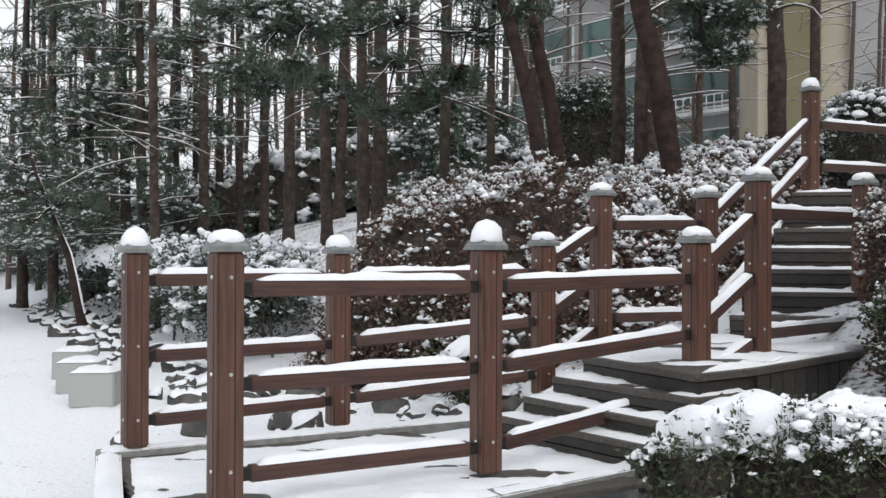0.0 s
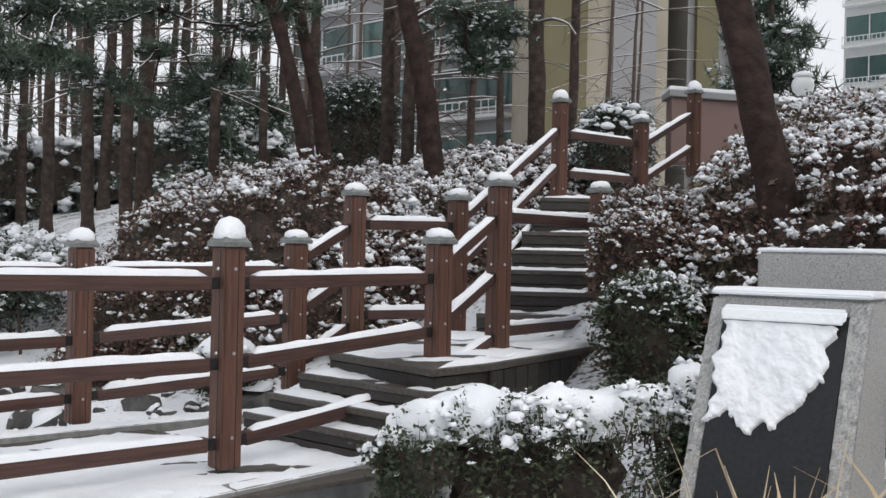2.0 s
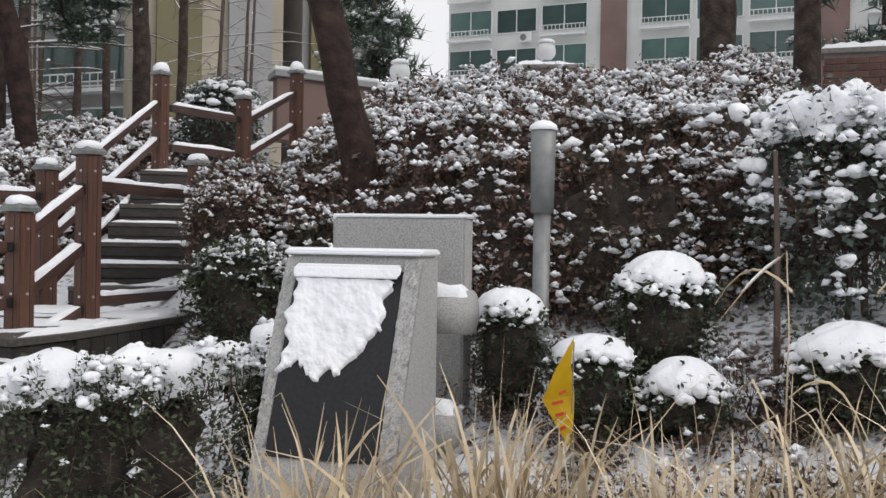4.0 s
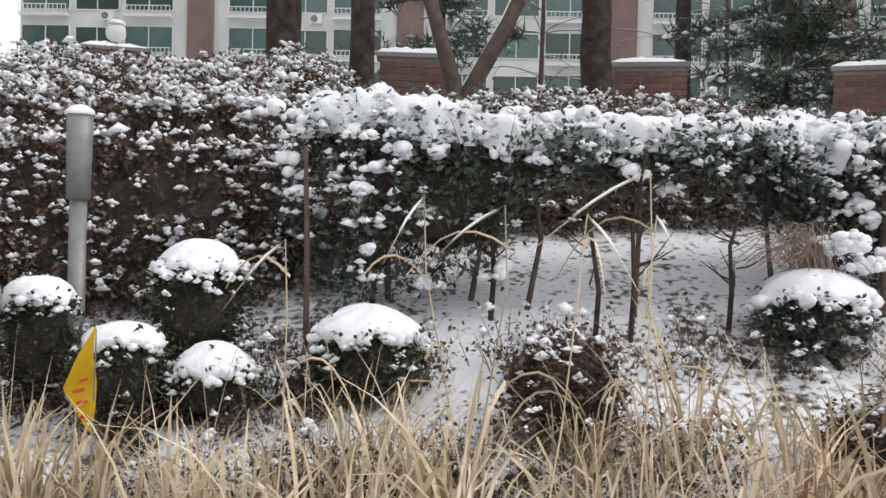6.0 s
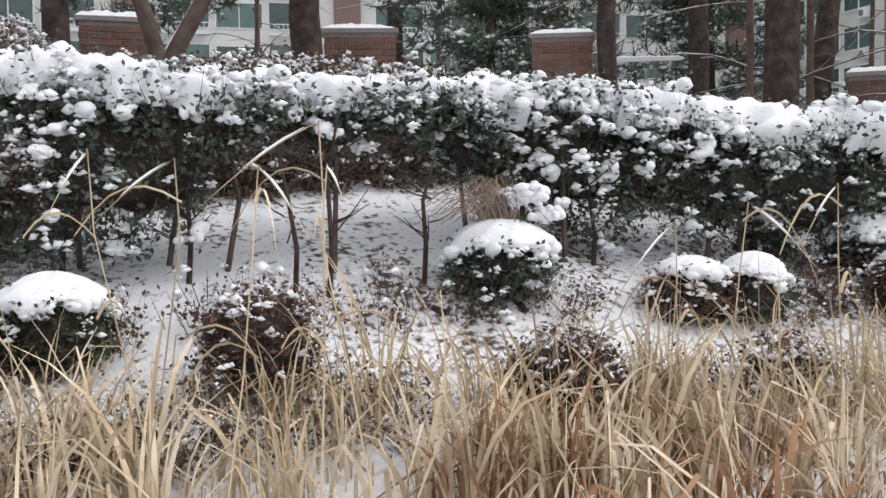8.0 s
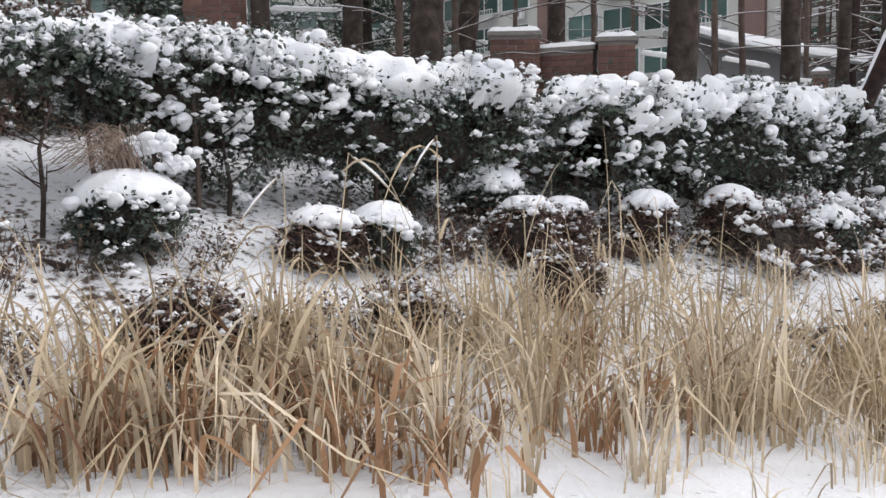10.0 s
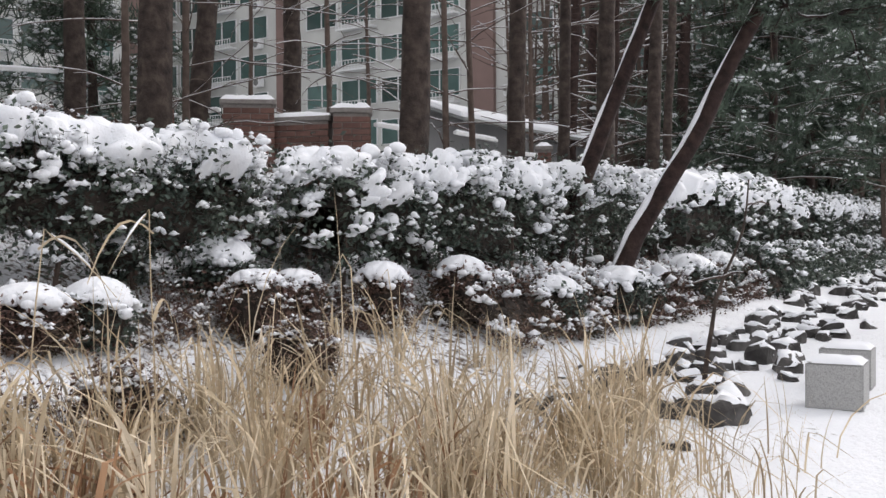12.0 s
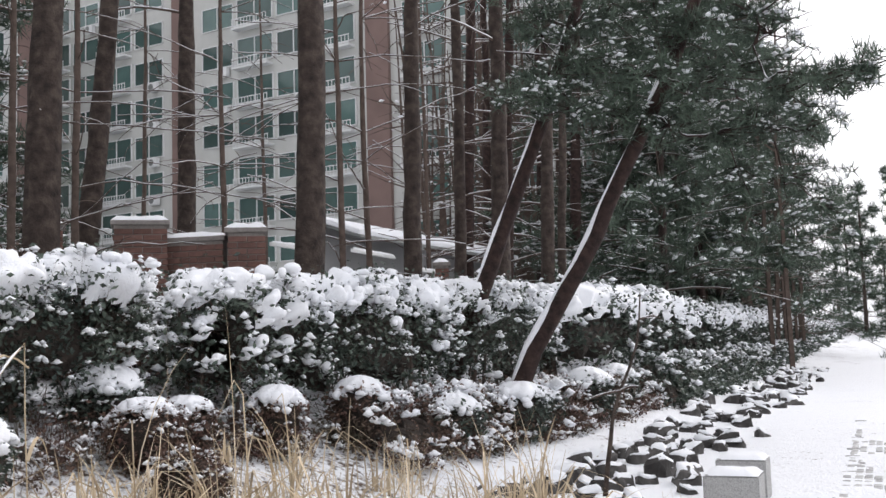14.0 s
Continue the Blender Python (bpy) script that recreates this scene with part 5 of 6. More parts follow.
grass("russet_grass", bed(12, 2.0, 4.9, -0.9, 2.2, 0.2, 1.5, 1.0, 0.6), "russet dead grass clumps", RUSSET, 22, 0.70, 0.024, 0.9)
grass("dry_grass", bed(34, 3.2, 6.2, -0.6, 2.4, 1.45, 2.15, 1.0, 0.6), "tall straw-coloured dry grass clumps among the shrubs", STRAW, 24, 0.78, 0.014, 0.9)
grass("dry_grass", bed(13, 5.1, 6.9, -3.4, -1.9, -0.35, 0.7, 1.15, 0.8), "dense straw-coloured dry grass clumps by the path", STRAW, 44, 0.80, 0.013, 0.6)
grass("dry_stalks", bed(16, 2.6, 7.4, -2.0, 2.9, 0.7, 2.0, 1.5, 1.1), "thin pale dry stalks standing above the grass", STRAW, 2.6, 1.05, 0.009, 0.25)
grass("dry_grass", [((0.55, 4.15), 0.5), ((1.12, 3.72), 0.6), ((1.2, 3.6), 0.55), ((0.42, 4.05), 0.45), ((2.35, 3.15), 0.6), ((2.62, 3.0), 0.7), ((2.0, 3.2), 0.4)], "thin straw-coloured dry grass by the deck", STRAW, 16, 0.75, 0.012)


def reed(x, y, top, turn, droop, length):
    """One tall pale reed: a thin stem that bends over near its top, with a drooping leaf and a little snow on the bend."""
    g = float(land(x, y))
    r = thing("reed", "tall pale dry reed bent over under snow", "reed", (x, y, g), "bent dry reeds")
    h = (top - g) * rng.uniform(0.88, 1.06)
    turn, droop, length = turn + rng.normal(0, 0.5), droop * rng.uniform(0.6, 2.4), length * rng.uniform(0.5, 1.8)
    c, s = math.cos(turn), math.sin(turn)
    lx, ly = rng.normal(0, 0.14, 2)
    pts = [(lx, ly, -0.04), (lx * 0.4 + 0.01, ly * 0.4, h * 0.45), (-0.008 * c, 0.01, h * 0.8), (0.02 * c, 0.02 * s, h)]
    for k in range(1, 7):
        f = k / 6
        pts.append((length * f * c, length * f * s, h + 0.015 * math.sin(f * math.pi) - droop * f ** 1.15))
    child("stem", tri_mesh("stem", *tube(pts, [0.0032, 0.003, 0.0026, 0.0024] + [0.0024, 0.0024, 0.0022, 0.002, 0.0016, 0.001], 6), STRAW, True), r)
    for k, (zf, sg) in enumerate(((rng.uniform(0.5, 0.7), -1), (rng.uniform(0.75, 0.95), 1))):
        L = length * rng.uniform(0.6, 1.3)
        fall = rng.uniform(0.2, 1.1)
        n = 7
        v, f = [], []
        for i in range(n):
            q = i / (n - 1)
            w = 0.007 * (1 - q ** 2) + 0.001
            px_, py_, pz_ = sg * c * L * q + 0.1 * s * q, sg * s * L * q - 0.1 * c * q, h * zf + 0.10 * math.sin(q * 2.4) - fall * L * q ** 2
            v += [(px_ - s * w, py_ + c * w, pz_), (px_ + s * w, py_ - c * w, pz_ + 0.004), (px_, py_, pz_ - 0.004)]
            if i:
                a = (i - 1) * 3
                for p, m in ((0, 1), (1, 2), (2, 0)):
                    f += [(a + p, a + m, a + 3 + m), (a + p, a + 3 + m, a + 3 + p)]
        child("leaf", tri_mesh("leaf", np.array(v), np.array(f), STRAW), r)
    sp = np.array(pts[4:8]) + np.array([0, 0, 0.006])
    child("snow", tri_mesh("snow", *tube(sp, [0.001, 0.004, 0.004, 0.001], 6), SNOW, True), r, "thin ridge of snow")


for x, y, top, turn, droop, length in ((3.20, 1.38, 1.60, 2.2, 0.10, 0.20), (3.36, 1.17, 1.44, 2.3, 0.22, 0.16), (3.60, 0.78, 1.57, 2.1, 0.16, 0.26), (3.49, 0.98, 1.42, -1.05, 0.20, 0.24), (3.62, 0.80, 1.42, -1.0, 0.24, 0.15),
                                       (2.95, 1.75, 1.42, 2.0, 0.12, 0.16), (4.3, -0.45, 1.40, -1.2, 0.2, 0.2), (4.5, -0.2, 1.35, 2.0, 0.18, 0.18), (4.75, -0.75, 1.42, 1.9, 0.1, 0.14)):
    reed(x, y, top, turn, droop, length)


def plume(x, y, top, turn, label):
    """A sheaf of fine dry grass bowed over, its seed heads weighed down by heaps of snow."""
    g = float(land(x, y))
    pl = thing("grass_plume", label, "grass", (x, y, g), kind="stuff")
    n, seg = 240, 9
    t = np.linspace(0, 1, seg)[None]
    az = turn + rng.normal(0, 0.9, n)
    h = (top - g) * rng.uniform(0.75, 1.1, n)
    reach = rng.uniform(0.10, 0.42, n)[:, None] * np.clip(t - 0.25, 0, 1) ** 1.4 * 1.6
    up = h[:, None] * (np.sin(np.clip(t, 0, 1) * 2.15) / math.sin(math.pi / 2)) ** 1.0
    px, py = rng.normal(0, 0.05, n)[:, None] + reach * np.cos(az)[:, None], rng.normal(0, 0.05, n)[:, None] + reach * np.sin(az)[:, None]
    w = 0.003 * (1 - 0.5 * t)
    fa = rng.uniform(0, 6.3, n)[:, None]
    v = np.stack([np.stack([px - np.cos(fa) * w, py - np.sin(fa) * w, up + 0 * px], -1), np.stack([px + np.cos(fa) * w, py + np.sin(fa) * w, up + 0.002], -1)], 2).reshape(-1, 3)
    k = np.arange(seg - 1) * 2
    f = np.concatenate([np.stack([k, k + 1, k + 3], 1), np.stack([k, k + 3, k + 2], 1)])
    child("blades", tri_mesh("blades", v, (f[None] + (np.arange(n) * seg * 2)[:, None, None]).reshape(-1, 3), PLUME), pl)
    hp = np.array([[0.13 * math.cos(turn + 3.0), 0.13 * math.sin(turn + 3.0), top - g - 0.05]]) + rng.normal(0, 1, (70, 3)) * np.array([0.055, 0.055, 0.024])
    low = np.array([[0.24 * math.cos(turn + 3.1), 0.24 * math.sin(turn + 3.1), top - g - 0.16]]) + rng.normal(0, 1, (36, 3)) * np.array([0.035, 0.035, 0.018])
    child("snow", tri_mesh("snow", *puffs(np.concatenate([hp, low]), 0.027, 0.7), SNOW, True), pl, "heaps of snow on the bowed heads")


plume(6.10, 1.05, 1.40, 2.0, "brown feathery grass plume bowed under lumps of snow")

# ---- trees ----
def limb_points(a, d, length, sag, n=7, wander=0.05):
    t = np.linspace(0, 1, n)
    d = np.array(d, float)
    d /= np.linalg.norm(d)
    p = np.array(a)[None] + d[None] * (t * length)[:, None]
    p[:, 2] -= sag * length * t ** 2
    return p + np.cumsum(rng.normal(0, wander * length / n, (n, 3)), 0) * (t[:, None] > 0)


def tree(line, radius, label, bark=BARK, height=14.0, twigs=18, twig_len=1.6, low=0.35, clumps=(), tuft=0.13, tufts_each=150, snow=True, sides=10, group="trees on the bank", spruce=0):
    """A trunk through given places, carried on to its height, with limbs, twigs, needle clumps and snow. clumps: (x, y, z, radius)."""
    p = [np.array(q, float) for q in line]
    base = p[0].copy()
    d = p[-1] - p[-2]
    d = d / np.linalg.norm(d)
    last = p[-1]
    while last[2] < base[2] + height:
        d = d * 0.9 + np.array([0, 0, 0.12])
        d /= np.linalg.norm(d)
        last = last + d * 1.2
        p.append(last)
    p = np.array(p)
    seg = np.r_[0, np.cumsum(np.linalg.norm(np.diff(p, axis=0), axis=1))]
    m = max(10, int(seg[-1] / 0.35))
    tt = np.linspace(0, seg[-1], m)
    q = np.stack([np.interp(tt, seg, p[:, k]) for k in range(3)], 1)
    q[1:] += np.cumsum(rng.normal(0, 0.006, (m - 1, 3)), 0) * np.array([1, 1, 0])
    rad = radius * (1 - 0.75 * tt / seg[-1]) * np.where(tt < 0.25, 1.25 - tt, 1.0)
    tr = thing("tree", label, "tree", tuple(base), group)
    off = base[None]
    child("trunk", tri_mesh("trunk", *(lambda vf: (vf[0] - off, vf[1]))(tube(q, rad, sides, 0.06)), bark, True), tr)
    wood, white, needles = [], [], []
    lean = (q[min(m - 1, 9)] - q[0])[:2]
    if np.linalg.norm(lean) > 0.9:
        e = min(m - 1, 14)
        back = np.array([-lean[0], -lean[1], 0]) / np.linalg.norm(lean)
        ridge = q[1:e] + (back * 0.75 + np.array([0, 0, 0.45])) * rad[1:e, None]
        white.append(tube(ridge, rad[1:e] * rng.uniform(0.15, 0.58, e - 1), 6))

    def twig(points, r0, r1, s=4):
        wood.append(tube(points, np.linspace(r0, r1, len(points)), s))
        if snow and (r0 > 0.0075 or rng.random() < 0.18):
            keep = points + np.array([0, 0, r0 * 0.75])
            white.append(tube(keep, np.linspace(r0 * 0.7, r1 * 0.8, len(points)) * (0.4 + 0.8 * rng.random(len(points))), 3))

    for k in range(twigs):
        f = low + (1 - low) * rng.random() ** 1.2
        i = min(m - 2, int(f * m))
        a = rng.uniform(0, 2 * np.pi)
        L = twig_len * (1.15 - f * 0.7) * rng.uniform(0.5, 1.2)
        pts = limb_points(q[i], (np.cos(a), np.sin(a), rng.uniform(-0.1, 0.5)), L, rng.uniform(0.0, 0.3))
        twig(pts, max(0.010, rad[i] * 0.22), 0.005)
        for _ in range(3 if sides > 7 else 1):
            j = rng.integers(2, 6)
            a2 = a + rng.choice([-1, 1]) * rng.uniform(0.4, 1.1)
            twig(limb_points(pts[j], (np.cos(a2), np.sin(a2), rng.uniform(-0.25, 0.4)), L * rng.uniform(0.2, 0.5), 0.2, 4), 0.007, 0.003, 3)
        if spruce:
            for _ in range(spruce):
                j = rng.integers(1, 7)
                a2 = a + rng.normal(0, 0.5)
                c = pts[min(j, 6)] + rng.normal(0, 0.10, 3)
                needles.append((c, a2, 0.30))
    pos, top = [], []
    # boughs fork: each clump hangs from the nearest bough already grown
    grown = [q[max(2, m // 5):]]
    for cx, cy, cz, r in sorted(clumps, key=lambda e: float(np.linalg.norm(q - np.array(e[:3]), axis=1).min())):
        c = np.array([cx, cy, cz])
        near = np.concatenate(grown)
        a0 = near[int(np.argmin(np.linalg.norm(near - c - np.array([0, 0, 0.2 * r]), axis=1)))]
        n = 8
        t = np.linspace(0, 1, n)[:, None]
        pts = a0 * (1 - t) + c * t + np.array([0, 0, 0.22 * np.linalg.norm(c - a0)]) * np.sin(t * np.pi) * rng.uniform(-0.6, 1.0)
        pts[1:] += np.cumsum(rng.normal(0, 0.03, (n - 1, 3)), 0) * np.linspace(1, 0.3, n - 1)[:, None]
        twig(pts, 0.026 if len(grown) < 4 else 0.016, 0.008, 5)
        grown.append(pts[2:])
        # a clump is a fan of sprays with gaps between them
        for _ in range(max(5, int(tufts_each / 13))):
            a = rng.uniform(0, 2 * np.pi)
            s0 = c + rng.normal(0, 0.34, 3) * r * np.array([1, 1, 0.42])
            e0 = s0 + np.array([np.cos(a), np.sin(a), rng.uniform(-0.25, 0.3)]) * r * rng.uniform(0.35, 0.7)
            wood.append(tube([pts[-2], s0, e0], [0.010, 0.007, 0.004], 3))
            w = rng.random((13, 1))
            g = s0 * (1 - w) + e0 * w + rng.normal(0, 0.035, (13, 3))
            pos.append(g)
            if rng.random() < 0.34:
                top.append(g[rng.random(13) < 0.8] + np.array([0, 0, tuft * 0.30]))
    if needles:
        for c, a2, r in needles:
            w = rng.uniform(-1, 1, (9, 1))
            g = c + np.array([np.cos(a2), np.sin(a2), -0.2]) * w * r + rng.normal(0, 0.05, (9, 3))
            pos.append(g)
            if rng.random() < 0.55:
                top.append(g[rng.random(9) < (0.85 if tuft < 0.3 else 0.5)] + np.array([0, 0, tuft * 0.25]))
    if wood:
        v, f = joined(wood)
        child("branchwork", tri_mesh("branchwork", v - off, f, TWIG if not len(clumps) else bark), tr)
    if pos:
        v, f = tufts(np.concatenate(pos), tuft)
        child("crown", tri_mesh("crown", v - off, f, NEEDLE), tr, "dark green needles in sprays")
        t2 = np.concatenate(top) if top else np.zeros((0, 3))
        if len(t2):
            white.append(flecks(t2, tuft * 0.27, 0.45))
    if white and snow:
        v, f = joined(white)
        child("branch_snow", tri_mesh("branch_snow", v - off, f, SNOW, True), tr, "snow lying along the branches")
    return tr


# straight forest trunks on the bank: (x, y, top x, top y, top z, radius)
FOREST = [(-5.16, 17.17, -5.24, 17.15, 5.6, 0.107), (-6.51, 23.03, -6.46, 23.05, 7.05, 0.097), (-6.65, 25.07, -6.67, 25.07, 7.54, 0.092), (-5.16, 20.3, -5.22, 20.28, 6.36, 0.125),
          (-5.86, 24.24, -5.85, 24.25, 7.34, 0.122), (-4.94, 22.41, -4.96, 22.4, 6.88, 0.106), (-4.21, 21.54, -4.23, 21.54, 6.67, 0.119), (-3.2, 18.68, -3.19, 18.68, 5.96, 0.129),
          (-2.23, 16.81, -2.29, 16.81, 5.5, 0.12), (-1.43, 14.9, -1.48, 14.89, 5.03, 0.114), (-1.26, 15.42, -1.24, 15.42, 5.16, 0.143), (-0.33, 15.98, -0.31, 15.98, 5.29, 0.104)]
for x, y, x1, y1, z1, r in FOREST + [(0.4, 17.99, 0.38, 17.99, 5.78, 0.097), (2.06, 13.86, 2.04, 13.86, 4.76, 0.121), (2.24, 13.33, 2.27, 13.33, 4.63, 0.11),
                                     (4.05, 13.44, 3.99, 13.46, 4.65, 0.152), (5.35, 16.18, 5.37, 16.18, 5.31, 0.101), (4.91, 19.42, 4.89, 19.43, 4.64, 0.097)]:
    tree([put(x, y, -0.1), (x1, y1, z1)], r * 0.84, "straight dark bare-stemmed conifer trunk", height=13, twigs=22, twig_len=2.0, low=0.16)
# evergreen curtain in the direction the path bends away
for x, y, x1, y1, z1, r in ((-6.56, 20.93, -6.68, 20.89, 6.52, 0.095), (-7.51, 22.72, -7.65, 22.67, 6.96, 0.104), (-9.0, 24.31, -8.96, 24.33, 7.37, 0.113),
                            (-8.93, 22.19, -9.01, 22.16, 6.84, 0.104), (-11.12, 25.6, -11.09, 25.62, 7.69, 0.121)):
    tree([put(x, y, -0.1), (x1, y1, z1)], r * 1.2, "tall evergreen with drooping snow-dusted sprays", height=12, twigs=56, twig_len=2.8, low=0.10, tuft=0.26, spruce=6)
for x, y in ((-1.5, 24), (-3.5, 27), (1.5, 25), (3.5, 26), (-8, 30), (-10, 34), (-13, 31), (-5, 33), (0, 31), (-15, 38), (6, 28), (-2.6, 21), (1.3, 20.5), (3.2, 18.5), (-4, 38), (-7, 41), (-1, 36), (2, 38), (-10, 45), (4.5, 33), (-5.8, 28.5), (-2.2, 30), (-8.5, 36), (0.8, 28)):
    tree([put(x, y, -0.1), (x + 0.1, y, 5)], 0.12, "slender far forest trunk with bare twigs", height=13, twigs=17, twig_len=2.8, low=0.08, sides=6)

shrub_bank("forest_scrub", [(-10, 25), (-4, 22.5), (1.5, 21.5), (5.5, 24), (5, 29), (-2, 31), (-12, 32)], 1.5,
           "dark evergreen scrub under the trees flecked with snow", YEW, 0.12, 14, 1.0, 0.16, 1.0, 6.0, False)


def far_wood(count, b0, b1, r0, r1, mat, label):
    """A haze of thin distant stems and twigs between two bearings."""
    wood = thing("far_wood", label, "trees", kind="stuff")
    stems, frost = [], []
    for k in range(count):
        be, d = radians(rng.uniform(b0, b1)), rng.uniform(r0, r1)
        x, y = d * math.sin(be), d * math.cos(be)
        g, h = float(land(x, y)), rng.uniform(9, 16)
        lx, ly = rng.normal(0, 0.5, 2)
        p = np.array([(x, y, g - 0.1), (x + lx * 0.3, y + ly * 0.3, g + h * 0.4), (x + lx, y + ly, g + h)])
        stems.append(tube(p, [0.10, 0.08, 0.02], 4))
        for _ in range(10):
            f = rng.uniform(0.05, 0.95)
            q = p[0] * (1 - f) + p[2] * f
            az, L = rng.uniform(0, 6.3), rng.uniform(0.8, 2.6)
            e = q + np.array([math.cos(az) * L, math.sin(az) * L, rng.uniform(-0.3, 1.0) * L])
            stems.append(tube([q, (q + e) / 2 + rng.normal(0, 0.12, 3), e], [0.035, 0.025, 0.008], 3))
            frost.append(e * 0.4 + q * 0.6)
    child("stemwork", tri_mesh("stemwork", *joined(stems), mat), wood)
    child("branch_snow", tri_mesh("branch_snow", *flecks(np.array(frost), 0.10, 0.5), SNOW), wood)


far_wood(150, -30, 15, 36, 74, TWIG, "grey-brown haze of thin distant forest stems")
far_wood(150, 104, 124, 34, 66, TWIG, "brown haze of thin distant stems behind the hedge")

tree([put(-6.67, 18.04, -0.1), (-6.93, 17.94, 1.37), (-7.15, 17.85, 1.95)], 0.09, "low leaning pine with drooping snowy boughs", PINEBARK, 2.3, 6, 1.6, 0.4,
     [(-7.7, 17.62, 2.32, 0.75), (-6.91, 17.62, 2.25, 0.75), (-6.51, 18.27, 1.95, 0.75), (-7.27, 17.3, 1.91, 0.75), (-6.27, 19.01, 2.93, 0.75), (-8.18, 18.25, 2.87, 0.75), (-7.13, 18.69, 2.7, 0.75), (-8.06, 19.15, 3.31, 0.75)], tufts_each=230)
CANOPY = [(-1.65, 11.85, 3.31, 0.45), (-1.27, 11.90, 3.16, 0.53), (-0.80, 12.45, 3.68, 0.45), (-0.39, 12.47, 3.31, 0.53), (-0.97, 12.94, 3.10, 0.47), (-1.33, 10.88, 3.69, 0.49), (-1.66, 9.81, 3.52, 0.51), (-2.41, 10.68, 3.88, 0.47), (-3.34, 12.50, 3.97, 0.47), (0.21, 11.49, 3.81, 0.51), (0.02, 12.49, 3.48, 0.47), (0.51, 10.98, 3.94, 0.53), (-0.68, 10.95, 3.88, 0.45), (-1.84, 9.37, 2.86, 0.49)]
# leaning red-barked pines beside the stairs
tree([put(0.97, 10.7, -0.15), (0.80, 10.77, 2.6), (0.50, 10.78, 3.84)], 0.095, "leaning red-barked pine with snow on its branches", PINEBARK, 8, 8, 1.6, 0.4,
     [(-1.57, 9.32, 2.98, 0.42), (-1.86, 9.26, 3.05, 0.35), (-1.35, 9.87, 3.55, 0.4), (-0.98, 10.42, 3.80, 0.5), (-1.77, 9.79, 3.75, 0.5), (0.21, 10.99, 4.1, 0.5)], tufts_each=200)
tree([put(1.25, 11.35, -0.15), (1.0, 11.45, 3.1), (0.71, 11.48, 4.18)], 0.095, "leaning red-barked pine with snow on its branches", PINEBARK, 8, 8, 1.6, 0.4,
     CANOPY, tufts_each=170)
tree([put(2.40, 11.25, -0.15), (2.15, 11.32, 3.2), (1.93, 11.35, 4.15)], 0.135, "leaning dark pine trunk beside the azaleas", PINEBARK, 9, 8, 1.5, 0.4,
     [(2.90, 12.19, 3.95, 0.5), (2.97, 12.17, 3.69, 0.4), (2.68, 11.73, 4.15, 0.5), (3.2, 12.3, 4.2, 0.5)], tufts_each=330)
tree([put(3.60, 5.77, -0.15), (3.50, 5.85, 1.9), (3.38, 5.92, 2.4), (3.25, 5.97, 3.02)], 0.135, "dark leaning tree trunk rising from the shrubs", PINEBARK, 7, 6, 1.4, 0.55, sides=14)

# trunks behind the hedge
for x, y, x1, y1, z1, r in ((8.82, 7.91, 8.82, 7.91, 3.65, 0.22), (8.33, 6.28, 8.33, 6.27, 3.4, 0.136), (10.6, 4.85, 10.59, 4.87, 3.67, 0.185), (15.1, 5.94, 15.1, 5.95, 4.62, 0.139),
                            (15.61, 4.72, 15.61, 4.71, 4.59, 0.139), (12.76, 2.07, 12.76, 2.08, 3.8, 0.122), (14.44, 1.31, 14.44, 1.3, 4.03, 0.144), (12.35, 0.12, 12.36, 0.06, 5.0, 0.205),
                            (14.82, -0.07, 14.85, -0.45, 5.89, 0.152), (17.87, -1.43, 17.87, -1.47, 6.95, 0.166), (11.39, -2.55, 11.38, -2.61, 4.86, 0.166),
                            (13.55, -4.08, 13.53, -4.17, 5.66, 0.127), (16.3, -5.48, 16.28, -5.55, 6.65, 0.104), (15.17, -5.77, 15.14, -5.87, 6.28, 0.146), (16.84, -7.06, 16.79, -7.21, 6.9, 0.129),
                            (19.57, -8.34, 19.48, -8.57, 7.87, 0.097)):
    tree([put(x, y, -0.15), (x1, y1, z1)], r, "dark straight tree trunk behind the hedge", height=13, twigs=9, twig_len=1.8, low=0.34)
for k, (x, y, x1, y1, z1, r) in enumerate(((21.13, -9.8, 21.01, -10.1, 8.46, 0.16), (22.75, -11.1, 22.65, -11.32, 9.07, 0.15), (18.84, -10.02, 18.74, -10.22, 7.72, 0.13),
                                           (25, -11.5, 25, -11.6, 8, 0.14), (28.5, -14.2, 28.4, -14.3, 8, 0.14), (23.84, -13.42, 23.67, -13.73, 9.54, 0.17), (26.94, -16.09, 26.67, -16.55, 10.69, 0.2),
                                           (30.0, -18.8, 29.7, -19.3, 11.8, 0.2), (34.5, -22.9, 34.1, -23.5, 13.5, 0.25), (33, -17, 33, -17, 8, 0.15), (40, -27, 39.5, -27.8, 12, 0.25), (48, -33, 47.5, -34, 12, 0.25))):
    x, y, x1, y1 = x + 1.8, y + 2.4, x1 + 1.8, y1 + 2.4
    if k < 5:
        tree([put(x, y, -0.15), (x1, y1, z1)], r, "straight pine trunk by the path with thin bare twigs", PINEBARK, 13, 26, 2.4, 0.15)
    else:
        tree([put(x, y, -0.15), (x1, y1, z1)], r, "pine by the path with snow-dusted needles", PINEBARK, 14, 54, 3.0, 0.12, tuft=0.32, spruce=6)
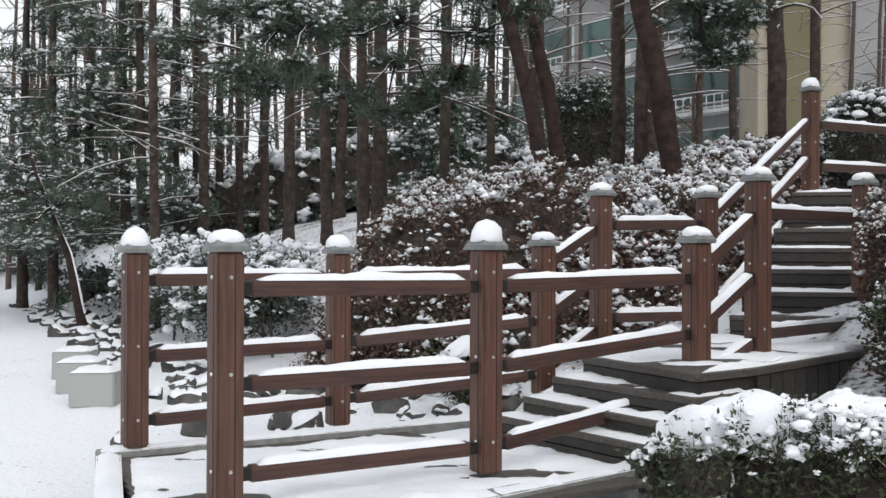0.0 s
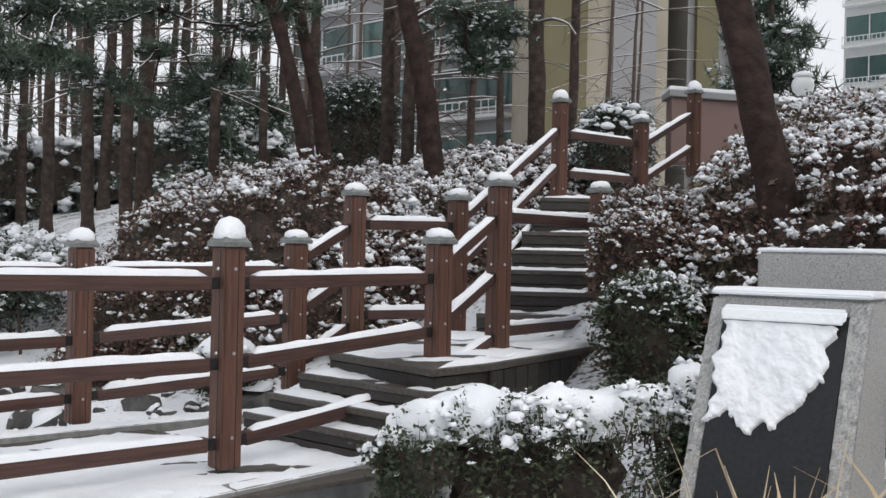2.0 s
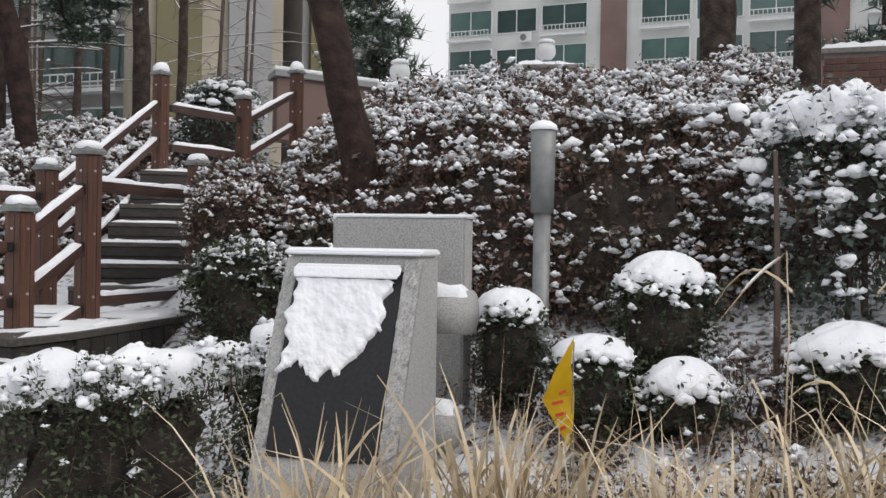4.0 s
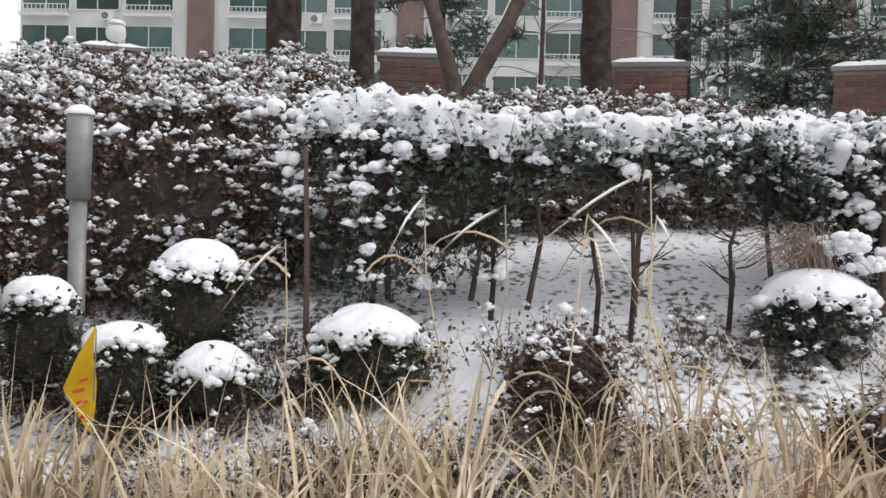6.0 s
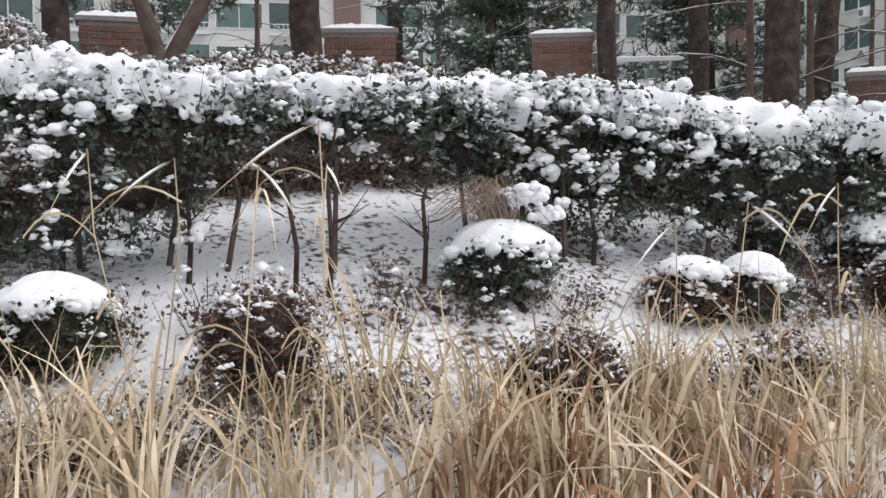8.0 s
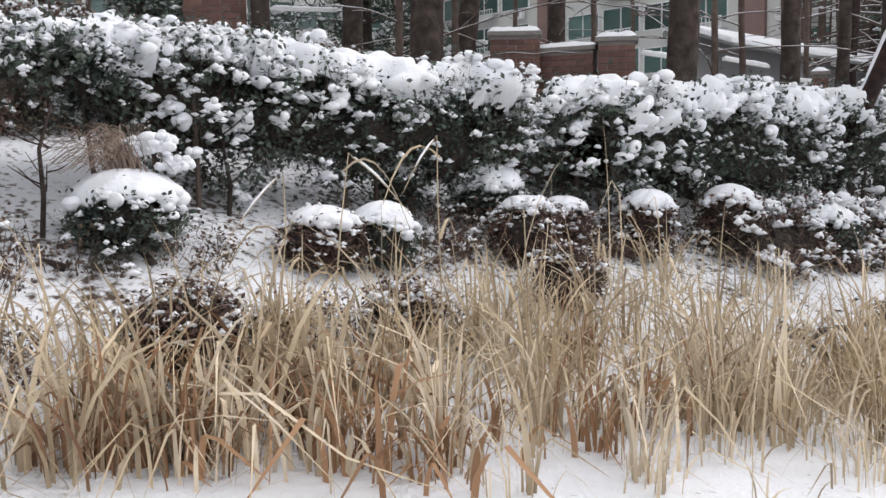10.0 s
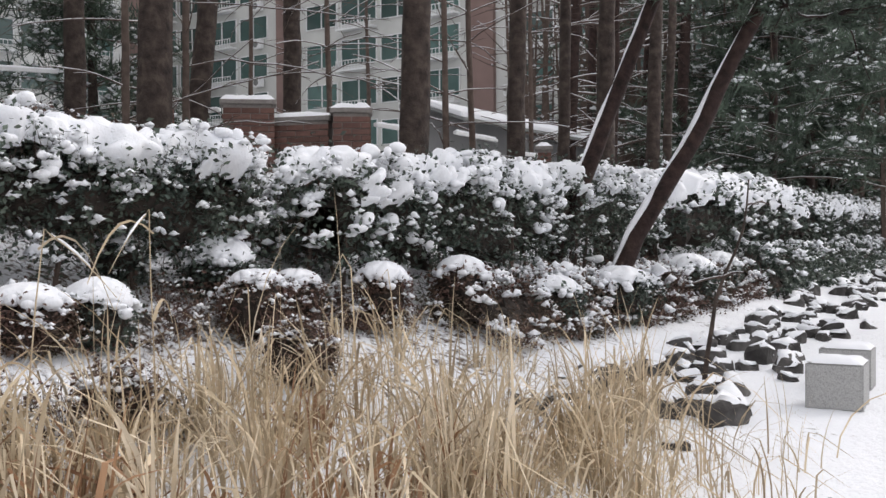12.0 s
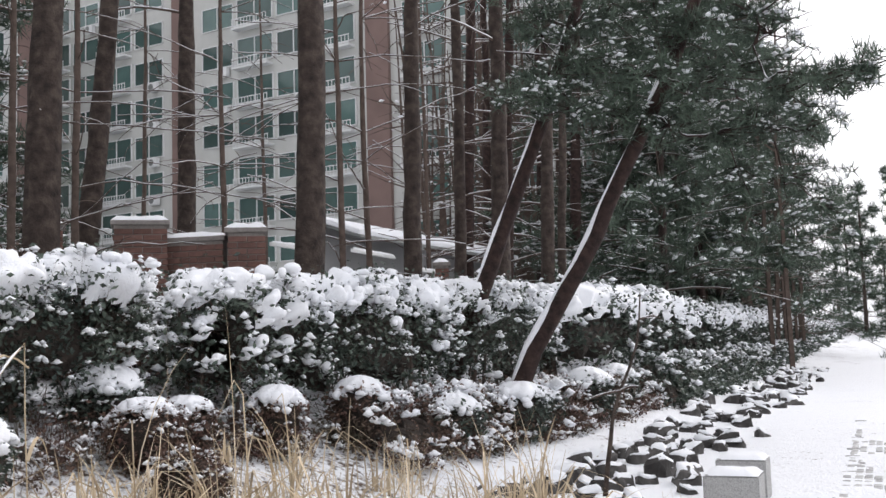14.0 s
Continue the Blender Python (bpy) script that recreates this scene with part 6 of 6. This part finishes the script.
# deeper rows of the wood beyond the hedge
for k in range(11):
    a, s = 34 + k * 4.0, 7 + (k * 5 % 4) * 2.4
    x, y = 0.797 * a + 0.604 * (s + 1.32), -0.604 * a + 0.797 * (s + 1.32)
    tree([put(x, y, -0.15), (x, y, 5)], 0.15, "dark thin-branched tree deep in the wood", BARK if k % 2 else TWIG, 13, 40, 3.2, 0.04, tuft=0.44, spruce=5 if k % 4 == 3 else 0, sides=7)
for k in range(6):
    a, s = 34 + k * 4.3, 3.3 + (k * 3 % 4) * 0.9
    x, y = 0.797 * a + 0.604 * (s + 1.32), -0.604 * a + 0.797 * (s + 1.32)
    tree([put(x, y, -0.15), (x, y, 5)], 0.17, "tall dark pine crowding the path under snow", PINEBARK, 13, 36, 3.2, 0.2, tuft=0.46, spruce=5, sides=7)
for a, s in ((29, 3.5), (33, 3.8), (36, 4.4), (38, 3.3), (42, 3.8), (46, 3.3), (52, 3.3)):
    x, y = 0.797 * a + 0.604 * (s + 1.32), -0.604 * a + 0.797 * (s + 1.32)
    tree([put(x, y, -0.15), (x + 0.05, y - 0.1, 5)], 0.14, "pine leaning its snowy boughs over the path", PINEBARK, 12, 64, 4.6, 0.16, tuft=0.36, spruce=8, sides=8)
# trees closing the far end of the path
for k in range(9):
    a, s = 96 + (k * 7 % 5) * 9, -9 + k * 1.7
    x, y = 0.797 * a + 0.604 * (s + 1.32), -0.604 * a + 0.797 * (s + 1.32)
    tree([put(x, y, -0.15), (x, y, 5)], 0.2, "dark conifer at the far end of the path", BARK, 11 + (k % 4) * 1.5, 40, 4.2, 0.03, tuft=0.7, spruce=4, sides=6)
# forked bare tree behind the hedge, two stems
for dx, dy, dz in ((-0.14, 0.17, 0.75), (0.22, -0.34, 0.8)):
    tree([put(8.4, 5.11, -0.1), (8.40, 5.11, 2.55), (8.40 + dx, 5.11 + dy, 2.5 + dz)], 0.085, "pale forked bare tree stem", TWIG, 6, 10, 1.6, 0.5)

# two leaning pines over the hedge, with the crowns hanging over the path
tree([put(12.7, -4.30, -0.2), (12.67, -4.35, 0.9), (12.50, -4.9, 2.4), (12.33, -5.43, 3.86)], 0.108, "leaning pine with snow along its trunk", PINEBARK, 8, 6, 1.6, 0.5,
     [(12.15, -5.34, 4.18, 0.5), (11.61, -5.37, 4.22, 0.55), (11.21, -5.02, 3.85, 0.45), (11.55, -5.54, 3.77, 0.5), (11.8, -6.1, 4.9, 0.6), (12.3, -5.4, 5.1, 0.6), (11.9, -5.3, 4.8, 0.5)], tufts_each=170)
tree([put(11.9, -4.85, -0.2), (11.86, -4.95, 0.93), (11.55, -5.75, 2.4), (11.18, -6.55, 4.18)], 0.108, "leaning pine with snow along its trunk", PINEBARK, 9, 6, 1.6, 0.5,
     [(11.43, -5.83, 4.32, 0.55), (10.77, -6.06, 4.04, 0.55), (10.54, -6.51, 3.82, 0.55), (10.37, -6.81, 3.97, 0.6), (9.72, -6.91, 3.65, 0.5), (9.49, -7.26, 3.72, 0.5), (8.89, -7.24, 3.62, 0.42), (11.36, -5.99, 3.72, 0.4),
      (11.12, -6.48, 3.53, 0.5), (11.30, -7.19, 3.52, 0.6), (11.06, -7.61, 3.62, 0.6), (10.77, -8.05, 3.51, 0.5), (12.08, -7.85, 3.15, 0.6), (12.65, -8.83, 3.18, 0.7), (13.2, -9.78, 2.98, 0.7), (10.9, -6.6, 4.6, 0.7),
      (9.9, -6.8, 4.5, 0.6), (11.6, -7.4, 4.3, 0.8), (12.4, -8.4, 4.1, 0.8), (10.4, -7.4, 4.5, 0.7)], tufts_each=210)
tree([put(8.16, -4.28, -0.08), (8.21, -4.42, 0.78), (8.25, -4.58, 1.07), (8.21, -4.66, 1.32), (8.25, -4.70, 1.62)], 0.021, "thin crooked dead stem by the hedge", BARK, 1.3, 3, 0.4, 0.5)

# bare broadleaf trees before the buildings
for x, y in ((13.24, 0.51), (18.86, -0.75), (15.85, -1.91), (13.51, -3.26), (14.05, -3.68), (18.36, -5.51), (20.80, -2.92), (13.58, -0.13), (6.80, 18.86), (7.90, 20.59), (8.66, 22.39), (15.76, 8.88), (18.12, 6.53)):
    tree([put(x, y, -0.1), (x + 0.05, y, float(land(x, y)) + 1.2)], 0.055, "slim bare tree with a haze of fine twigs", TWIG, 6.5, 34, 2.0, 0.12, sides=6)
# dense snowy conifers near the buildings
for x, y, h, w in ((8.4, 15.4, 4.4, 0.9), (14.2, 9.8, 6.0, 1.8), (14.6, 4.2, 5.0, 1.7), (17.5, 1.6, 5.5, 1.5), (-0.6, 20.5, 2.6, 1.3), (-3.0, 25.5, 2.6, 1.5), (0.3, 24, 2.4, 1.5)):
    tree([put(x, y, -0.1), (x, y, float(land(x, y)) + 1.5)], 0.09, "dense dark evergreen loaded with snow", BARK, h, 48, w, 0.06, tuft=0.26, spruce=6)


# ---- brick wall with piers, railing and lamps ----
BRICK_MESH = {}


def brick_pier(a, b, ztop, zbase, thick=0.45, label="red brick pier with a snow-topped coping", coping=True, pieces=True):
    """A pier or short panel of brick from a to b on plan: mortar core, courses of bricks, coping and snow."""
    a, b = Vector((*a, 0)), Vector((*b, 0))
    L = (b - a).length
    d = (b - a).normalized()
    pier = thing("brick_wall", label, "brick wall", ((a.x + b.x) / 2, (a.y + b.y) / 2, zbase), "brick boundary wall", turn=math.atan2(d.y, d.x))
    h = ztop - zbase
    child("core", bm_mesh("core", box_bm(L, thick, h, (0, 0, h / 2)), MORTAR), pier)
    course = 0.075
    parts = []
    nrow = min(18, int(h / course))
    for r in range(nrow):
        z = h - 0.04 - (r + 0.5) * course
        x = -L / 2 - (0.11 if r % 2 else 0.0)
        while x < L / 2:
            x0, x1 = max(x + 0.005, -L / 2 - 0.01), min(x + 0.215, L / 2 + 0.01)
            if x1 - x0 > 0.03:
                tv = np.array([[sx, sy, sz] for sx in (x0, x1) for sy in (-thick / 2 - 0.012, thick / 2 + 0.012) for sz in (z - 0.032, z + 0.032)])
                tf = np.array([[0, 1, 3], [0, 3, 2], [4, 6, 7], [4, 7, 5], [0, 4, 5], [0, 5, 1], [2, 3, 7], [2, 7, 6], [1, 5, 7], [1, 7, 3]])
                if pieces and r < 12:
                    key = round(x1 - x0, 2)
                    if key not in BRICK_MESH:
                        BRICK_MESH[key] = bm_mesh("brick", box_bm(key, 0.03, 0.064, (0, 0, 0), 0.004), BRICK)
                    for side in (-1, 1):
                        o = child("brick", BRICK_MESH[key], pier)
                        o.location = ((x0 + x1) / 2, side * (thick / 2 + rng.uniform(-0.004, 0.003)), z)
                else:
                    parts.append((tv, tf))
            x += 0.22
    if parts:
        child("brickwork", tri_mesh("brickwork", *joined(parts), BRICK), pier)
    if coping:
        c = child("coping", bm_mesh("coping", box_bm(L + 0.08, thick + 0.08, 0.06, (0, 0, h + 0.03), 0.008), MORTAR), pier, "concrete coping")
        w, t = L / 2 + 0.04, thick / 2 + 0.04
        snow_sheet("snow", [(-w, -t), (w, -t), (w, t), (-w, t)], h + 0.06, 0.07, pier, 0.004, 0.06)
    return pier


def at_range(x, y, bearing, r):
    return (x + r * math.sin(radians(bearing)), y + r * math.cos(radians(bearing)))


E0 = (0.60, -0.83)
for b0, b1, r, zt in ((48.5, 52.3, 12.0, 3.37), (61.2, 65.0, 12.4, 3.37), (72.5, 75.7, 13.0, 3.38), (43.0, 44.0, 12.5, 3.0)):
    brick_pier(at_range(*E0, b0, r), at_range(*E0, b1, r), zt, 1.9, 0.3, "red brick wall panel with snow on its coping")
for b0, b1, r, zt, zb in ((87.6, 90.2, 13.4, 2.80, 1.6), (93.4, 95.3, 13.0, 2.66, 1.5), (84.2, 85.0, 15.0, 2.95, 1.7), (104.3, 105.0, 17, 2.5, 1.4), (106.5, 107.0, 19, 2.45, 1.4), (108.8, 109.4, 22, 2.35, 1.3)):
    brick_pier(at_range(0.63, -1.1, b0, r), at_range(0.63, -1.1, b1, r), zt, zb, 0.42)
brick_pier(at_range(0.63, -1.1, 90.3, 13.5), at_range(0.63, -1.1, 93.3, 13.2), 2.60, 1.5, 0.25, "low red brick wall with snow on its coping")
for b0, b1, r, zt in ((-13.0, -9.0, 27, 2.62), (-8.6, -5.0, 27, 2.75), (-4.6, -0.4, 26, 2.9), (0.2, 3.5, 25, 3.1), (4.2, 8.0, 24, 3.3), (-19, -14, 28, 2.5)):
    brick_pier(at_range(0.18, 0, b0, r), at_range(0.18, 0, b1, r), zt, 1.8, 0.3, "low red brick wall with snow on its coping", True, False)


def railing(a, b, zt, h=0.65, gap=0.14, label="white painted steel railing"):
    rl = thing("railing", label, "railing", group="white railings")
    a, b = Vector((*a, zt)), Vector((*b, zt))
    for dz in (0, h - 0.08):
        beam("bar", a - Vector((0, 0, dz)), b - Vector((0, 0, dz)), 0.05, 0.05, WHITEPAINT, rl)
    n = max(3, int((b - a).length / gap))
    for k in range(n + 1):
        p = a + (b - a) * k / n
        beam("baluster", p - Vector((0, 0, h)), p, 0.028, 0.028, WHITEPAINT, rl, 0)
    for k in (0, n):
        p = a + (b - a) * k / n
        g = float(land(p.x, p.y)) - 0.05
        beam("leg", Vector((p.x, p.y, min(g, zt - h))), p, 0.05, 0.05, WHITEPAINT, rl, 0)
    snow_strip(a + Vector((0, 0, 0.025)), b + Vector((0, 0, 0.025)), 0.05, 0.03, rl)


railing(at_range(*E0, 76.8, 14.5), at_range(*E0, 80.4, 14.6), 3.33, 0.6)
railing(at_range(0.63, -1.1, 85.2, 14.8), at_range(0.63, -1.1, 87.4, 14.0), 2.82, 0.6)
railing(at_range(0.63, -1.1, 95.6, 13.6), at_range(0.63, -1.1, 97.0, 14.2), 2.6, 0.6)
railing(at_range(0.88, -1.24, 99.5, 15), at_range(0.88, -1.24, 101.8, 16.5), 2.65, 0.6)
railing(at_range(0.88, -1.24, 102.6, 17), at_range(0.88, -1.24, 104.2, 18), 2.5, 0.6)
railing(at_range(0.18, 0, 3.6, 24), at_range(0.18, 0, 4.3, 24), 2.95, 0.5)

# long low shelter with a snow-covered roof
s0, s1 = Vector((17.62, -4.20, 0)), Vector((25.51, -9.57, 0))
shelter = thing("shelter", "long low shelter with a snow-covered pitched roof", "shelter")
sd = (s1 - s0).normalized()
sn = Vector((-sd.y, sd.x, 0))


def quad_slab(name, pts, thick, mat, parent, label=""):
    bm = bmesh.new()
    lo = [bm.verts.new(p) for p in pts]
    hi = [bm.verts.new(p + Vector((0, 0, thick))) for p in pts]
    bm.faces.new(hi)
    bm.faces.new(lo[::-1])
    for k in range(4):
        bm.faces.new((lo[k], lo[(k + 1) % 4], hi[(k + 1) % 4], hi[k]))
    bmesh.ops.recalc_face_normals(bm, faces=bm.faces)
    bmesh.ops.bevel(bm, geom=list(bm.edges), offset=0.02, segments=1, affect="EDGES")
    return child(name, bm_mesh(name, bm, mat), parent, label)


ze0, ze1 = 3.02, 3.21
quad_slab("roof", [s0 + Vector((0, 0, ze0)), s1 + Vector((0, 0, ze1)), s1 + sn * 0.82 + Vector((0, 0, ze1 + 0.28)), s0 + sn * 0.82 + Vector((0, 0, ze0 + 0.28))], 0.06, CAPMETAL, shelter)
quad_slab("snow", [s0 + sn * 0.03 + Vector((0, 0, ze0 + 0.062)), s1 + sn * 0.03 + Vector((0, 0, ze1 + 0.062)), s1 + sn * 0.82 + Vector((0, 0, ze1 + 0.342)), s0 + sn * 0.82 + Vector((0, 0, ze0 + 0.342))], 0.10, SNOW, shelter, "smooth sheet of snow")
for k in range(8):
    p = s0 + (s1 - s0) * k / 7
    for off in (0.08, 0.74):
        g = p + sn * off
        beam("column", Vector((g.x, g.y, 1.4)), Vector((g.x, g.y, ze0 - 0.02 - 0.13 * k / 7 + off * 0.3)), 0.07, 0.07, BLACKMETAL, shelter, 0)
quad_slab("back_panel", [s0 + sn * 0.80 + Vector((0, 0, 1.6)), s1 + sn * 0.80 + Vector((0, 0, 1.5)), s1 + sn * 0.84 + Vector((0, 0, 1.5)), s0 + sn * 0.84 + Vector((0, 0, 1.6))], 1.7, WALLGREY, shelter)

# gate piers with globe lamps at the head of the stairs
for bearing, r, zt in ((28.6, 14.5, 3.40), (36.6, 15.5, 3.9)):
    gx_, gy_ = at_range(0.40, -0.25, bearing, r)
    a, b = at_range(0.40, -0.25, bearing - 1.6, r), at_range(0.40, -0.25, bearing + 1.6, r)
    brick_pier(a, b, zt, 1.9, 0.5)
    lamp = thing("globe_lamp", "white globe lamp on a wall pier under snow", "lamp", (gx_, gy_, zt + 0.06), "globe lamps")
    child("neck", tri_mesh("neck", *tube([(0, 0, 0), (0, 0, 0.12)], [0.05, 0.04], 10), CAPMETAL), lamp)
    child("globe", tri_mesh("globe", ICO1_V * 0.15 + np.array([0, 0, 0.24]), ICO1_F, WHITEPAINT, True), lamp)
    v = ICO1_V * np.array([0.14, 0.14, 0.07])
    v[:, 2] = np.maximum(v[:, 2], -0.01) + 0.36
    child("snow", tri_mesh("snow", v, ICO1_F, SNOW, True), lamp, "cap of snow")
gate = thing("gate_wall", "grey slab-topped entrance wall with a snowy edge", "wall")
ga, gb = at_range(0.36, -0.13, 22.3, 13.2), at_range(0.36, -0.13, 27.5, 14.0)
slab("wall", [ga, gb, (gb[0] + 0.1, gb[1] + 0.4), (ga[0] + 0.1, ga[1] + 0.4)], 3.40, 2.6, WALLBROWN, gate)
slab("coping", [(ga[0] - 0.05, ga[1] - 0.06), (gb[0] + 0.05, gb[1] - 0.06), (gb[0] + 0.15, gb[1] + 0.46), (ga[0] + 0.05, ga[1] + 0.46)], 3.48, 3.40, WALLGREY, gate)
slab("snow", [(ga[0] - 0.05, ga[1] - 0.05), (gb[0] + 0.05, gb[1] - 0.05), (gb[0] + 0.15, gb[1] + 0.45), (ga[0] + 0.05, ga[1] + 0.45)], 3.53, 3.481, SNOW, gate)
px_, py_ = at_range(0.36, -0.13, 19.3, 12.8)
ball_bush((px_, py_), 0.48, 3.25 - float(land(px_, py_)), YEW, "layered evergreen shrub heaped with snow", 0.44, "", 31, True)
px_, py_ = at_range(0.18, 0, 6.0, 15.5)
ball_bush((px_, py_), 0.62, 2.1, YEW, "dark upright evergreen dusted with snow", 0.4, "", 32)


# ---- apartment blocks ----
def block(a, b, z0, floors, bay, wall, label, storey=2.8, brown_every=4, deep=11.0, ac=0.4, balcony=0.5):
    """A slab block with its facade from a to b: storeys of framed windows, balcony fronts, coloured strips and air conditioners."""
    a, b = Vector((*a, 0)), Vector((*b, 0))
    L = (b - a).length
    d = (b - a).normalized()
    bl = thing("apartment_building", label, "building", (a.x, a.y, z0), turn=math.atan2(d.y, d.x))
    H = floors * storey
    child("wall", bm_mesh("wall", box_bm(L, deep, H, (L / 2, deep / 2, H / 2)), wall), bl)
    child("roof", bm_mesh("roof", box_bm(L + 0.6, deep + 0.6, 0.5, (L / 2, deep / 2, H + 0.25)), WALLGREY), bl)
    n = max(2, int(L / bay))
    w = L / n
    frame_me = {}

    def window_mesh(wd, ht):
        key = (round(wd, 2), round(ht, 2))
        if key not in frame_me:
            bm = bmesh.new()
            for cx, cz, sx, sz in ((0, 0.03, wd, 0.06), (0, ht - 0.03, wd, 0.06), (-wd / 2 + 0.03, ht / 2, 0.06, ht), (wd / 2 - 0.03, ht / 2, 0.06, ht), (0, ht / 2, 0.06, ht)):
                bmesh.ops.create_cube(bm, size=1, matrix=Matrix.Translation((cx, -0.05, cz)) @ Matrix.Diagonal((sx, 0.12, sz, 1)))
            frame_me[key] = (bm_mesh("window", bm, WHITEPAINT), bm_mesh("pane", box_bm(wd - 0.08, 0.03, ht - 0.08, (0, -0.02, ht / 2)), GLASS))
        return frame_me[key]

    shared = {}
    for k in range(n):
        strip_bay = brown_every and k % brown_every == brown_every - 1
        if strip_bay:
            child("brown_strip", bm_mesh("brown_strip", box_bm(w * (0.5 if brown_every > 1 else 0.62), 0.3, H, (w * (k + 0.5), -0.14, H / 2)), WALLBROWN if brown_every > 1 else (OLIVE if k % 2 == 0 else WALLGREY)), bl, "painted strip up the facade")
            continue
        for fl_ in range(floors):
            bal = (k % 2 == 0) if balcony > 0.4 else False
            wd, ht = (w * 0.94, 1.8) if bal else (w * 0.86, 1.7)
            me, pane = window_mesh(wd, ht)
            x, z = w * (k + 0.5), fl_ * storey + 0.85
            win = child("window", me, bl)
            win.location = (x, 0, z)
            pn = child("pane", pane, win)
            if bal:
                if "bal" not in shared:
                    bm = box_bm(w * 0.92, 0.7, 0.14, (0, -0.35, -0.05))
                    for zz in (0.35, 0.85):
                        bmesh.ops.create_cube(bm, size=1, matrix=Matrix.Translation((0, -0.68, zz - 0.25)) @ Matrix.Diagonal((w * 0.92, 0.05, 0.05, 1)))
                    for q_ in range(12):
                        bmesh.ops.create_cube(bm, size=1, matrix=Matrix.Translation((-w * 0.45 + w * 0.9 * q_ / 11, -0.68, 0.3)) @ Matrix.Diagonal((0.035, 0.035, 0.62, 1)))
                    shared["bal"] = bm_mesh("balcony", bm, WHITEPAINT)
                o = child("balcony", shared["bal"], bl, "white slab balcony with a thin rail")
                o.location = (x, 0, z - 0.35)
            elif rng.random() < ac:
                if "ac" not in shared:
                    bm = box_bm(0.85, 0.35, 0.65, (0, -0.3, 0), 0.03)
                    shared["ac"] = bm_mesh("air_conditioner", bm, WHITEPAINT)
                    bm = bmesh.new()
                    bmesh.ops.create_cone(bm, segments=16, radius1=0.24, radius2=0.24, depth=0.03, cap_ends=True, matrix=Matrix.Translation((-0.12, -0.48, 0)) @ Matrix.Rotation(math.pi / 2, 4, "X"))
                    shared["fan"] = bm_mesh("fan_grille", bm, CAPMETAL)
                o = child("air_conditioner", shared["ac"], bl)
                o.location = (x + w * 0.22, 0, z - 0.42)
                child("fan_grille", shared["fan"], o)
    return bl


block(at_range(0, 0, 31.2, 76), at_range(0, 0, 84.8, 80), 1.5, 9, 3.4, WALLWHITE, "white apartment block with brown strips, balconies and green-tinted windows")
block(at_range(0.9, -1.2, 83.4, 88), at_range(0.9, -1.2, 114, 58), 0.5, 13, 3.3, WALLOFFWHITE, "tall white apartment block with brown strips and air conditioners", brown_every=5)
block(at_range(0, 0, 2.0, 52), at_range(0, 0, 14.6, 42), 1.0, 9, 3.6, WALLGREY, "grey apartment block with white balcony slabs", brown_every=0, ac=0.8)
beige = block(at_range(0, 0, 15.2, 37), at_range(0, 0, 22.6, 38), 1.0, 11, 5.5, WALLBEIGE, "beige apartment end wall with olive and green painted bands", brown_every=1, ac=0.0, balcony=0)
block(at_range(0, 0, 23.6, 40), at_range(0, 0, 27.2, 41), 1.0, 11, 6, WALLGREY, "grey-brown narrow stair tower of the apartments", brown_every=1, ac=0.0, balcony=0)


# ---- paving that shows through the snow on the path ----
paving = thing("paving", "dark concrete pavers showing through trodden snow", "paving", kind="structure")
pm = bm_mesh("paver", box_bm(0.15, 0.07, 0.03, (0, 0, 0), 0.006), PAVER)
pa = Vector((0.797, -0.604, 0))
pb = Vector((0.604, 0.797, 0))
laid = []
for k in range(110):
    if rng.random() < 0.74:
        laid.append((4.0 + k * 0.125, -1.42 + rng.normal(0, 0.006), 0.0 if rng.random() < 0.8 else 1.57))
for k in range(2400):
    a, row = 5.6 + (k / 2400) ** 1.3 * 11, int(rng.integers(1, 11))
    wear = math.sin(a * 1.7 + row * 0.6) + math.sin(a * 0.63 - row * 0.37) + 0.6 * math.sin(a * 4.1 + row * 1.9)
    spot = (round((a - (row % 2) * 0.08) / 0.16) * 0.16 + (row % 2) * 0.08, -1.43 - row * 0.08, 0.0)
    if wear > 0.35 and spot not in laid and len(laid) < 300:
        laid.append(spot)
for a, s, turn in laid:
    p = pa * a + pb * (s + 1.32)
    o = child("paver", pm, paving)
    o.location, o.rotation_euler = (p.x, p.y, -0.0125 + rng.uniform(-0.003, 0.003)), (0, 0, math.atan2(pa.y, pa.x) + turn)
